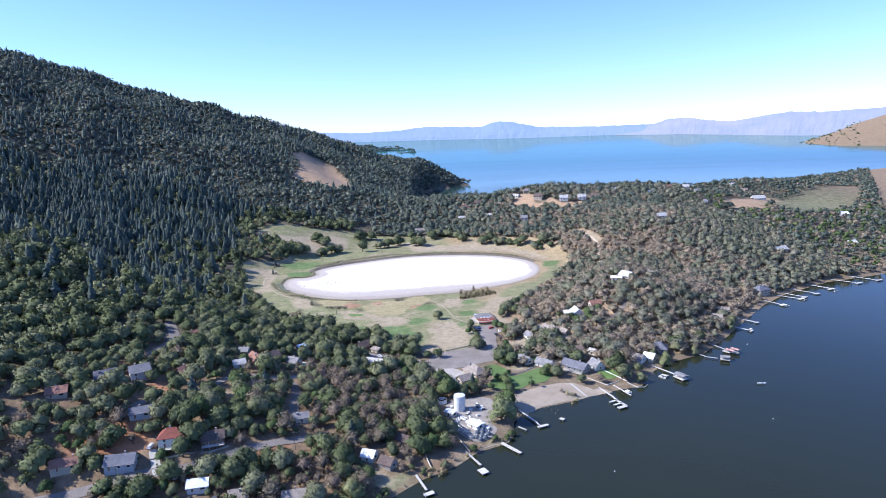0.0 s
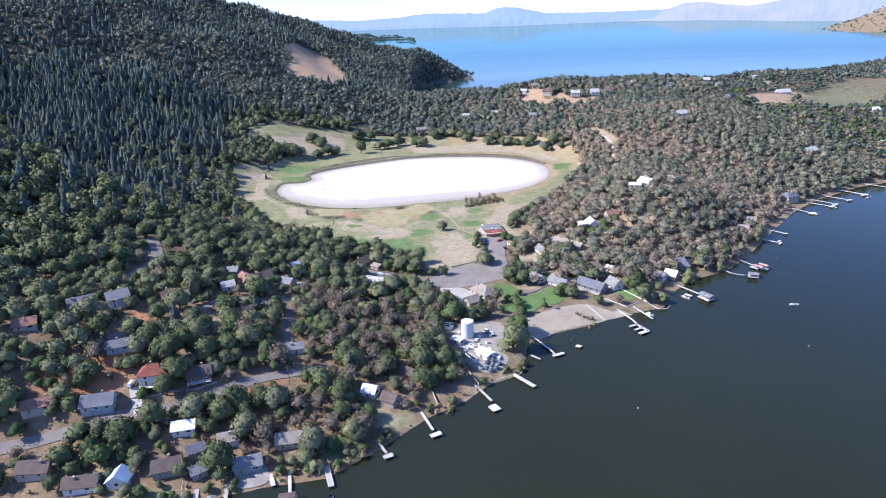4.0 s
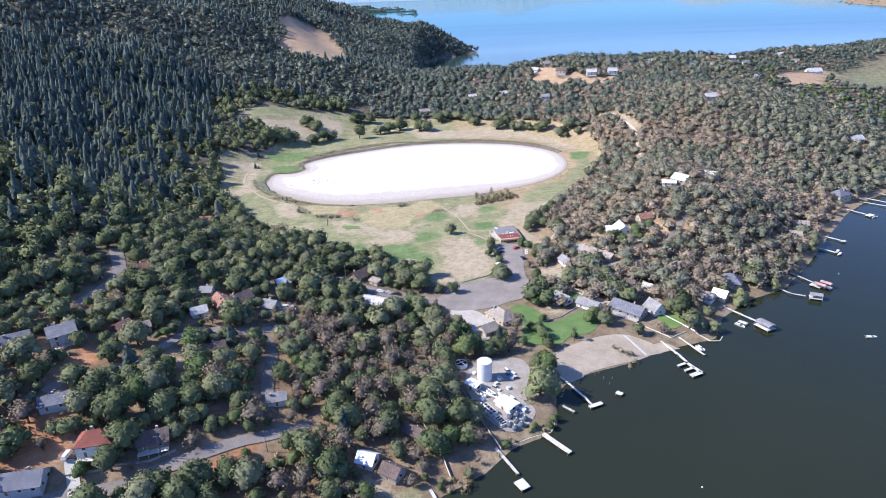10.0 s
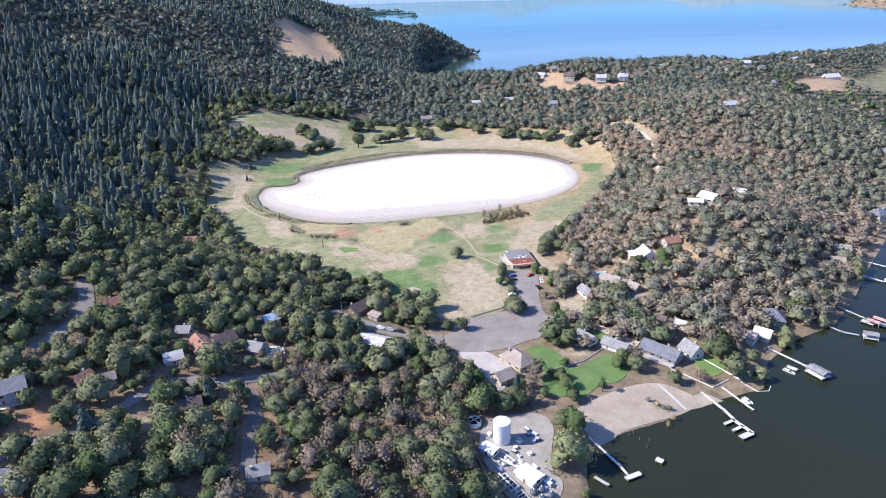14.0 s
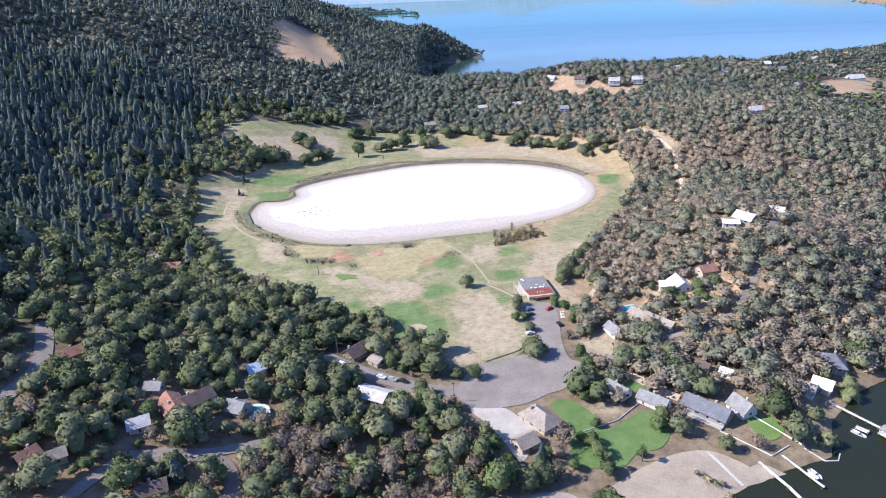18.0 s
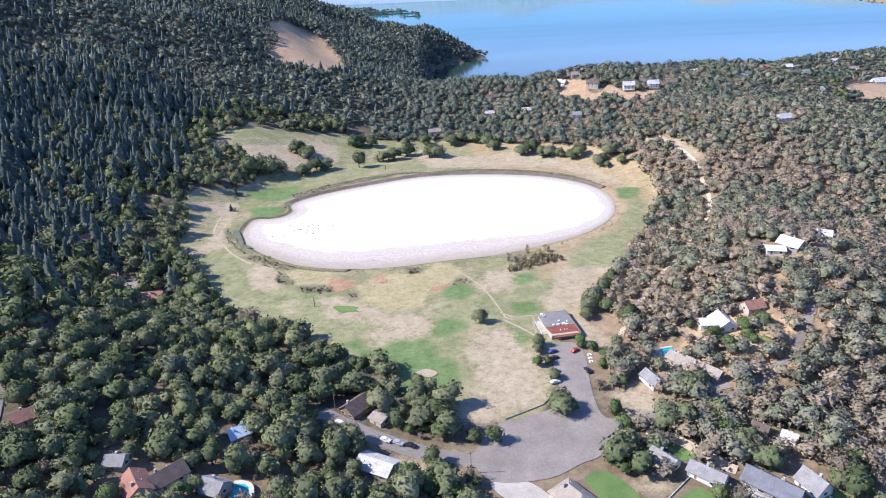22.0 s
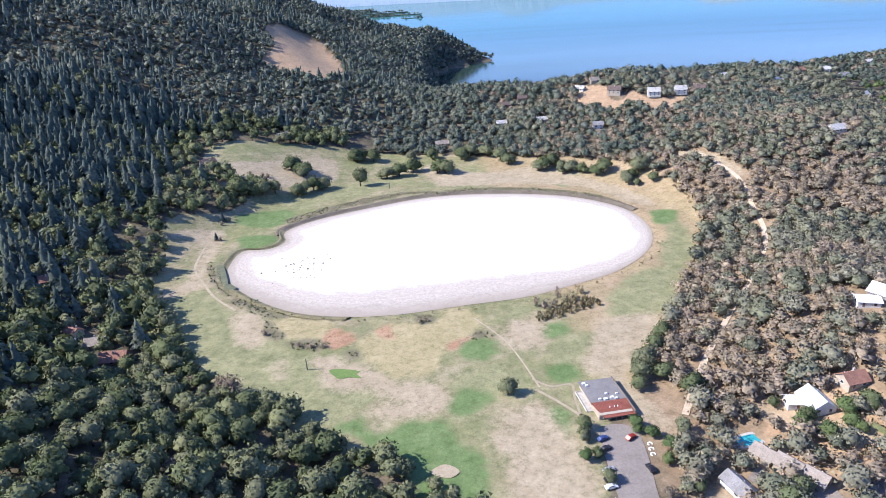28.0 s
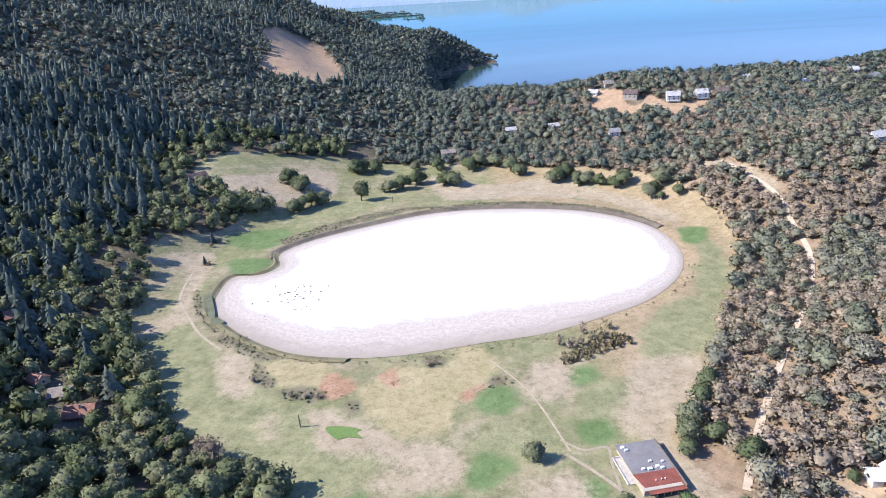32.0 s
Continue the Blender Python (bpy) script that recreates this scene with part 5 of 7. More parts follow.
for px, py in ((81.5, 335), (82.5, 331), (83.6, 326.4), (79.4, 334), (86, 330)):
    v, f = [], []
    tube(v, f, 0, 0, -2.5, 1.2, 0.16, 0.14, 7)
    ob = mesh_object("mooring_post", v, f, M_PILE)
    ob.location = (px, py, 0)
    tagged(ob, "old wooden mooring post standing in the lake", "post", "mooring posts")


def pole(x, y, high, label, arms=True):
    ob = base_at("utility_pole", x, y)
    v, f = [], []
    tube(v, f, 0, 0, -0.5, high, 0.17, 0.11, 8)
    part("shaft", (v, f), M_PILE, ob)
    if arms:
        part("crossarm", boxes((-1.2, -0.07, high - 0.8, 1.2, 0.07, high - 0.62)), M_PILE, ob)
        for a in (-1.0, 0.0, 1.0):
            vv, ff = [], []
            tube(vv, ff, a, 0, high - 0.62, high - 0.4, 0.06, sides=6)
            part("insulator", (vv, ff), M_STEEL, ob)
    return tagged(ob, label, "pole")


def slim_post(x, y, high):
    v, f = [], []
    tube(v, f, 0, 0, -0.5, high, 0.32, 0.22, 8)
    ob = mesh_object("tall_post", v, f, M_PILE)
    ob.location = (x, y, ground_z(x, y))
    tagged(ob, "lone dark post standing on the fairway", "post")


slim_post(-59.5, 547.9, 6.2)
slim_post(-19, 838, 6)
for q in ((-66, 362), (-63, 330), (-112, 372), (-96, 286), (-40, 446), (12, 404), (-136, 266), (-24, 300)):
    pole(*q, 10, "weathered timber utility pole with crossarm")


def wire(a, b, sag=1.2):
    cu = bpy.data.curves.new("cable", "CURVE")
    cu.dimensions, cu.bevel_depth = "3D", 0.025
    sp = cu.splines.new("POLY")
    sp.points.add(8)
    for k in range(9):
        t = k / 8
        sp.points[k].co = (a[0] + (b[0] - a[0]) * t, a[1] + (b[1] - a[1]) * t, a[2] + (b[2] - a[2]) * t - sag * 4 * t * (1 - t), 1)
    cu.materials.append(M_RUBBER)
    tagged(new("cable", cu), "sagging black overhead cable", "cable", "overhead cables")


for off in (-1.0, 0.0, 1.0):
    wire((-66 + off, 362, ground_z(-66, 362) + 9.6), (-63 + off, 330, ground_z(-63, 330) + 9.6))
    wire((-63 + off, 330, ground_z(-63, 330) + 9.6), (-60 + off, 290, ground_z(-60, 290) + 9.6))
pole(-60, 290, 10, "weathered timber utility pole with crossarm")


# ---- the treatment plant ----
def storage_tank(x, y, r, high):
    ob = base_at("storage_tank", x, y)
    v, f = [], []
    tube(v, f, 0, 0, -0.4, high, r, sides=32)
    part("shell", (v, f), M_STEEL, ob)
    v, f = [], []
    tube(v, f, 0, 0, high, high + 0.35, r + 0.05, r * 0.3, 32)
    part("lid", (v, f), M_STEEL, ob)
    part("ladder", boxes((r, -0.3, 0, r + 0.1, -0.22, high + 0.6), (r, 0.22, 0, r + 0.1, 0.3, high + 0.6), *[(r + 0.02, -0.25, 0.4 * k, r + 0.07, 0.25, 0.4 * k + 0.05) for k in range(1, int(high / 0.4))]), M_FRAME, ob)
    for z in (high * 0.33, high * 0.66):
        v, f = [], []
        tube(v, f, 0, 0, z, z + 0.08, r + 0.03, sides=32, cap=False)
        part("weld_band", (v, f), M_STEEL, ob)
    tagged(ob, "tall white cylindrical water storage tank", "tank")
    KEEP_OUT.append((x, y, r + 3))


storage_tank(28.2, 333.5, 3.3, 9.2)


def open_tank(x, y, r, high):
    ob = base_at("open_tank", x, y)
    v, f = [], []
    tube(v, f, 0, 0, -0.4, high, r, sides=24, cap=False)
    tube(v, f, 0, 0, high - 0.6, high - 0.55, r - 0.1, sides=24)
    part("shell", (v, f), M_STEEL, ob)
    v, f = [], []
    tube(v, f, 0, 0, high - 0.55, high - 0.5, r - 0.2, sides=24)
    part("water_surface", (v, f), M_PANE, ob, "dark still water")
    for k in range(2):
        d = part("bridge", boxes((-r, -0.15, high, r, 0.15, high + 0.15)), M_STEEL, ob)
        d.matrix_world = ob.matrix_world @ pose(0, 0, 0.02 * k, 0, 0, 90 * k + 30)
    tagged(ob, "round open settling tank with dark water", "tank")
    KEEP_OUT.append((x, y, r + 2))


open_tank(18.9, 344, 2.8, 2.2)
house(22.3, 327, 7, 5, -45, R_WHITE, W_WHITE, "white plant shed beside the storage tank", chimney=False, pitch=0.1)
house(34.5, 313, 10, 7, -52, R_WHITE, W_WHITE, "white plant building with a pale flat roof", chimney=False, pitch=0.08)


def basin(x, y, ln, wd, turn):
    ob = base_at("settling_basin", x, y, turn)
    rows = [(-ln / 2, -wd / 2, -0.4, ln / 2, -wd / 2 + 0.3, 1.1), (-ln / 2, wd / 2 - 0.3, -0.4, ln / 2, wd / 2, 1.1)]
    part("wall", boxes(*rows), M_CONC, ob)
    for k in range(5):
        a = -ln / 2 + 0.15 + k * (ln - 0.3) / 4
        part("divider", boxes((a - 0.14, -wd / 2 + 0.32, -0.4, a + 0.14, wd / 2 - 0.32, 1.08)), M_CONC, ob)
    for k in range(4):
        a = -ln / 2 + 0.15 + (k + 0.5) * (ln - 0.3) / 4
        part("water_surface", boxes((a - ln / 8 + 0.2, -wd / 2 + 0.34, -0.3, a + ln / 8 - 0.2, wd / 2 - 0.34, 0.5)), M_PANE, ob)
    tagged(ob, "concrete settling basin with dark water bays", "basin")
    KEEP_OUT.append((x, y, 6))


basin(26.5, 311.5, 8, 4, -62)
basin(30.5, 304.5, 6, 3.4, -62)
for q, (px, py) in enumerate(((34.6, 306.4), (36.8, 303.9), (40.4, 304.9), (33.6, 302.0), (35.4, 300.2), (38.4, 301.8), (37.6, 307.4))):
    ob = base_at("filter_vessel", px, py)
    v, f = [], []
    for a, b, r0, r1 in ((-0.3, 0.4, 1.0, 1.25), (0.4, 1.5, 1.25, 1.25), (1.5, 2.1, 1.25, 0.6)):
        tube(v, f, 0, 0, a, b, r0, r1, 16)
    part("vessel", (v, f), M_DARKTANK, ob, smooth_faces=True)
    v, f = [], []
    tube(v, f, 0, 0, 2.1, 2.4, 0.25, sides=10)
    part("manhole", (v, f), M_STEEL, ob)
    tagged(ob, "dark blue pressure filter vessel on the plant yard", "vessel", "filter vessels")
KEEP_OUT.append((37, 304, 8))
for k, (px, py, a, b, h) in enumerate(((29, 321, 2.2, 1.2, 1.4), (31.5, 319, 1.4, 1.0, 1.0), (26.5, 320, 1.2, 0.9, 1.6), (33, 324, 1.6, 0.8, 0.9), (28, 323.5, 0.9, 0.9, 1.2), (25, 322, 1.0, 0.7, 0.8))):
    ob = base_at("pump_unit", px, py, -50)
    part("housing", boxes((-a / 2, -b / 2, -0.2, a / 2, b / 2, h)), M_STEEL, ob)
    v, f = [], []
    tube(v, f, 0, 0, h, h + 0.5, 0.2, sides=8)
    part("stack", (v, f), M_DARKTANK, ob)
    tagged(ob, "small pale pump housing on the plant yard", "pump", "pump housings")


def yard_clutter():
    rng = random.Random(77)
    for k in range(26):
        x, y = 30 + rng.uniform(-9, 12), 322 + rng.uniform(-14, 17)
        if math.hypot(x - 28.2, y - 333.5) < 4.5 or math.hypot(x - 34.5, y - 313) < 5.5 or math.hypot(x - 22.3, y - 327) < 4.5:
            continue
        ob = base_at("equipment_crate", x, y, rng.uniform(-70, -40))
        a, b, h = rng.uniform(0.5, 1.3), rng.uniform(0.4, 0.8), rng.uniform(0.5, 1.5)
        part("box", boxes((-a, -b, -0.2, a, b, h)), rng.choice((M_STEEL, M_CONC, M_DARKTANK, M_WOOD)), ob)
        part("lid", boxes((-a - 0.06, -b - 0.06, h, a + 0.06, b + 0.06, h + 0.1)), rng.choice((M_STEEL, M_CONC)), ob)
        tagged(ob, "boxy equipment crate standing on the plant yard", "equipment", "yard equipment")
    for (ax, ay), (bx, by) in (((25, 324), (33, 316)), ((27, 327), (31, 321)), ((36, 318), (41, 308)), ((24, 316), (29, 306))):
        n = math.hypot(bx - ax, by - ay)
        ob = base_at("pipe_run", ax, ay, math.degrees(math.atan2(by - ay, bx - ax)))
        v, f = [], []
        tube(v, f, 0, 0, 0, n, 0.22, sides=10)
        pipe = part("pipe", (v, f), M_STEEL, ob)
        pipe.matrix_world = ob.matrix_world @ pose(0, 0, 0.6, 0, 90, 0)
        for q in (0.1, 0.5, 0.9):
            part("support", boxes((n * q - 0.1, -0.15, -0.2, n * q + 0.1, 0.15, 0.4)), M_CONC, ob)
        tagged(ob, "white steel pipe run on low concrete supports", "pipe", "pipe runs")


yard_clutter()

# ---- pools ----
def pool(x, y, a, b, turn, label):
    ob = base_at("swimming_pool", x, y, turn)
    ang = [k * 2 * math.pi / 28 for k in range(28)]
    shape = [(1 + 0.18 * math.cos(2 * t + 0.6)) for t in ang]
    ring = lambda s, z: [(s * a * q * math.cos(t), s * b * q * math.sin(t), z) for q, t in zip(shape, ang)]
    part("water_surface", (ring(1.0, 0.42), [tuple(range(28))]), M_POOL, ob, "clear turquoise water")
    v = ring(1.0, 0.5) + ring(1.45, 0.5) + ring(1.45, -1.2) + ring(1.0, 0.3)
    f = [(k, (k + 1) % 28, 28 + (k + 1) % 28, 28 + k) for k in range(28)] + [(28 + k, 28 + (k + 1) % 28, 56 + (k + 1) % 28, 56 + k) for k in range(28)]
    f += [(84 + k, 84 + (k + 1) % 28, (k + 1) % 28, k) for k in range(28)]
    part("deck", (v, f), M_CONC, ob)
    tagged(ob, label, "pool")
    KEEP_OUT.append((x, y, a * 1.5 + 2))


pool(112.5, 468, 4.6, 3.0, 20, "kidney-shaped turquoise swimming pool on the dry slope")
pool(-67.5, 395, 3.0, 4.4, 10, "round turquoise swimming pool in the village")


# ---- vehicles and boats ----
def paint(name, c):
    return surface(name, tuple(k * 0.9 for k in c), c, 0.5, 3, 0.3, 0.02, 0.2, 0.05, 0.5)


P_WHITE, P_SILVER, P_DARK, P_BLUE, P_RED = paint("white_paint", (0.8, 0.8, 0.8)), paint("silver_paint", (0.45, 0.46, 0.47)), paint("black_paint", (0.03, 0.03, 0.035)), paint("blue_paint", (0.05, 0.08, 0.22)), paint("red_paint", (0.35, 0.04, 0.03))


def car(x, y, turn, mat, label, long=4.6, van=False):
    ob = base_at("car", x, y, turn, ground_z(x, y) + 0.25)
    h = long / 2
    prof = [(-h, 0.35), (-h, 0.85), (-h + 0.15, 1.0)] + ([(-h + 0.25, 1.75), (h - 1.4, 1.8), (h - 0.7, 1.05)] if van else [(-h + 0.6, 1.05), (-h + 1.1, 1.5), (h - 1.9, 1.5), (h - 1.1, 1.0)]) + [(h - 0.1, 0.85), (h, 0.6), (h, 0.35)]
    n = len(prof)
    v = [(a, s * (0.9 if z < 1.06 else 0.74), z) for s in (-1, 1) for a, z in prof]
    f = [(k, k + 1, n + k + 1, n + k) for k in range(n - 1)] + [tuple(range(n))[::-1], tuple(range(n, 2 * n)), (n - 1, 0, n, 2 * n - 1)]
    part("body", (v, f), mat, ob)
    part("window", boxes((-h + 1.0, -0.83, 1.08, h - 1.8, 0.83, 1.4)), M_PANE, ob)
    for sx in (-h + 0.85, h - 0.85):
        for sy in (-0.82, 0.82):
            vv, ff = [], []
            tube(vv, ff, 0, 0, -0.11, 0.11, 0.33, sides=12)
            ff.append(tuple(range(12))[::-1])
            w = part("wheel", (vv, ff), M_RUBBER, ob)
            w.matrix_world = ob.matrix_world @ pose(sx, sy, 0.33, 90, 0, 0)
    tagged(ob, label, "car")


car(61, 479, 20, P_BLUE, "dark blue car parked in the clubhouse lot")
car(60.3, 473.5, 20, P_DARK, "black car parked in the clubhouse lot")
car(71.6, 478, 30, P_RED, "dark red car parked by the clubhouse")
car(57.8, 462.5, 15, P_SILVER, "silver car parked in the clubhouse lot")
car(56, 454.5, 10, P_WHITE, "white car parked in the clubhouse lot")
car(56.8, 458.2, 12, P_DARK, "black car parked in the clubhouse lot")
car(72.5, 461, 100, P_DARK, "dark car parked beside the lot wall")
car(-36.6, 434, -40, P_WHITE, "white van parked on the roadside", 5.4, True)
car(-19, 424, -35, P_WHITE, "white car parked on the roadside")
car(-14, 422, -35, P_SILVER, "silver car parked on the roadside")
car(-9.3, 420.3, -30, P_DARK, "dark car parked on the roadside")
car(-127.6, 286, 85, P_WHITE, "white van parked on a concrete drive", 5.4, True)
car(15, 384.5, 30, P_WHITE, "white car parked near the beach")
car(-106, 270, 10, P_RED, "red car parked on the shore road")
car(-112, 268, 5, P_WHITE, "white van parked on the shore road", 5.4, True)
car(22, 380, 60, P_SILVER, "silver car parked near the beach")
car(-47, 258, 40, P_WHITE, "white van parked behind shore trees", 5.4, True)


def boat(x, y, turn, mat, label, long=5.5):
    ob = base_at("boat", x, y, turn, 0)
    v, f = [], []
    rows = [(-0.5, 0.9), (-0.1, 1.0), (0.25, 0.85), (0.5, 0.05)]
    for a, w in rows:
        v += [(a * long, -w, 0.75), (a * long, -w * 0.6, -0.2), (a * long, w * 0.6, -0.2), (a * long, w, 0.75)]
    for k in range(3):
        q = k * 4
        f += [(q + j, q + j + 1, q + j + 5, q + j + 4) for j in range(3)]
    f += [(0, 3, 2, 1)]
    part("hull", (v, f), mat, ob)
    part("deck", boxes((-0.48 * long, -0.8, 0.4, 0.2 * long, 0.8, 0.5)), M_PALEWOOD, ob)
    part("windscreen", boxes((0.05 * long, -0.7, 0.5, 0.09 * long, 0.7, 1.1)), M_PANE, ob)
    part("motor", boxes((-0.55 * long, -0.2, 0.1, -0.49 * long, 0.2, 1.1)), M_RUBBER, ob)
    tagged(ob, label, "boat")


boat(221.6, 345.3, -10, P_WHITE, "small white motorboat drifting on the lake")
boat(136.4, 348, -74, P_WHITE, "white motorboat on a lift beside a dock")
boat(166, 366, -60, P_WHITE, "white motorboat moored at a dock")
boat(341, 498, 10, P_WHITE, "white pontoon boat at a far dock")
boat(368, 512, 20, P_SILVER, "silver boat at a far dock")
boat(414, 534, 20, P_WHITE, "white boat at a far dock")
boat(-37, 224, 100, P_BLUE, "blue boat inside the boat lift")
for px, py in ((94.9, 261.9), (253.8, 414.4), (200, 300)):
    v, f = [], []
    tube(v, f, 0, 0, -0.3, 0.35, 0.35, 0.2, 10)
    ob = mesh_object("buoy", v, f, M_STEEL)
    ob.location = (px, py, 0)
    tagged(ob, "small white mooring buoy floating on the lake", "buoy", "buoys")


def letter_sign():
    """White initials laid out on the bank of the parking lot, drawn as plain bent bars."""
    for k, (px, py) in enumerate(((77.4, 474.0), (76.9, 471.2), (76.4, 468.4))):
        ob = base_at("ground_letter", px, py, -76)
        v, f = [], []
        for a in range(40, 321, 20):
            c, q = math.cos(radians(a)), math.sin(radians(a))
            v += [(r * c, r * 1.12 * q, z) for r, z in ((0.55, -0.3), (0.95, -0.3), (0.95, 0.3), (0.55, 0.3))]
        n = len(v) // 4
        for k in range(n - 1):
            f += [(4 * k + e, 4 * k + (e + 1) % 4, 4 * k + 4 + (e + 1) % 4, 4 * k + 4 + e) for e in range(4)]
        f += [(0, 1, 2, 3), (4 * n - 1, 4 * n - 2, 4 * n - 3, 4 * n - 4)]
        part("bent_bar", (v, f), M_STEEL, ob)
        tagged(ob, "white painted curved ground mark on the bank", "sign", "ground marks")


letter_sign()


def scattered_stones():
    rng = random.Random(44)
    v, f = [], []
    for k in range(46):
        x, y = rng.gauss(-77, 9), rng.gauss(674, 11)
        r = rng.uniform(0.35, 0.8)
        tube(v, f, x, y, 3.3, 3.4 + r * 0.8, r, r * 0.5, 6)
    tagged(mesh_object("dark_stones", v, f, M_PILE), "small dark stones scattered on the salt crust", "stones", kind="stuff")


scattered_stones()

# ---- trees ----
PHI = (1 + 5 ** 0.5) / 2
ICO_V = np.array([(-1, PHI, 0), (1, PHI, 0), (-1, -PHI, 0), (1, -PHI, 0), (0, -1, PHI), (0, 1, PHI), (0, -1, -PHI), (0, 1, -PHI), (PHI, 0, -1), (PHI, 0, 1), (-PHI, 0, -1), (-PHI, 0, 1)]) / math.hypot(1, PHI)
ICO_F = np.array([(0, 11, 5), (0, 5, 1), (0, 1, 7), (0, 7, 10), (0, 10, 11), (1, 5, 9), (5, 11, 4), (11, 10, 2), (10, 7, 6), (7, 1, 8), (3, 9, 4), (3, 4, 2), (3, 2, 6), (3, 6, 8), (3, 8, 9), (4, 9, 5), (2, 4, 11), (6, 2, 10), (8, 6, 7), (9, 8, 1)])


class Shape:
    """Triangles of a tree in the making; slot 0 is leaves, slot 1 bark."""

    def __init__(self):
        self.v, self.f, self.s, self.n, self.count = [], [], [], [], 0

    def add(self, v, f, slot=0, normal=None):
        v, f = np.asarray(v, float), np.asarray(f, int)
        self.v.append(v)
        self.n.append(unit(v - v.mean(axis=0)) if normal is None else normal)
        self.f.append(f + self.count)
        self.s.append(np.full(len(f), slot))
        self.count += len(v)

    def done(self):
        v, f, s, n = (np.concatenate(k) for k in (self.v, self.f, self.s, self.n))
        out = np.cross(v[f[:, 1]] - v[f[:, 0]], v[f[:, 2]] - v[f[:, 0]])
        back = (out * n[f].sum(axis=1)).sum(axis=1) < 0
        f[back] = f[back][:, ::-1]
        return v, f, s, n


def unit(v):
    return v / np.maximum(np.linalg.norm(v, axis=-1, keepdims=True), 1e-9)


def ball(times):
    """Directions over a sphere, an icosahedron cut finer, with its triangles."""
    v, f = [tuple(k) for k in ICO_V], [tuple(k) for k in ICO_F]
    for _ in range(times):
        seen, out = {}, []

        def half(a, b):
            k = (min(a, b), max(a, b))
            if k not in seen:
                seen[k] = len(v)
                v.append(tuple(unit(np.array(v[a]) + np.array(v[b]))))
            return seen[k]

        for a, b, c in f:
            ab, bc, ca = half(a, b), half(b, c), half(c, a)
            out += [(a, ab, ca), (b, bc, ab), (c, ca, bc), (ab, bc, ca)]
        f = out
    return np.array(v), np.array(f)


def leaf_bits(shape, rng, pos, facing, sizes, lift=0.0):
    """Small loose sprays of leaves, a bent-up corner each, turned every way round the crown."""
    n = len(pos)
    flat = unit(facing + rng.normal(size=(n, 3)) * 0.75)
    a = unit(np.cross(flat, rng.normal(size=(n, 3))))
    b = np.cross(flat, a)
    s = sizes[:, None]
    q = np.stack([pos + a * s * rng.uniform(0.7, 1.3, (n, 1)), pos - a * s * 0.55 + b * s * rng.uniform(0.5, 1.0, (n, 1)), pos - a * s * 0.55 - b * s * rng.uniform(0.5, 1.0, (n, 1))], 1)
    k = np.arange(n) * 3
    shape.add(q.reshape(-1, 3), np.stack([k, k + 1, k + 2], 1), 0, np.repeat(unit(facing + (0, 0, lift) + rng.normal(size=(n, 3)) * 0.22), 3, axis=0))


def limb(shape, a, b, ra, rb, sides=5):
    a, b = np.array(a, float), np.array(b, float)
    d = unit(b - a)
    s = unit(np.cross(d, (0.3, 1, 0.2)))
    t = np.cross(d, s)
    ang = np.arange(sides) * 2 * math.pi / sides
    ring = np.cos(ang)[:, None] * s + np.sin(ang)[:, None] * t
    v = np.concatenate([a + ring * ra, b + ring * rb])
    k = np.arange(sides)
    j = (k + 1) % sides
    shape.add(v, np.concatenate([np.stack([k, j, j + sides], 1), np.stack([k, j + sides, k + sides], 1)]), 1)


def broad_tree(seed, lobes=9, bits=150, fine=2, bit=0.12, flat=0.8, stem=0.4, trunk=True, sparse=False, sides=5, inner=0.9):
    """A broad-headed tree of crown radius about 1: trunk, limbs, and an uneven crown of merged domes under a coat of leaf sprays."""
    rng = np.random.default_rng(seed)
    shape = Shape()
    ang = rng.uniform(0, 2 * math.pi, lobes)
    r = np.sqrt((np.arange(lobes) + 0.25) / lobes) * 0.8 * rng.uniform(0.6, 1.15, lobes)
    cz = stem + flat * (0.22 + 0.75 * np.maximum(0, 1 - (r / 0.8) ** 2) * rng.uniform(0.45, 1.2, lobes))
    cen = np.stack([np.cos(ang) * r, np.sin(ang) * r * rng.uniform(0.6, 1.0), cz], 1)
    rad = rng.uniform(0.2, 0.46, lobes)
    heart = np.array((0.0, 0.0, stem + flat * 0.36))

    def reach(d):
        """How far the crown goes from its heart along each direction, and the dome that bounds it."""
        rel = cen - heart
        along = d @ rel.T
        k = along ** 2 - (rel ** 2).sum(axis=1) + rad ** 2
        far = np.where(k > 0, along + np.sqrt(np.maximum(k, 0)), 0.0)
        return np.maximum(far.max(axis=1), 0.34), far.argmax(axis=1)

    if fine is not None:
        d, f = ball(fine)
        far, _ = reach(d)
        shape.add(heart + d * (far * inner * rng.uniform(0.86, 1.06, len(d)))[:, None], f, 0, unit(d + (0, 0, 0.1)))
    d = unit(rng.normal(size=(bits, 3)) + (0, 0, 0.35))
    d = d[d[:, 2] > -0.55]
    far, which = reach(d)
    pos = heart + d * (far * (rng.uniform(0.6, 1.12, len(d)) if sparse else rng.uniform(0.86, 1.15, len(d))))[:, None]
    leaf_bits(shape, rng, pos, unit(unit(pos - cen[which]) + d * 0.5), bit * rng.uniform(0.6, 1.35, len(d)), 0.8 if sparse else 0.15)
    if trunk:
        limb(shape, (0, 0, -0.15), (0.03, 0.02, stem + 0.1), 0.075, 0.05, sides)
        for c in cen[:: 2 if not sparse else 1]:
            limb(shape, (0.02, 0.02, stem * 0.75), c, 0.042, 0.014, 3 if sides < 5 else 4)
    return shape.done()


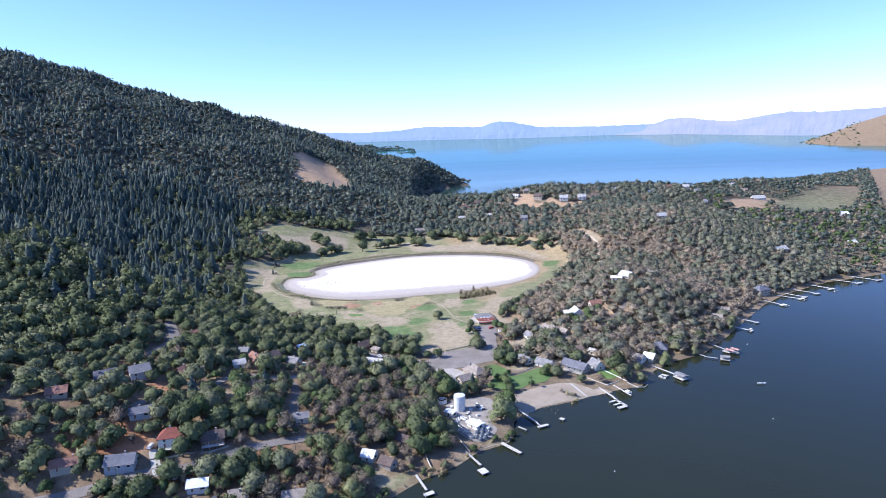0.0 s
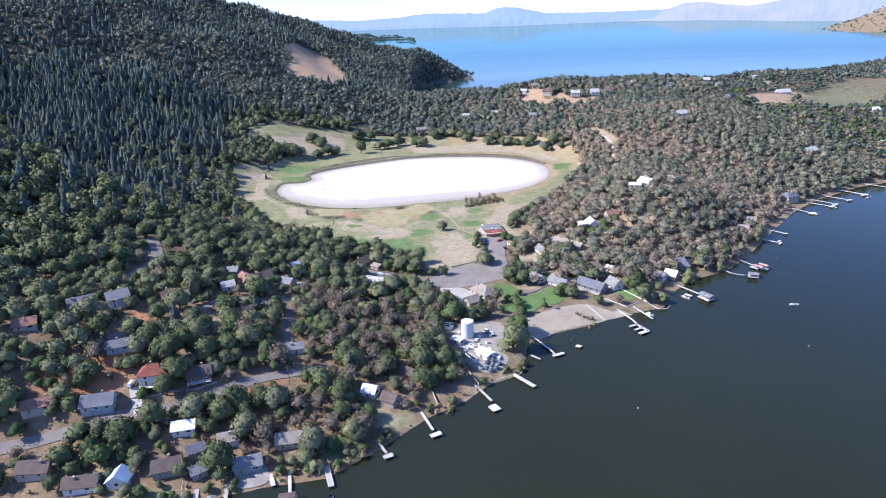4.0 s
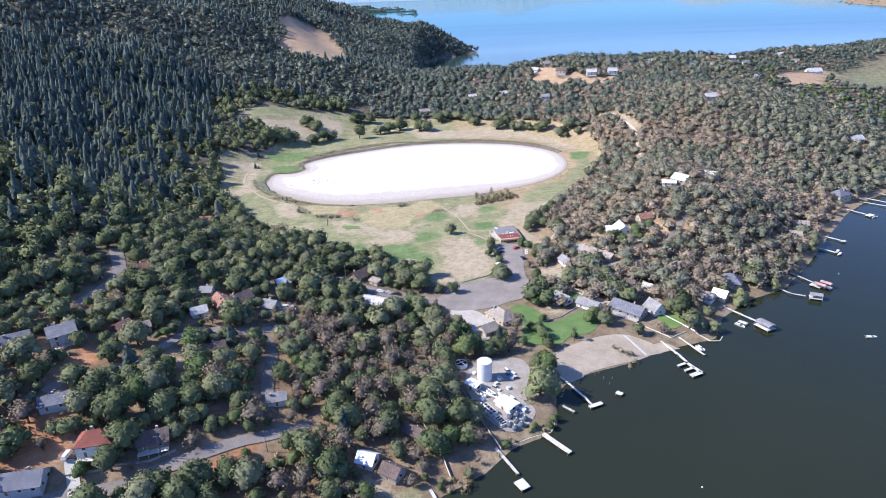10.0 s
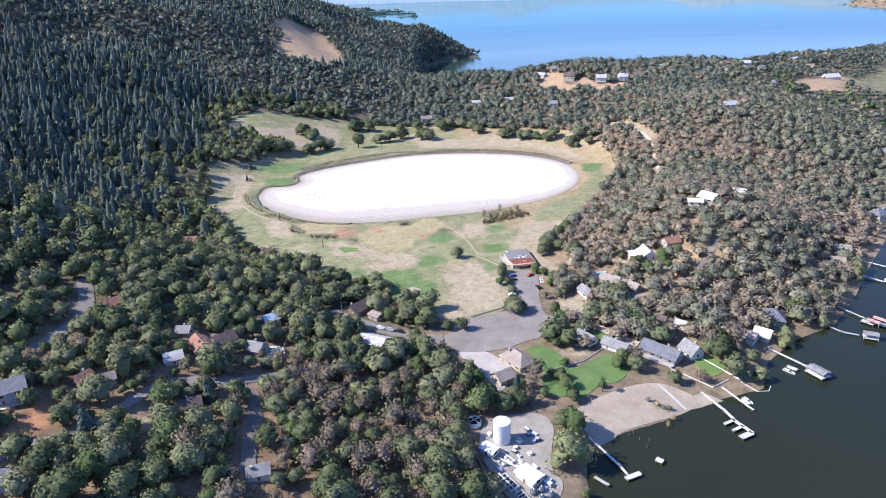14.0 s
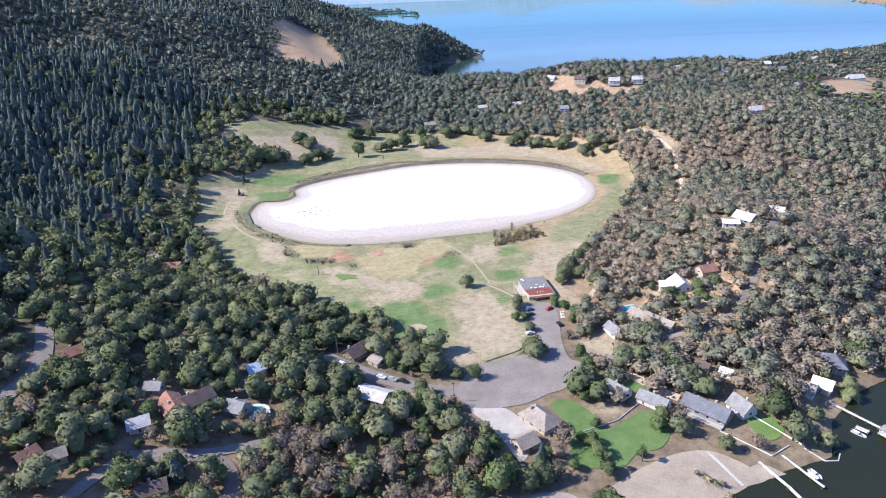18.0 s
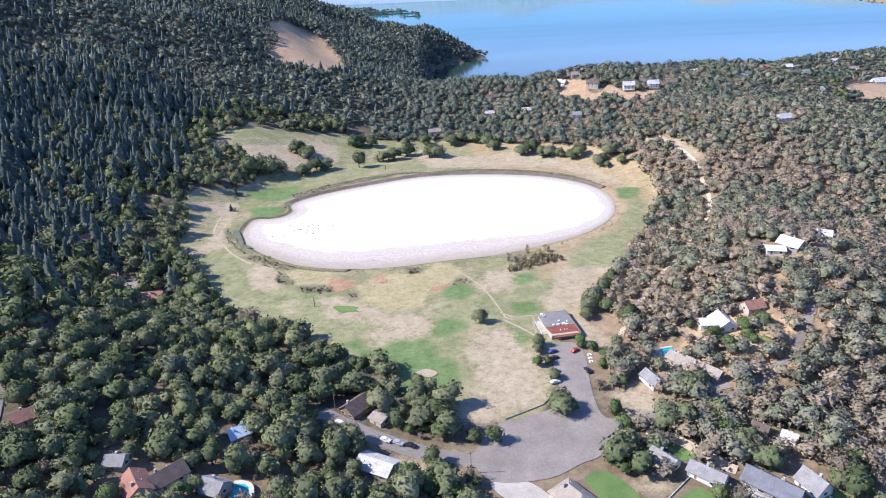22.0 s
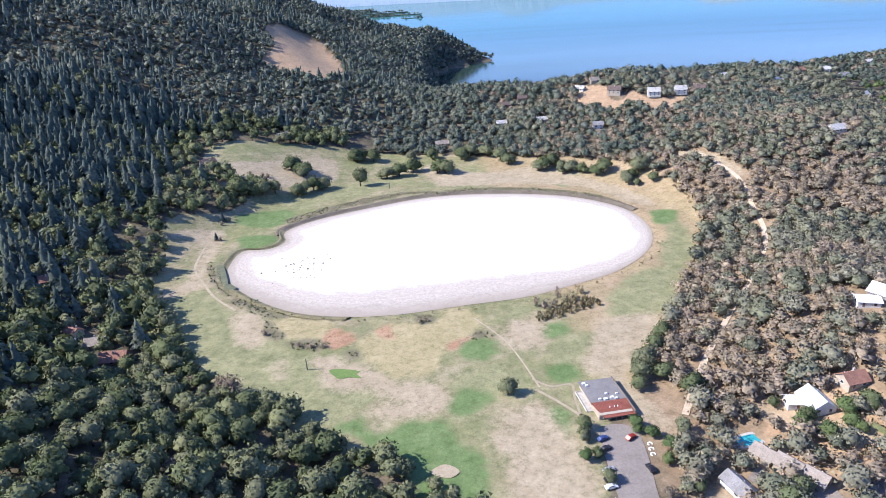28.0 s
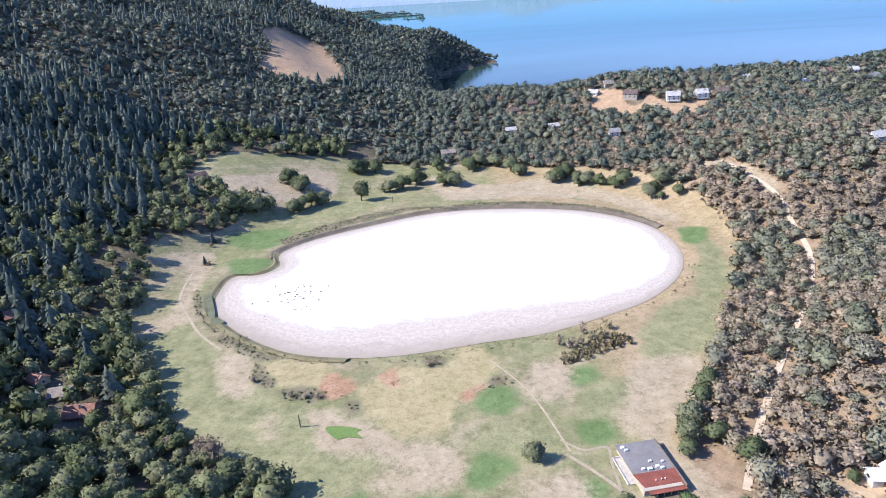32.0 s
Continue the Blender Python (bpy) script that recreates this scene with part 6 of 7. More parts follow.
def conifer(seed, bits=110, wide=0.24, rows=5, sides=7):
    """A fir of height 1: trunk, a ragged inner cone and a coat of drooping boughs that thins to a leader."""
    rng = np.random.default_rng(seed)
    shape = Shape()
    limb(shape, (0, 0, -0.03), (0, 0, 0.93), 0.014, 0.003, 3)
    f = np.repeat(np.arange(rows) / rows, sides)
    a = np.tile(np.arange(sides) * 2 * math.pi / sides, rows) + np.repeat(rng.uniform(0, 1, rows), sides)
    r = wide * 0.72 * (1 - f) ** 0.7 * rng.uniform(0.7, 1.2, rows * sides)
    v = np.stack([np.cos(a) * r, np.sin(a) * r, 0.1 + 0.8 * f + rng.uniform(-0.02, 0.02, rows * sides)], 1)
    k = (np.arange(rows - 1)[:, None] * sides + np.arange(sides)).ravel()
    j = (np.arange(rows - 1)[:, None] * sides + (np.arange(sides) + 1) % sides).ravel()
    top = (rows - 1) * sides + np.arange(sides)
    faces = np.concatenate([np.stack([k, j, j + sides], 1), np.stack([k, j + sides, k + sides], 1), np.stack([top, np.roll(top, -1), np.full(sides, rows * sides)], 1)])
    out = np.stack([np.cos(a), np.sin(a), np.full(len(a), 0.45)], 1)
    shape.add(np.concatenate([v, [(0, 0, 0.98)]]), faces, 0, unit(np.concatenate([out, [(0, 0, 1)]])))
    f = 1 - np.sqrt(rng.uniform(0, 1, bits))
    a = rng.uniform(0, 2 * math.pi, bits)
    r = (wide * (1 - f) ** 0.7 + 0.012) * rng.uniform(0.62, 1.15, bits)
    out = np.stack([np.cos(a), np.sin(a), np.zeros(bits)], 1)
    pos = out * r[:, None] * 0.75 + np.stack([0 * f, 0 * f, 0.1 + 0.86 * f], 1)
    side = np.stack([-np.sin(a), np.cos(a), np.zeros(bits)], 1) * (wide * (0.16 + 0.16 * (1 - f)))[:, None]
    tip = pos + out * (r * 0.42 + 0.01)[:, None] - np.array((0, 0, 1)) * (0.02 + 0.3 * r * rng.uniform(0.3, 1.2, bits))[:, None]
    back = pos - out * (r * 0.2)[:, None] + np.array((0, 0, 0.035))
    i = np.arange(bits) * 4
    shape.add(np.stack([back, pos + side, tip, pos - side], 1).reshape(-1, 3), np.concatenate([np.stack([i, i + 1, i + 2], 1), np.stack([i, i + 2, i + 3], 1)]), 0, np.repeat(unit(out + (0, 0, 0.55) + rng.normal(size=(bits, 3)) * 0.25), 4, axis=0))
    return shape.done()


def write_mesh(name, v, f, slot, mats, tint=None, normal=None):
    me = bpy.data.meshes.new(name)
    me.vertices.add(len(v))
    me.vertices.foreach_set("co", np.ascontiguousarray(v, np.float32).ravel())
    me.loops.add(f.size)
    me.loops.foreach_set("vertex_index", np.ascontiguousarray(f, np.int32).ravel())
    me.polygons.add(len(f))
    me.polygons.foreach_set("loop_start", np.arange(0, f.size, 3, dtype=np.int32))
    for m in mats:
        me.materials.append(m)
    me.polygons.foreach_set("material_index", np.ascontiguousarray(slot, np.int32))
    me.polygons.foreach_set("use_smooth", np.ones(len(f), bool))
    me.update()
    if normal is not None:
        me.normals_split_custom_set_from_vertices(np.ascontiguousarray(normal, np.float32))
    if tint is not None:
        me.attributes.new("tint", "FLOAT", "POINT").data.foreach_set("value", np.ascontiguousarray(tint, np.float32))
    return me


def stamp(name, shapes, places, mats, label, category, seed=5):
    """Many trees as one mesh. places: rows of x, y, z, width, height factor."""
    rng = np.random.default_rng(seed)
    vs, fs, ss, ts, ns, at = [], [], [], [], [], 0
    pick = rng.integers(0, len(shapes), len(places))
    turn = rng.uniform(0, 2 * math.pi, len(places))
    tint = np.clip(0.5 + 0.55 * PATCH(places[:, 0] * 1.6, places[:, 1] * 1.6) + rng.normal(size=len(places)) * 0.2, 0.02, 0.98)
    for k, (v, f, s, nv) in enumerate(shapes):
        w = np.where(pick == k)[0]
        if not len(w):
            continue
        p = places[w]
        c, n = np.cos(turn[w])[:, None], np.sin(turn[w])[:, None]
        x = (v[None, :, 0] * c - v[None, :, 1] * n) * p[:, 3:4] + p[:, 0:1]
        y = (v[None, :, 0] * n + v[None, :, 1] * c) * p[:, 3:4] + p[:, 1:2]
        z = v[None, :, 2] * p[:, 4:5] + p[:, 2:3]
        vs.append(np.stack([x, y, z], -1).reshape(-1, 3))
        ns.append(np.stack([nv[None, :, 0] * c - nv[None, :, 1] * n, nv[None, :, 0] * n + nv[None, :, 1] * c, np.tile(nv[None, :, 2], (len(w), 1))], -1).reshape(-1, 3))
        fs.append((f[None] + (np.arange(len(w)) * len(v))[:, None, None]).reshape(-1, 3) + at)
        ss.append(np.tile(s, len(w)))
        ts.append(np.repeat(tint[w], len(v)))
        at += len(v) * len(w)
    me = write_mesh(name, np.concatenate(vs), np.concatenate(fs), np.concatenate(ss), mats, np.concatenate(ts), np.concatenate(ns))
    return tagged(new(name, me), label, category, kind="stuff")




def scatter(x0, x1, y0, y1, step, seed, keep=None, density=1.0):
    """Places on the land on a shaken grid, seen from somewhere along the flight, outside the clearings."""
    rng = np.random.default_rng(seed)
    gx, gy = np.meshgrid(np.arange(x0, x1, step), np.arange(y0, y1, step))
    x = (gx + rng.uniform(-0.48, 0.48, gx.shape) * step).ravel()
    y = (gy + rng.uniform(-0.48, 0.48, gx.shape) * step).ravel()
    z = height(x, y)
    ok = (z > 1.2) & (np.abs(x) < 0.78 * (y + 60) + 25) & (rng.uniform(size=x.shape) < density)
    if keep is not None:
        ok &= keep(x, y, z)
    x, y, z = x[ok], y[ok], z[ok]
    ok = np.ones(x.shape, bool)
    for p in CLEAR:
        ok &= ~inside(p, x, y)
    for a, b, r in KEEP_OUT:
        ok &= np.hypot(x - a, y - b) > r
    return np.stack([x, y, z], 1)[ok]


def sized(p, lo, hi, tall=1.0, seed=1):
    rng = np.random.default_rng(seed)
    w = rng.uniform(0, 1, len(p)) ** 1.4 * (hi - lo) + lo
    return np.concatenate([p, w[:, None], (w * tall * rng.uniform(0.85, 1.2, len(p)))[:, None]], 1)


def flank_u(x, y):
    return (x + 150) * -0.958 + (y - 560) * 0.2865


OAKS_NEAR = [broad_tree(s, 16, 430, 2, bit=0.088) for s in range(8)]
OAKS_VILLAGE = [broad_tree(30 + s, 14, 220, 2, bit=0.112, sides=4) for s in range(8)]
OAKS_MID = [broad_tree(20 + s, 10, 104, 1, bit=0.16, sides=3, inner=0.82) for s in range(8)]
OAKS_FAR = [broad_tree(40 + s, 7, 34, 0, bit=0.26, trunk=False) for s in range(6)]
OAKS_SLOPE = [broad_tree(200 + s, 12, 230, 1, bit=0.115, sides=3, inner=0.76) for s in range(6)]
DRY_NEAR = [broad_tree(60 + s, 13, 420, 1, bit=0.078, sparse=True, inner=0.6) for s in range(6)]
DRY_MID = [broad_tree(80 + s, 9, 112, 1, bit=0.135, sides=3, sparse=True, inner=0.66) for s in range(6)]
SCRUB = [broad_tree(180 + s, 4, 18, None, bit=0.4, flat=0.7, stem=0.05, trunk=False, sparse=True, inner=0.6) for s in range(5)]
FIR_MID = [conifer(100 + s, 58, 0.26 + 0.018 * s) for s in range(6)]
FIR_FAR = [conifer(120 + s, 24, 0.30 + 0.015 * s, 3, 5) for s in range(6)]
PATCH = lambda x, y: np.array([noise.noise((a * 0.012, b * 0.012, 3.0)) for a, b in zip(x, y)])


ROADS = CLEAR[1:]
KEEP_OUT += [(50.7, 319, 12), (54, 352, 9), (66, 378, 13), (44, 340, 8), (149.7, 361, 6), (180, 392, 6)]


def plant_woods():
    rng = np.random.default_rng(3)
    # the flank: conifers low down, mingled with oaks higher up and towards the nose
    far = scatter(-1250, 300, 1000, 2000, 9.6, 11, lambda x, y, z: (flank_u(x, y) > 6) | ((x > 40) & (y > 1500)))
    mid = scatter(-800, -60, 540, 1000, 7.4, 12, lambda x, y, z: (flank_u(x, y) > 4) & (y > 620 + 0.25 * (x + 250)))
    for p, fir, oak, leaf, lo, small, tall in ((far, FIR_FAR, OAKS_FAR, M_HAZY_OAK, 0.14, 11, 18), (mid, FIR_MID, OAKS_MID, M_OAK, 0.66, 13, 25)):
        rim = smooth(edge_distance(GOLF, p[:, 0], p[:, 1]), 15, 70)
        keep = rng.uniform(size=len(p)) < 0.62 + 0.38 * rim
        p, rim = p[keep], rim[keep]
        is_fir = rng.uniform(size=len(p)) < rim * (lo + 0.6 * PATCH(p[:, 0], p[:, 1]) + 0.2 * smooth(flank_u(p[:, 0], p[:, 1]), 100, 500))
        stamp("conifer_woods", fir, sized(p[is_fir], small, tall, 1.0, 4), [M_HAZY_FIR, M_BARK], "dense dark conifers on the mountain flank", "woods", 6)
        stamp("flank_oak_woods", oak, sized(p[~is_fir], 4.6, 9.0, 1.0, 5), [leaf, M_BARK], "dark evergreen oaks mingled with conifers on the mountain", "woods", 7)
    low = scatter(-700, -60, 222, 700, 8.2, 17, lambda x, y, z: (flank_u(x, y) > 4) & (y <= 620 + 0.25 * (x + 250)) | ((flank_u(x, y) <= 4) & (x < -330)))
    is_fir = rng.uniform(size=len(low)) < 0.22 * smooth(low[:, 1], 420, 560)
    stamp("foothill_oak_woods", OAKS_MID, sized(low[~is_fir], 4.2, 9.4, 1.05, 18), [M_OAK, M_BARK], "dense green oaks at the foot of the mountain", "woods", 18)
    stamp("foothill_conifers", FIR_MID, sized(low[is_fir], 13, 22, 1.0, 28), [M_HAZY_FIR, M_BARK], "dark conifers standing among the foothill oaks", "woods", 28)
    # behind the basin and over the ridge
    back = scatter(-260, 420, 830, 1330, 8.6, 13, lambda x, y, z: (flank_u(x, y) < 6))
    brown = rng.uniform(size=len(back)) < 0.35 * smooth(back[:, 0], 60, 200)
    stamp("back_oak_woods", OAKS_MID, sized(back[~brown], 4.2, 8.4, 0.95, 8), [M_HAZY_OAK, M_BARK], "oak woods between the basin and the ridge", "woods", 8)
    stamp("ridge_dry_woods", DRY_MID, sized(back[brown], 4.0, 6.4, 0.85, 22), [M_DRY, M_BARK], "grey-brown dry oaks on the ridge", "woods", 22)
    # the dry slope and the far peninsula
    dry = scatter(60, 480, 395, 1010, 6.0, 14, lambda x, y, z: (x > 80) & (y < 1000) & (flank_u(x, y) < 0) & ((x > 100) | (y < 470)))
    is_dry = rng.uniform(size=len(dry)) < 0.66 + 0.8 * PATCH(dry[:, 0], dry[:, 1]) - 0.2 * (dry[:, 1] > 930) - 0.5 * smooth(dry[:, 0], 300, 420)
    stamp("dry_oak_woods", DRY_MID, sized(dry[is_dry], 4.0, 7.4, 0.75, 9), [M_DRY, M_BARK], "grey-brown drought-stricken oaks on a dry slope", "woods", 9)
    green = sized(dry[~is_dry], 4.0, 7.6, 0.85, 10)
    near = (green[:, 1] < 640) & (green[:, 0] < 260)
    stamp("slope_oak_woods", OAKS_MID, green[~near], [M_SAGE, M_BARK], "green oaks among the drought-stricken ones", "woods", 10)
    stamp("lower_slope_oak_woods", OAKS_SLOPE, green[near], [M_SAGE, M_BARK], "dusty green oaks on the lower dry slope", "woods", 30)
    low = scatter(85, 430, 400, 1000, 5.2, 24, lambda x, y, z: (flank_u(x, y) < 0) & ((x > 100) | (y < 470)))
    stamp("dry_slope_scrub", SCRUB, sized(low, 1.1, 2.6, 0.8, 25), [M_DRY, M_BARK], "low grey-brown scrub under the dry oaks", "brush", 26)
    east = scatter(420, 1700, 560, 2000, 11.5, 15, lambda x, y, z: ((x >= 480) | (y > 1010)))
    brown = rng.uniform(size=len(east)) < 0.2
    bright = ~brown & (east[:, 0] > 430) & (east[:, 0] < 900) & (east[:, 1] < 1000) & (rng.uniform(size=len(east)) < 0.45)
    stamp("shore_green_woods", OAKS_FAR, sized(east[bright], 3.6, 6.5, 0.95, 27), [M_GREEN, M_BARK], "pale green trees on the far shore", "woods", 29)
    stamp("peninsula_oak_woods", OAKS_FAR, sized(east[~brown & ~bright], 4.4, 7.5, 0.95, 11), [M_HAZY_OAK, M_BARK], "scattered oaks on the far peninsula", "woods", 11)
    stamp("peninsula_dry_woods", OAKS_FAR, sized(east[brown], 4.0, 6.5, 0.9, 23), [M_DRY, M_BARK], "dry brown oaks on the far peninsula", "woods", 23)
    headland = scatter(2200, 3500, 2700, 3600, 40, 19)
    if len(headland):
        stamp("headland_oak_woods", OAKS_FAR, sized(headland, 6, 11, 0.6, 20), [M_OAK, M_BARK], "sparse dark oaks dotting a dry headland", "woods", 20)
    # the village slope: the nearest trees stand as single things
    near = scatter(-330, 260, 222, 620, 7.5, 16, lambda x, y, z: (flank_u(x, y) < 4) & (y < 560 - 0.6 * x) & ((x < 8) | (y < 428)) & ((x < 118) | ((y < 432) & (y < 330 + 0.42 * x))) & (z > 1.7))
    p = sized(near, 3.4, 7.6, 1.0, 12)
    ok = np.ones(len(p), bool)
    for a, b, r in KEEP_OUT:
        ok &= np.hypot(p[:, 0] - a, (p[:, 1] - b + 2.5) * 0.85) > r * 0.75 + 0.35 * p[:, 3]
    for c in ROADS:
        for k in range(7):
            reach = 0.35 * p[:, 3] * (k < 6)
            ok &= ~inside(c, p[:, 0] + reach * math.cos(k * 1.047), p[:, 1] + reach * math.sin(k * 1.047) )
    near, p = near[ok], p[ok]
    grey = rng.uniform(size=len(near)) < 0.02 + 0.42 * ((near[:, 0] > -75) & (near[:, 1] < 390))
    close = (np.abs(near[:, 0] + 30) < 100) & (near[:, 1] < 352)
    stamp("village_oak_woods", OAKS_VILLAGE, p[~close & ~grey], [M_OAK, M_BARK], "dense oaks on the village slope", "woods", 12)
    stamp("village_dry_woods", DRY_NEAR, p[~close & grey], [M_BROWN, M_BARK], "dry grey-brown oaks on the village slope", "woods", 21)
    for k, row in enumerate(p[close & ~grey]):
        single_tree(row, "garden_tree" if k % 9 == 3 else "oak_tree")
    for row in p[close & grey]:
        single_tree(row, "dry_oak_tree")


MODELS = {}


def single_tree(row, name):
    """A tree of its own: trunk and crown under one base. row: x, y, z, crown radius, height factor."""
    x, y, z, w, h = row
    if name not in MODELS:
        kinds = {"oak_tree": (OAKS_NEAR, M_OAK, "round dark green oak tree"), "dry_oak_tree": (DRY_NEAR, M_BROWN, "dry grey-brown oak with thin foliage"),
                 "willow_tree": (WILLOWS, M_WILLOW, "pale yellow-green willow by the water"), "garden_tree": (OAKS_NEAR, M_GREEN, "bright green garden tree"),
                 "fir_tree": (FIR_NEAR, M_HAZY_FIR, "slim dark conifer"), "bare_shrub": (SHRUBS, M_DRY, "thin bare grey-brown shrub"), "yellow_shrub": (SHRUBS, M_STRAW, "straw-yellow bushy shrub")}
        shapes, leaf, label = kinds[name]
        MODELS[name] = []
        for v, f, s, nv in shapes:
            made = []
            for part_name, slot, mat in (("crown", 0, leaf), ("trunk", 1, M_BARK)):
                ff = f[s == slot]
                used, idx = np.unique(ff, return_inverse=True)
                made.append((part_name, write_mesh(part_name, v[used], idx.reshape(-1, 3), np.zeros(len(ff)), [mat], None, nv[used])))
            MODELS[name].append((made, label))
    rng = random.Random(int(x * 31 + y * 17))
    made, label = rng.choice(MODELS[name])
    ob = new(name)
    ob.matrix_world = Matrix.LocRotScale((x, y, z), Euler((0, 0, rng.uniform(0, 6.28))), (w, w, h))
    for part_name, me in made:
        c = new(part_name, me)
        c.parent = ob
    where = "on the golf course" if y > 480 else "among the shore houses" if y < 300 else "on the village slope"
    tagged(ob, label + " " + where, "tree", name.replace("_", " ") + "s")
    return ob


WILLOWS = [broad_tree(140 + s, 13, 800, 2, bit=0.065, flat=1.0, stem=0.15) for s in range(3)]
FIR_NEAR = [conifer(150 + s, 260, 0.22, 7, 9) for s in range(3)]
SHRUBS = [broad_tree(160 + s, 6, 170, 1, bit=0.11, flat=0.8, stem=0.1, sparse=True, inner=0.45) for s in range(3)]
plant_woods()


def lone(name, *places):
    for x, y, w, *h in places:
        single_tree((x, y, ground_z(x, y), w, w * (h[0] if h else 1.0)), name)


def clump(name, *places):
    """Low spreading trees with a smaller one leaning on them."""
    rng = random.Random(9)
    for x, y, w, *h in places:
        w = w * (1.7 if y > 780 else 1.0)
        lone(name, (x, y, w, (h[0] if h else 0.85)))
        if y > 780 and rng.random() < 0.7:
            lone(name, (x + rng.uniform(-8, 8), y + rng.uniform(-5, 5), w * rng.uniform(0.5, 0.8), 0.8))


# single trees on the golf course
clump("oak_tree", (30.9, 514, 4.6, 1.1), (-98, 875, 6), (-111, 885, 6.5), (-104, 878, 5), (-148, 821, 7), (-140, 824, 6), (-130, 826, 7), (-120, 832, 5.5), (-135, 832, 6),
     (-101, 832, 5), (-95, 838, 5), (-88, 845, 5.5), (-80, 850, 5), (-46, 853, 5, 1.4), (-53, 930, 6), (-35, 931, 6), (-47, 936, 5), (-9, 876, 6), (5, 888, 6), (-21, 871, 5))
clump("oak_tree", (30, 880, 6), (36, 872, 6), (26, 924, 5), (4, 932, 4), (55, 912, 6), (66, 920, 6), (82, 908, 6), (93, 895, 6), (98, 878, 5), (126, 852, 6), (134, 854, 6),
     (140, 838, 5), (148, 834, 5), (156, 828, 4), (182, 786, 4.6), (188, 776, 4.6), (200, 773, 6), (196, 795, 6), (172, 815, 6))
lone("oak_tree", (53.6, 437, 5.6), (56, 486, 3.6, 1.2), (54, 480, 3.2), (89, 516, 6), (95, 524, 6.5), (99, 512, 5.5), (104, 535, 6), (86, 508, 4.5), (106, 500, 6), (112, 545, 6))
lone("garden_tree", (74.5, 430, 3.8, 1.2), (76, 484, 3.4), (80, 478, 3.2), (52, 470, 3.4), (84, 470, 3.8), (62, 365, 4), (58, 372, 3.2), (90, 376, 4.2), (94, 382, 3.6),
     (72, 402, 4), (66, 398, 3.4), (24, 372, 4.6), (20, 364, 4.2), (28, 362, 4), (132, 468, 4.5), (138, 462, 4.2), (150, 470, 4.5), (-10, 402, 5), (-4, 396, 5.5), (4, 392, 5))
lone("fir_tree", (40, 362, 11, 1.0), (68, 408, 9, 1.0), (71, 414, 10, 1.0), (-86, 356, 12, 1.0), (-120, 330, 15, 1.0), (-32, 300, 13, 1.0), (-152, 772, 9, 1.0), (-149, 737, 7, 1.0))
lone("willow_tree", (177, 386.5, 4.6), (206, 402, 4), (258, 448, 6), (264, 455, 5), (-30, 256, 5.6, 1.3), (-27, 262, 4.6), (-48, 244, 5), (-44, 240, 3.6))
lone("yellow_shrub", (97, 349, 2.8), (99, 347.5, 2.2), (12, 272, 3.2), (6, 271, 2.6), (-26, 246, 3.2), (-31, 243, 2.8), (-36, 239, 2.6), (76, 592, 4.4), (82, 596, 4.6), (88, 600, 4.4), (196, 402, 2.6), (210, 402, 3))
lone("bare_shrub", (94, 352, 2.4), (101.5, 346.5, 2.4), (64, 586, 4.2, 1.3), (70, 588, 4.2, 1.2), (60, 590, 3.6, 1.6), (74, 598, 3.2, 1.8), (-4, 583, 2.6), (-1, 584, 2.2), (-135, 861, 4), (-130, 860, 4), (-146, 857, 3.6),
     (-149, 772, 3), (-152, 765, 3), (-146, 736, 3), (-86, 585, 3), (-60, 568, 3.4, 0.6), (-54, 567, 3.2, 0.6), (-66, 570, 3, 0.6))

# by the lot, the lawn and the beach
lone("oak_tree", (54.4, 481.7, 3.2), (56.4, 469.7, 3.0), (56.5, 458.2, 3.2), (53.8, 433.1, 5.5), (57.3, 434.6, 4.0), (22.5, 420.5, 4.5), (84.7, 449.1, 3.5), (91.4, 477.5, 4.6), (108.8, 436.7, 6.0), (114.8, 441.3, 5.0), (97.3, 372.8, 5.0), (112.4, 401.7, 5.5), (141.4, 385.4, 6.5), (147.3, 388.0, 5.0), (136.1, 382.5, 5.0), (136.9, 472.2, 3.6), (129.6, 482.2, 3.0), (158.0, 469.7, 5.0))
lone("garden_tree", (74.9, 421.2, 4.0), (108.8, 416.0, 4.5), (111.8, 411.6, 4.5), (147.7, 464.5, 3.8), (148.8, 460.2, 3.2), (61.2, 370.7, 3.6), (77.8, 362.5, 2.2), (43.0, 366.0, 3.2), (51.0, 358.3, 3.0), (69.6, 402.1, 3.4), (80.0, 463.0, 3.0), (75.4, 480.9, 2.4), (66.1, 380.4, 2.6))
lone("dry_oak_tree", (72.3, 430.1, 3.0), (73.5, 447.0, 3.5), (92.6, 469.8, 4.2), (108.1, 422.2, 4.5), (134.2, 449.2, 3.0))
lone("willow_tree", (50.5, 320, 9.4, 1.1), (149.7, 361.3, 4.4), (180.8, 392.5, 4.4))
lone("yellow_shrub", (100.4, 341.2, 2.6), (97.1, 338.0, 2.0))


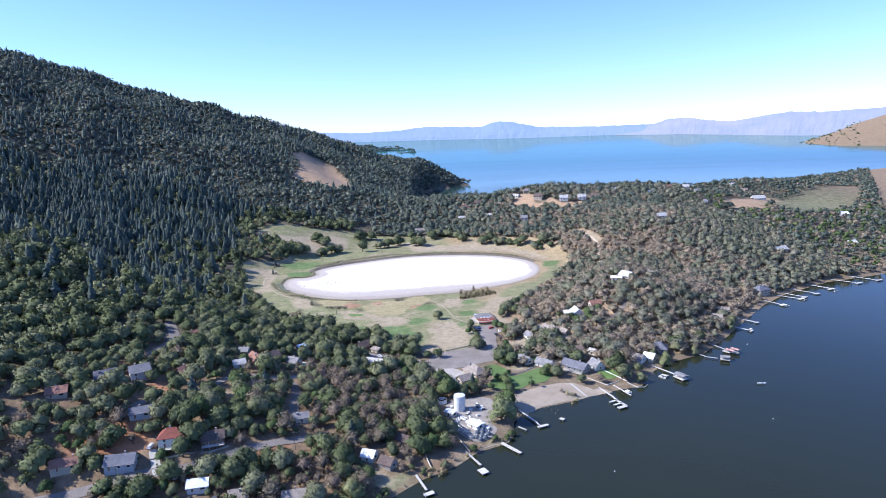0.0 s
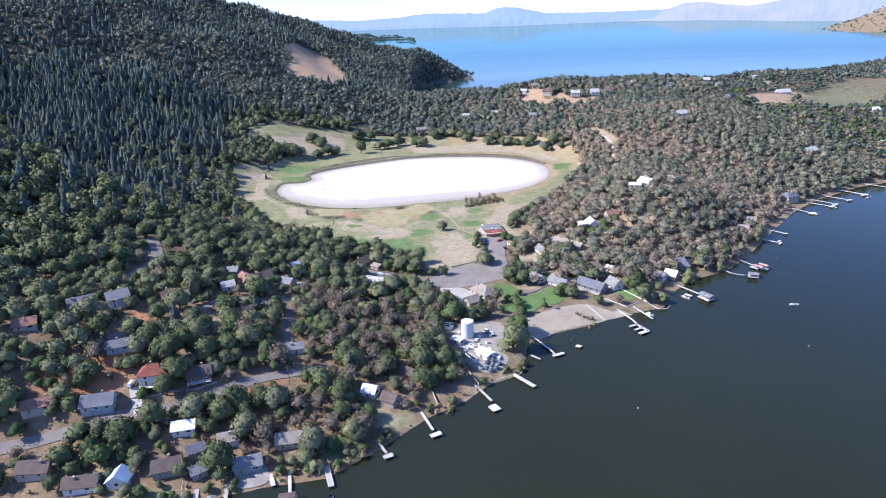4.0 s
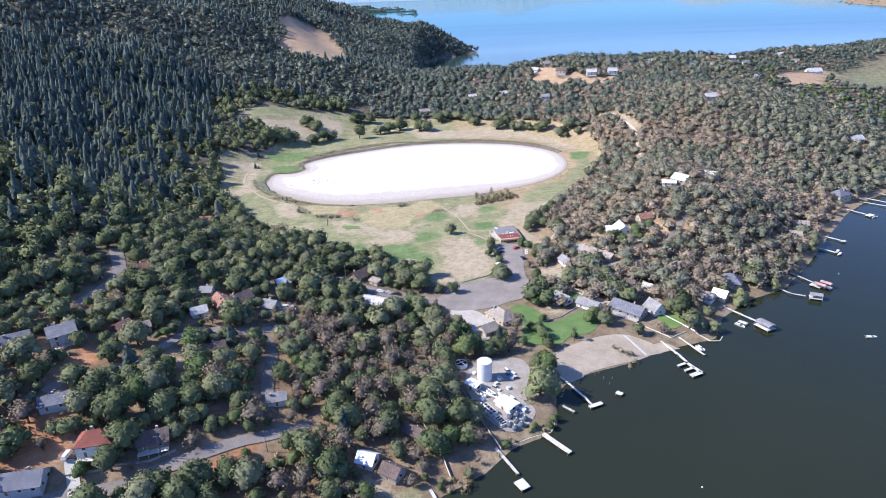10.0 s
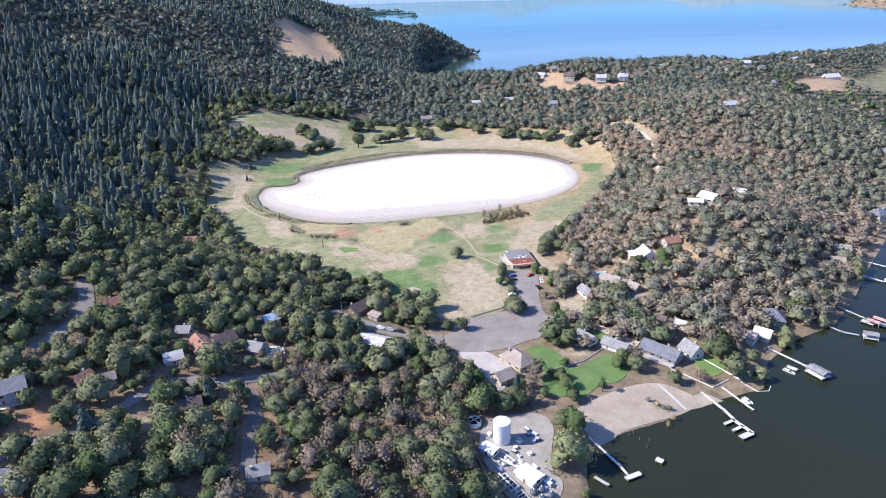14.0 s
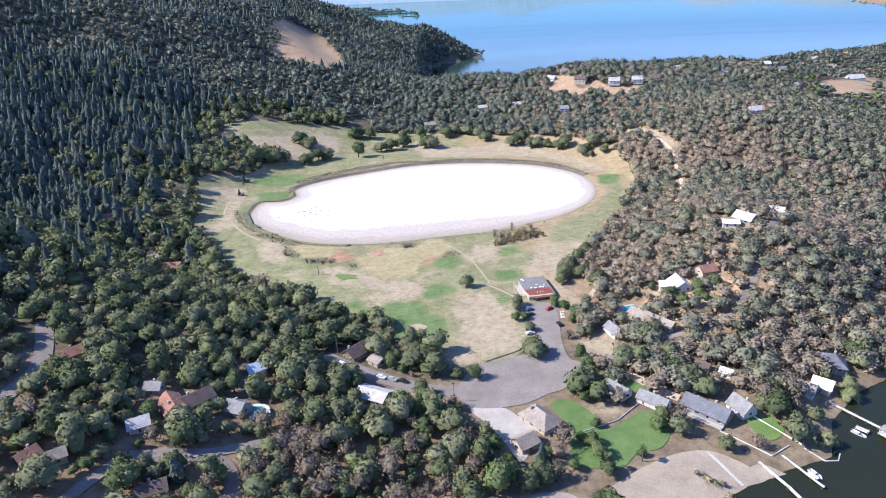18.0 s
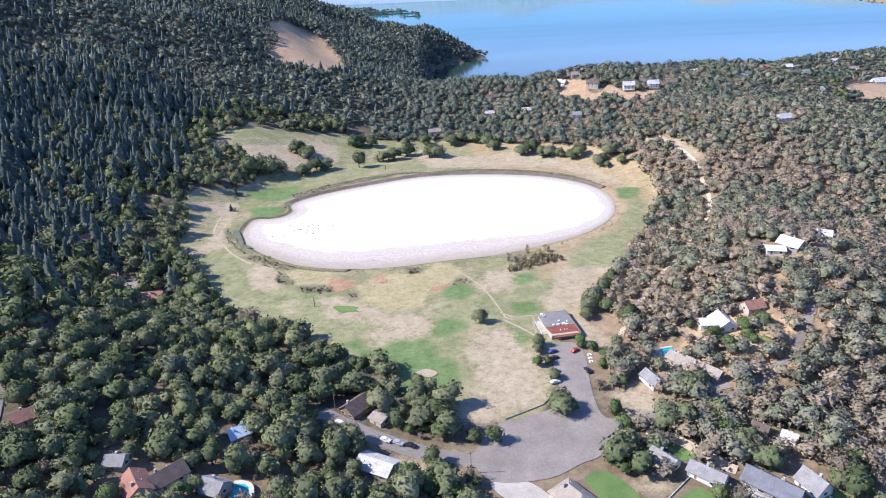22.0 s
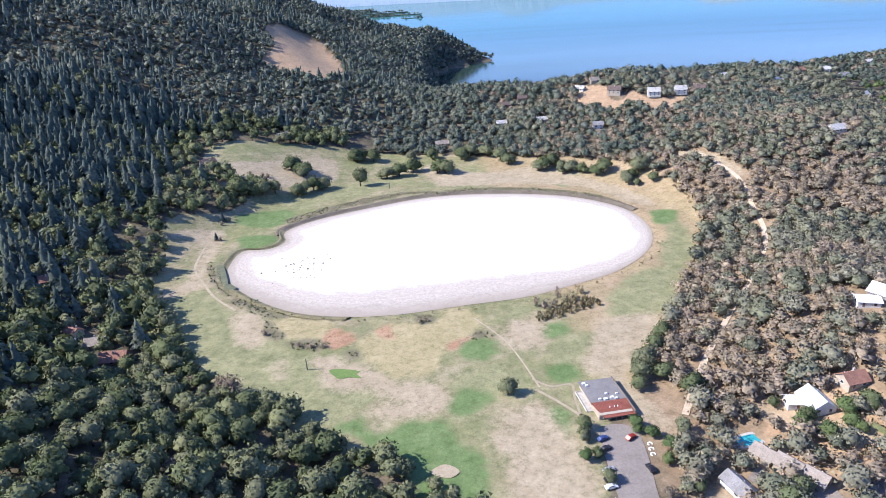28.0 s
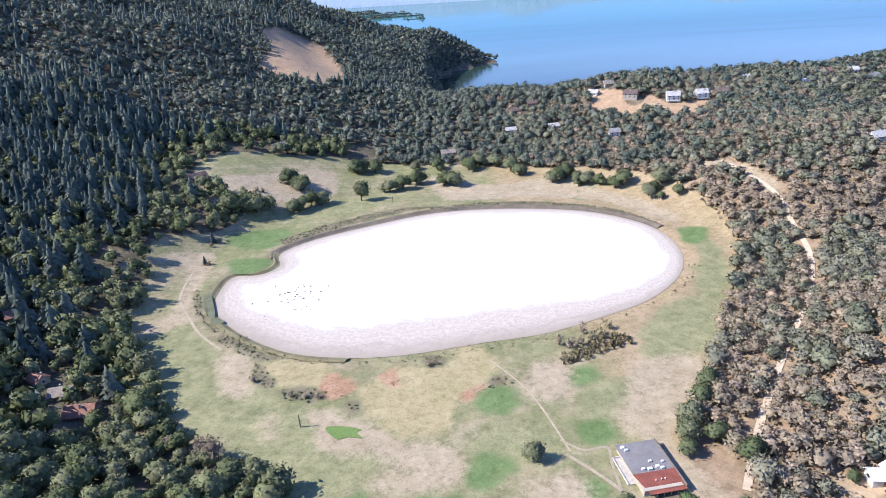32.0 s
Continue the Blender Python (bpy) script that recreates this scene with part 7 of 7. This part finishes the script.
def fan_palm(x, y, high):
    ob = base_at("fan_palm", x, y)
    sh = Shape()
    limb(sh, (0, 0, -0.4), (0.1, 0, high), 0.22, 0.16, 8)
    v, f, s, _ = sh.done()
    c = new("trunk", write_mesh("trunk", v, f, np.zeros(len(f)), [M_BARK]))
    c.parent = ob
    rng = random.Random(int(x))
    for k in range(16):
        a, d = k * 2.4, rng.uniform(-0.5, 0.7)
        tip = Vector((math.cos(a) * 1.7, math.sin(a) * 1.7, d))
        side = Vector((-math.sin(a), math.cos(a), 0)) * 0.42
        b = Vector((0.1, 0, high))
        c = mesh_object("frond", [b, b + tip * 0.55 + side + Vector((0, 0, 0.25)), b + tip, b + tip * 0.55 - side + Vector((0, 0, 0.25))], [(0, 1, 2), (0, 2, 3)], M_GREEN, ob)
    tagged(ob, "fan palm with a slim trunk on the lawn", "tree")


fan_palm(62.8, 357.5, 7)
fan_palm(77, 360, 6.5)


# ---- reeds and brush round the dry lake ----
def brush(name, polys, step, lo, hi, mat, label, seed, tall=0.8, z=None):
    rng = np.random.default_rng(seed)
    rows = []
    for p in polys:
        a, b = p.min(axis=0), p.max(axis=0)
        gx, gy = np.meshgrid(np.arange(a[0], b[0], step), np.arange(a[1], b[1], step))
        x, y = (gx + rng.uniform(-0.5, 0.5, gx.shape) * step).ravel(), (gy + rng.uniform(-0.5, 0.5, gx.shape) * step).ravel()
        ok = inside(p, x, y) & (rng.uniform(size=x.shape) < 0.75)
        rows.append(np.stack([x[ok], y[ok], height(x[ok], y[ok]) - 0.1], 1))
    stamp(name, TUFTS, sized(np.concatenate(rows), lo, hi, tall, seed), [mat, M_BARK], label, "brush", seed)


TUFTS = [broad_tree(170 + s, 4, 26, None, bit=0.34, flat=0.7, stem=0.1, trunk=False, sparse=True) for s in range(5)]
M_RUST = foliage("rust_brush", (0.30, 0.19, 0.125), (0.36, 0.235, 0.16), (0.33, 0.25, 0.17))
brush("straw_reeds", SOFT["reed"], 1.0, 0.16, 0.4, M_STRAW, "dry straw-coloured reeds beside the dry lake", 31, 0.35)
brush("rust_brush", SOFT["red"], 1.1, 0.25, 0.55, M_RUST, "rust-coloured dead brush by the dry lake", 32, 0.7)
brush("dark_brush", SOFT["dark"], 2.4, 0.7, 1.4, M_WILLOW, "olive marsh brush at the dry lake edge", 33, 0.7)
M_THICKET = foliage("thicket_twigs", (0.20, 0.17, 0.105), (0.24, 0.215, 0.12), (0.29, 0.25, 0.15), through=0.3)
brush("willow_thicket", [spline([(57, 573), (66, 574), (76, 578), (86, 582), (95, 585), (92, 594), (80, 592), (68, 586), (58, 580)])], 1.7, 1.0, 1.9, M_THICKET, "dense straw-olive thicket beside the dry lake", 35, 1.5)
NEAR_RIM = np.concatenate([grown(PLAYA, 9)[0:40], grown(PLAYA, 3)[0:40][::-1]])
brush("rim_reeds", [NEAR_RIM], 3.2, 0.5, 1.1, M_STRAW, "thin reeds along the near rim", 34, 0.6)


# ---- gardens between the shore houses ----
def gardens():
    rng = random.Random(61)
    made = []
    kinds = ("oak_tree",) * 5 + ("garden_tree",) * 3 + ("bare_shrub",) * 2 + ("dry_oak_tree",) * 3 + ("yellow_shrub",)
    tries = 0
    while len(made) < 520 and tries < 12000:
        tries += 1
        x = rng.uniform(-172, 0)
        y = float(shore_y(x)) + (rng.uniform(4, 75) if tries % 2 else rng.uniform(60, 190))
        if ground_z(x, y) < 1.2 or abs(x) > 0.76 * (y + 40) + 20:
            continue
        kind = rng.choice(kinds)
        r = rng.uniform(1.2, 2.0) if "shrub" in kind else rng.uniform(2.0, 4.4)
        if any(math.hypot(x - a, y - b) < q - 3.0 + r * 0.8 for a, b, q in KEEP_OUT) or any(math.hypot(x - a, y - b) < 0.75 * (r + q) for a, b, q in made):
            continue
        if any(bool(inside(p, x, y)) for p in ROADS):
            continue
        made.append((x, y, r))
        lone(kind, (x, y, r, rng.uniform(0.95, 1.2)))


gardens()


def shore_fringe():
    """Bushes and tules that line the bank between the docks."""
    rng = random.Random(83)
    for k in range(120):
        x = rng.uniform(-130, 60)
        y = float(shore_y(x)) + rng.uniform(0.8, 5.5)
        if ground_z(x, y) < 0.3 or any(bool(inside(p, x, y)) for p in ROADS):
            continue
        kind = rng.choice(("yellow_shrub", "bare_shrub", "garden_tree", "yellow_shrub", "oak_tree"))
        r = rng.uniform(0.9, 1.9) if "shrub" in kind else rng.uniform(1.4, 2.6)
        lone(kind, (x, y, r, rng.uniform(0.8, 1.1)))


shore_fringe()


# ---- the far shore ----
def haze_glow_material(name, low, high):
    """Distant mountains: the haze of miles of air is put into a self-glowing colour."""
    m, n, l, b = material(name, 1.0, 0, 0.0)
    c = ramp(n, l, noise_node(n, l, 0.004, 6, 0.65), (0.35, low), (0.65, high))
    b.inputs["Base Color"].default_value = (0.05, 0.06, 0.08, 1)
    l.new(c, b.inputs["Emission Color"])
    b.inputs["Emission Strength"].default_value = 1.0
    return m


M_FAR = haze_glow_material("haze_blue_hills", (0.22, 0.31, 0.49), (0.25, 0.34, 0.52))
M_FARTAN = haze_glow_material("distant_hazy_tan_hills", (0.27, 0.32, 0.46), (0.37, 0.38, 0.48))


def far_range(name, tops, foot, radius, mat, label, seed):
    """A range of hills along an arc. tops: bearing in degrees from the flight's line, height of the crest."""
    az, hz = (np.array(c, float) for c in zip(*tops))
    a = np.arange(az[0], az[-1], 0.12)
    crest = np.interp(a, az, hz) + np.array([noise.fractal((k * 1.7, seed, 0), 0.8, 2.0, 4) for k in a]) * 5
    low = np.interp(a, *(np.array(c, float) for c in zip(*foot))) - 4
    rows = []
    for s in np.linspace(0, 1, 7):
        r = radius + 230 * s ** 1.5
        z = low + (crest - low) * (s ** 0.8)
        wob = np.array([noise.fractal((k * 2.1, s * 3, seed + 5), 0.8, 2.0, 4) for k in a]) * 12 * (s > 0) * (s < 1)
        rows.append(np.stack([(r + wob) * np.sin(np.radians(a)), (r + wob) * np.cos(np.radians(a)), z], 1))
    n = len(a)
    v = np.concatenate(rows)
    f = [(j * n + k, j * n + k + 1, (j + 1) * n + k + 1, (j + 1) * n + k) for j in range(6) for k in range(n - 1)]
    tagged(mesh_object(name, v, f, mat), label, "backdrop", kind="structure")


FOOT = [(-30, 124), (-4, 122), (4, 118), (11, 106), (21, 104), (26, 94), (30, 81), (34, 63), (50, 45)]
far_range("backdrop", [(-30, 230), (-12, 215), (-5.6, 201), (-2.1, 185), (1, 192), (3.6, 212), (8.7, 195), (9.7, 225), (10.7, 230), (11.8, 218), (13.8, 178), (18.7, 166), (23.5, 166), (26.4, 168), (34, 120)], FOOT, 4540, M_FAR, "distant mountains hazed blue across the lake", 2)
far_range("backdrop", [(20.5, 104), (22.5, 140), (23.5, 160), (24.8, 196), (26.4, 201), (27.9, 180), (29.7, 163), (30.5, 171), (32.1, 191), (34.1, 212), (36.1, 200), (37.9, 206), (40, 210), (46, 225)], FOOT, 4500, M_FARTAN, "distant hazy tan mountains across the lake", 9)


def far_spit():
    """A low marshy spit far out in the lake, with tules and trees in broken lines."""
    rng = np.random.default_rng(91)
    rows, verts, faces = [], [], []
    for cx, cy, half, deep, z in ((-330, 4240, 260, 60, 93), (-120, 4110, 230, 26, 80), (30, 3980, 150, 20, 68), (-150, 3960, 170, 24, 67), (120, 3810, 60, 12, 54)):
        k = len(verts)
        ring = [(cx + half * math.cos(a), cy + deep * math.sin(a), z + 1.5) for a in np.linspace(0, 6.2832, 25)[:-1]]
        verts += ring + [(x, y, z - 8) for x, y, _ in ring]
        faces += [tuple(range(k, k + 24))] + [(k + q, k + 24 + q, k + 24 + (q + 1) % 24, k + (q + 1) % 24) for q in range(24)]
        n = int(half * deep / 90)
        rows.append(np.stack([cx + half * 0.92 * rng.uniform(-1, 1, n), cy + deep * 0.7 * rng.uniform(-1, 1, n), np.full(n, z + 0.8)], 1))
    tagged(mesh_object("marsh_spit", verts, faces, M_SAGE_GROUND), "low green-brown marsh spit far out in the lake", "ground", kind="structure")
    stamp("spit_trees", OAKS_FAR, sized(np.concatenate(rows), 6, 13, 0.7, 92), [M_HAZY_OAK, M_BARK], "low trees along a far marsh spit", "woods", 93)


M_SAGE_GROUND = surface("marsh_ground", (0.13, 0.135, 0.10), (0.20, 0.19, 0.14), 0.02, 0.2)
far_spit()
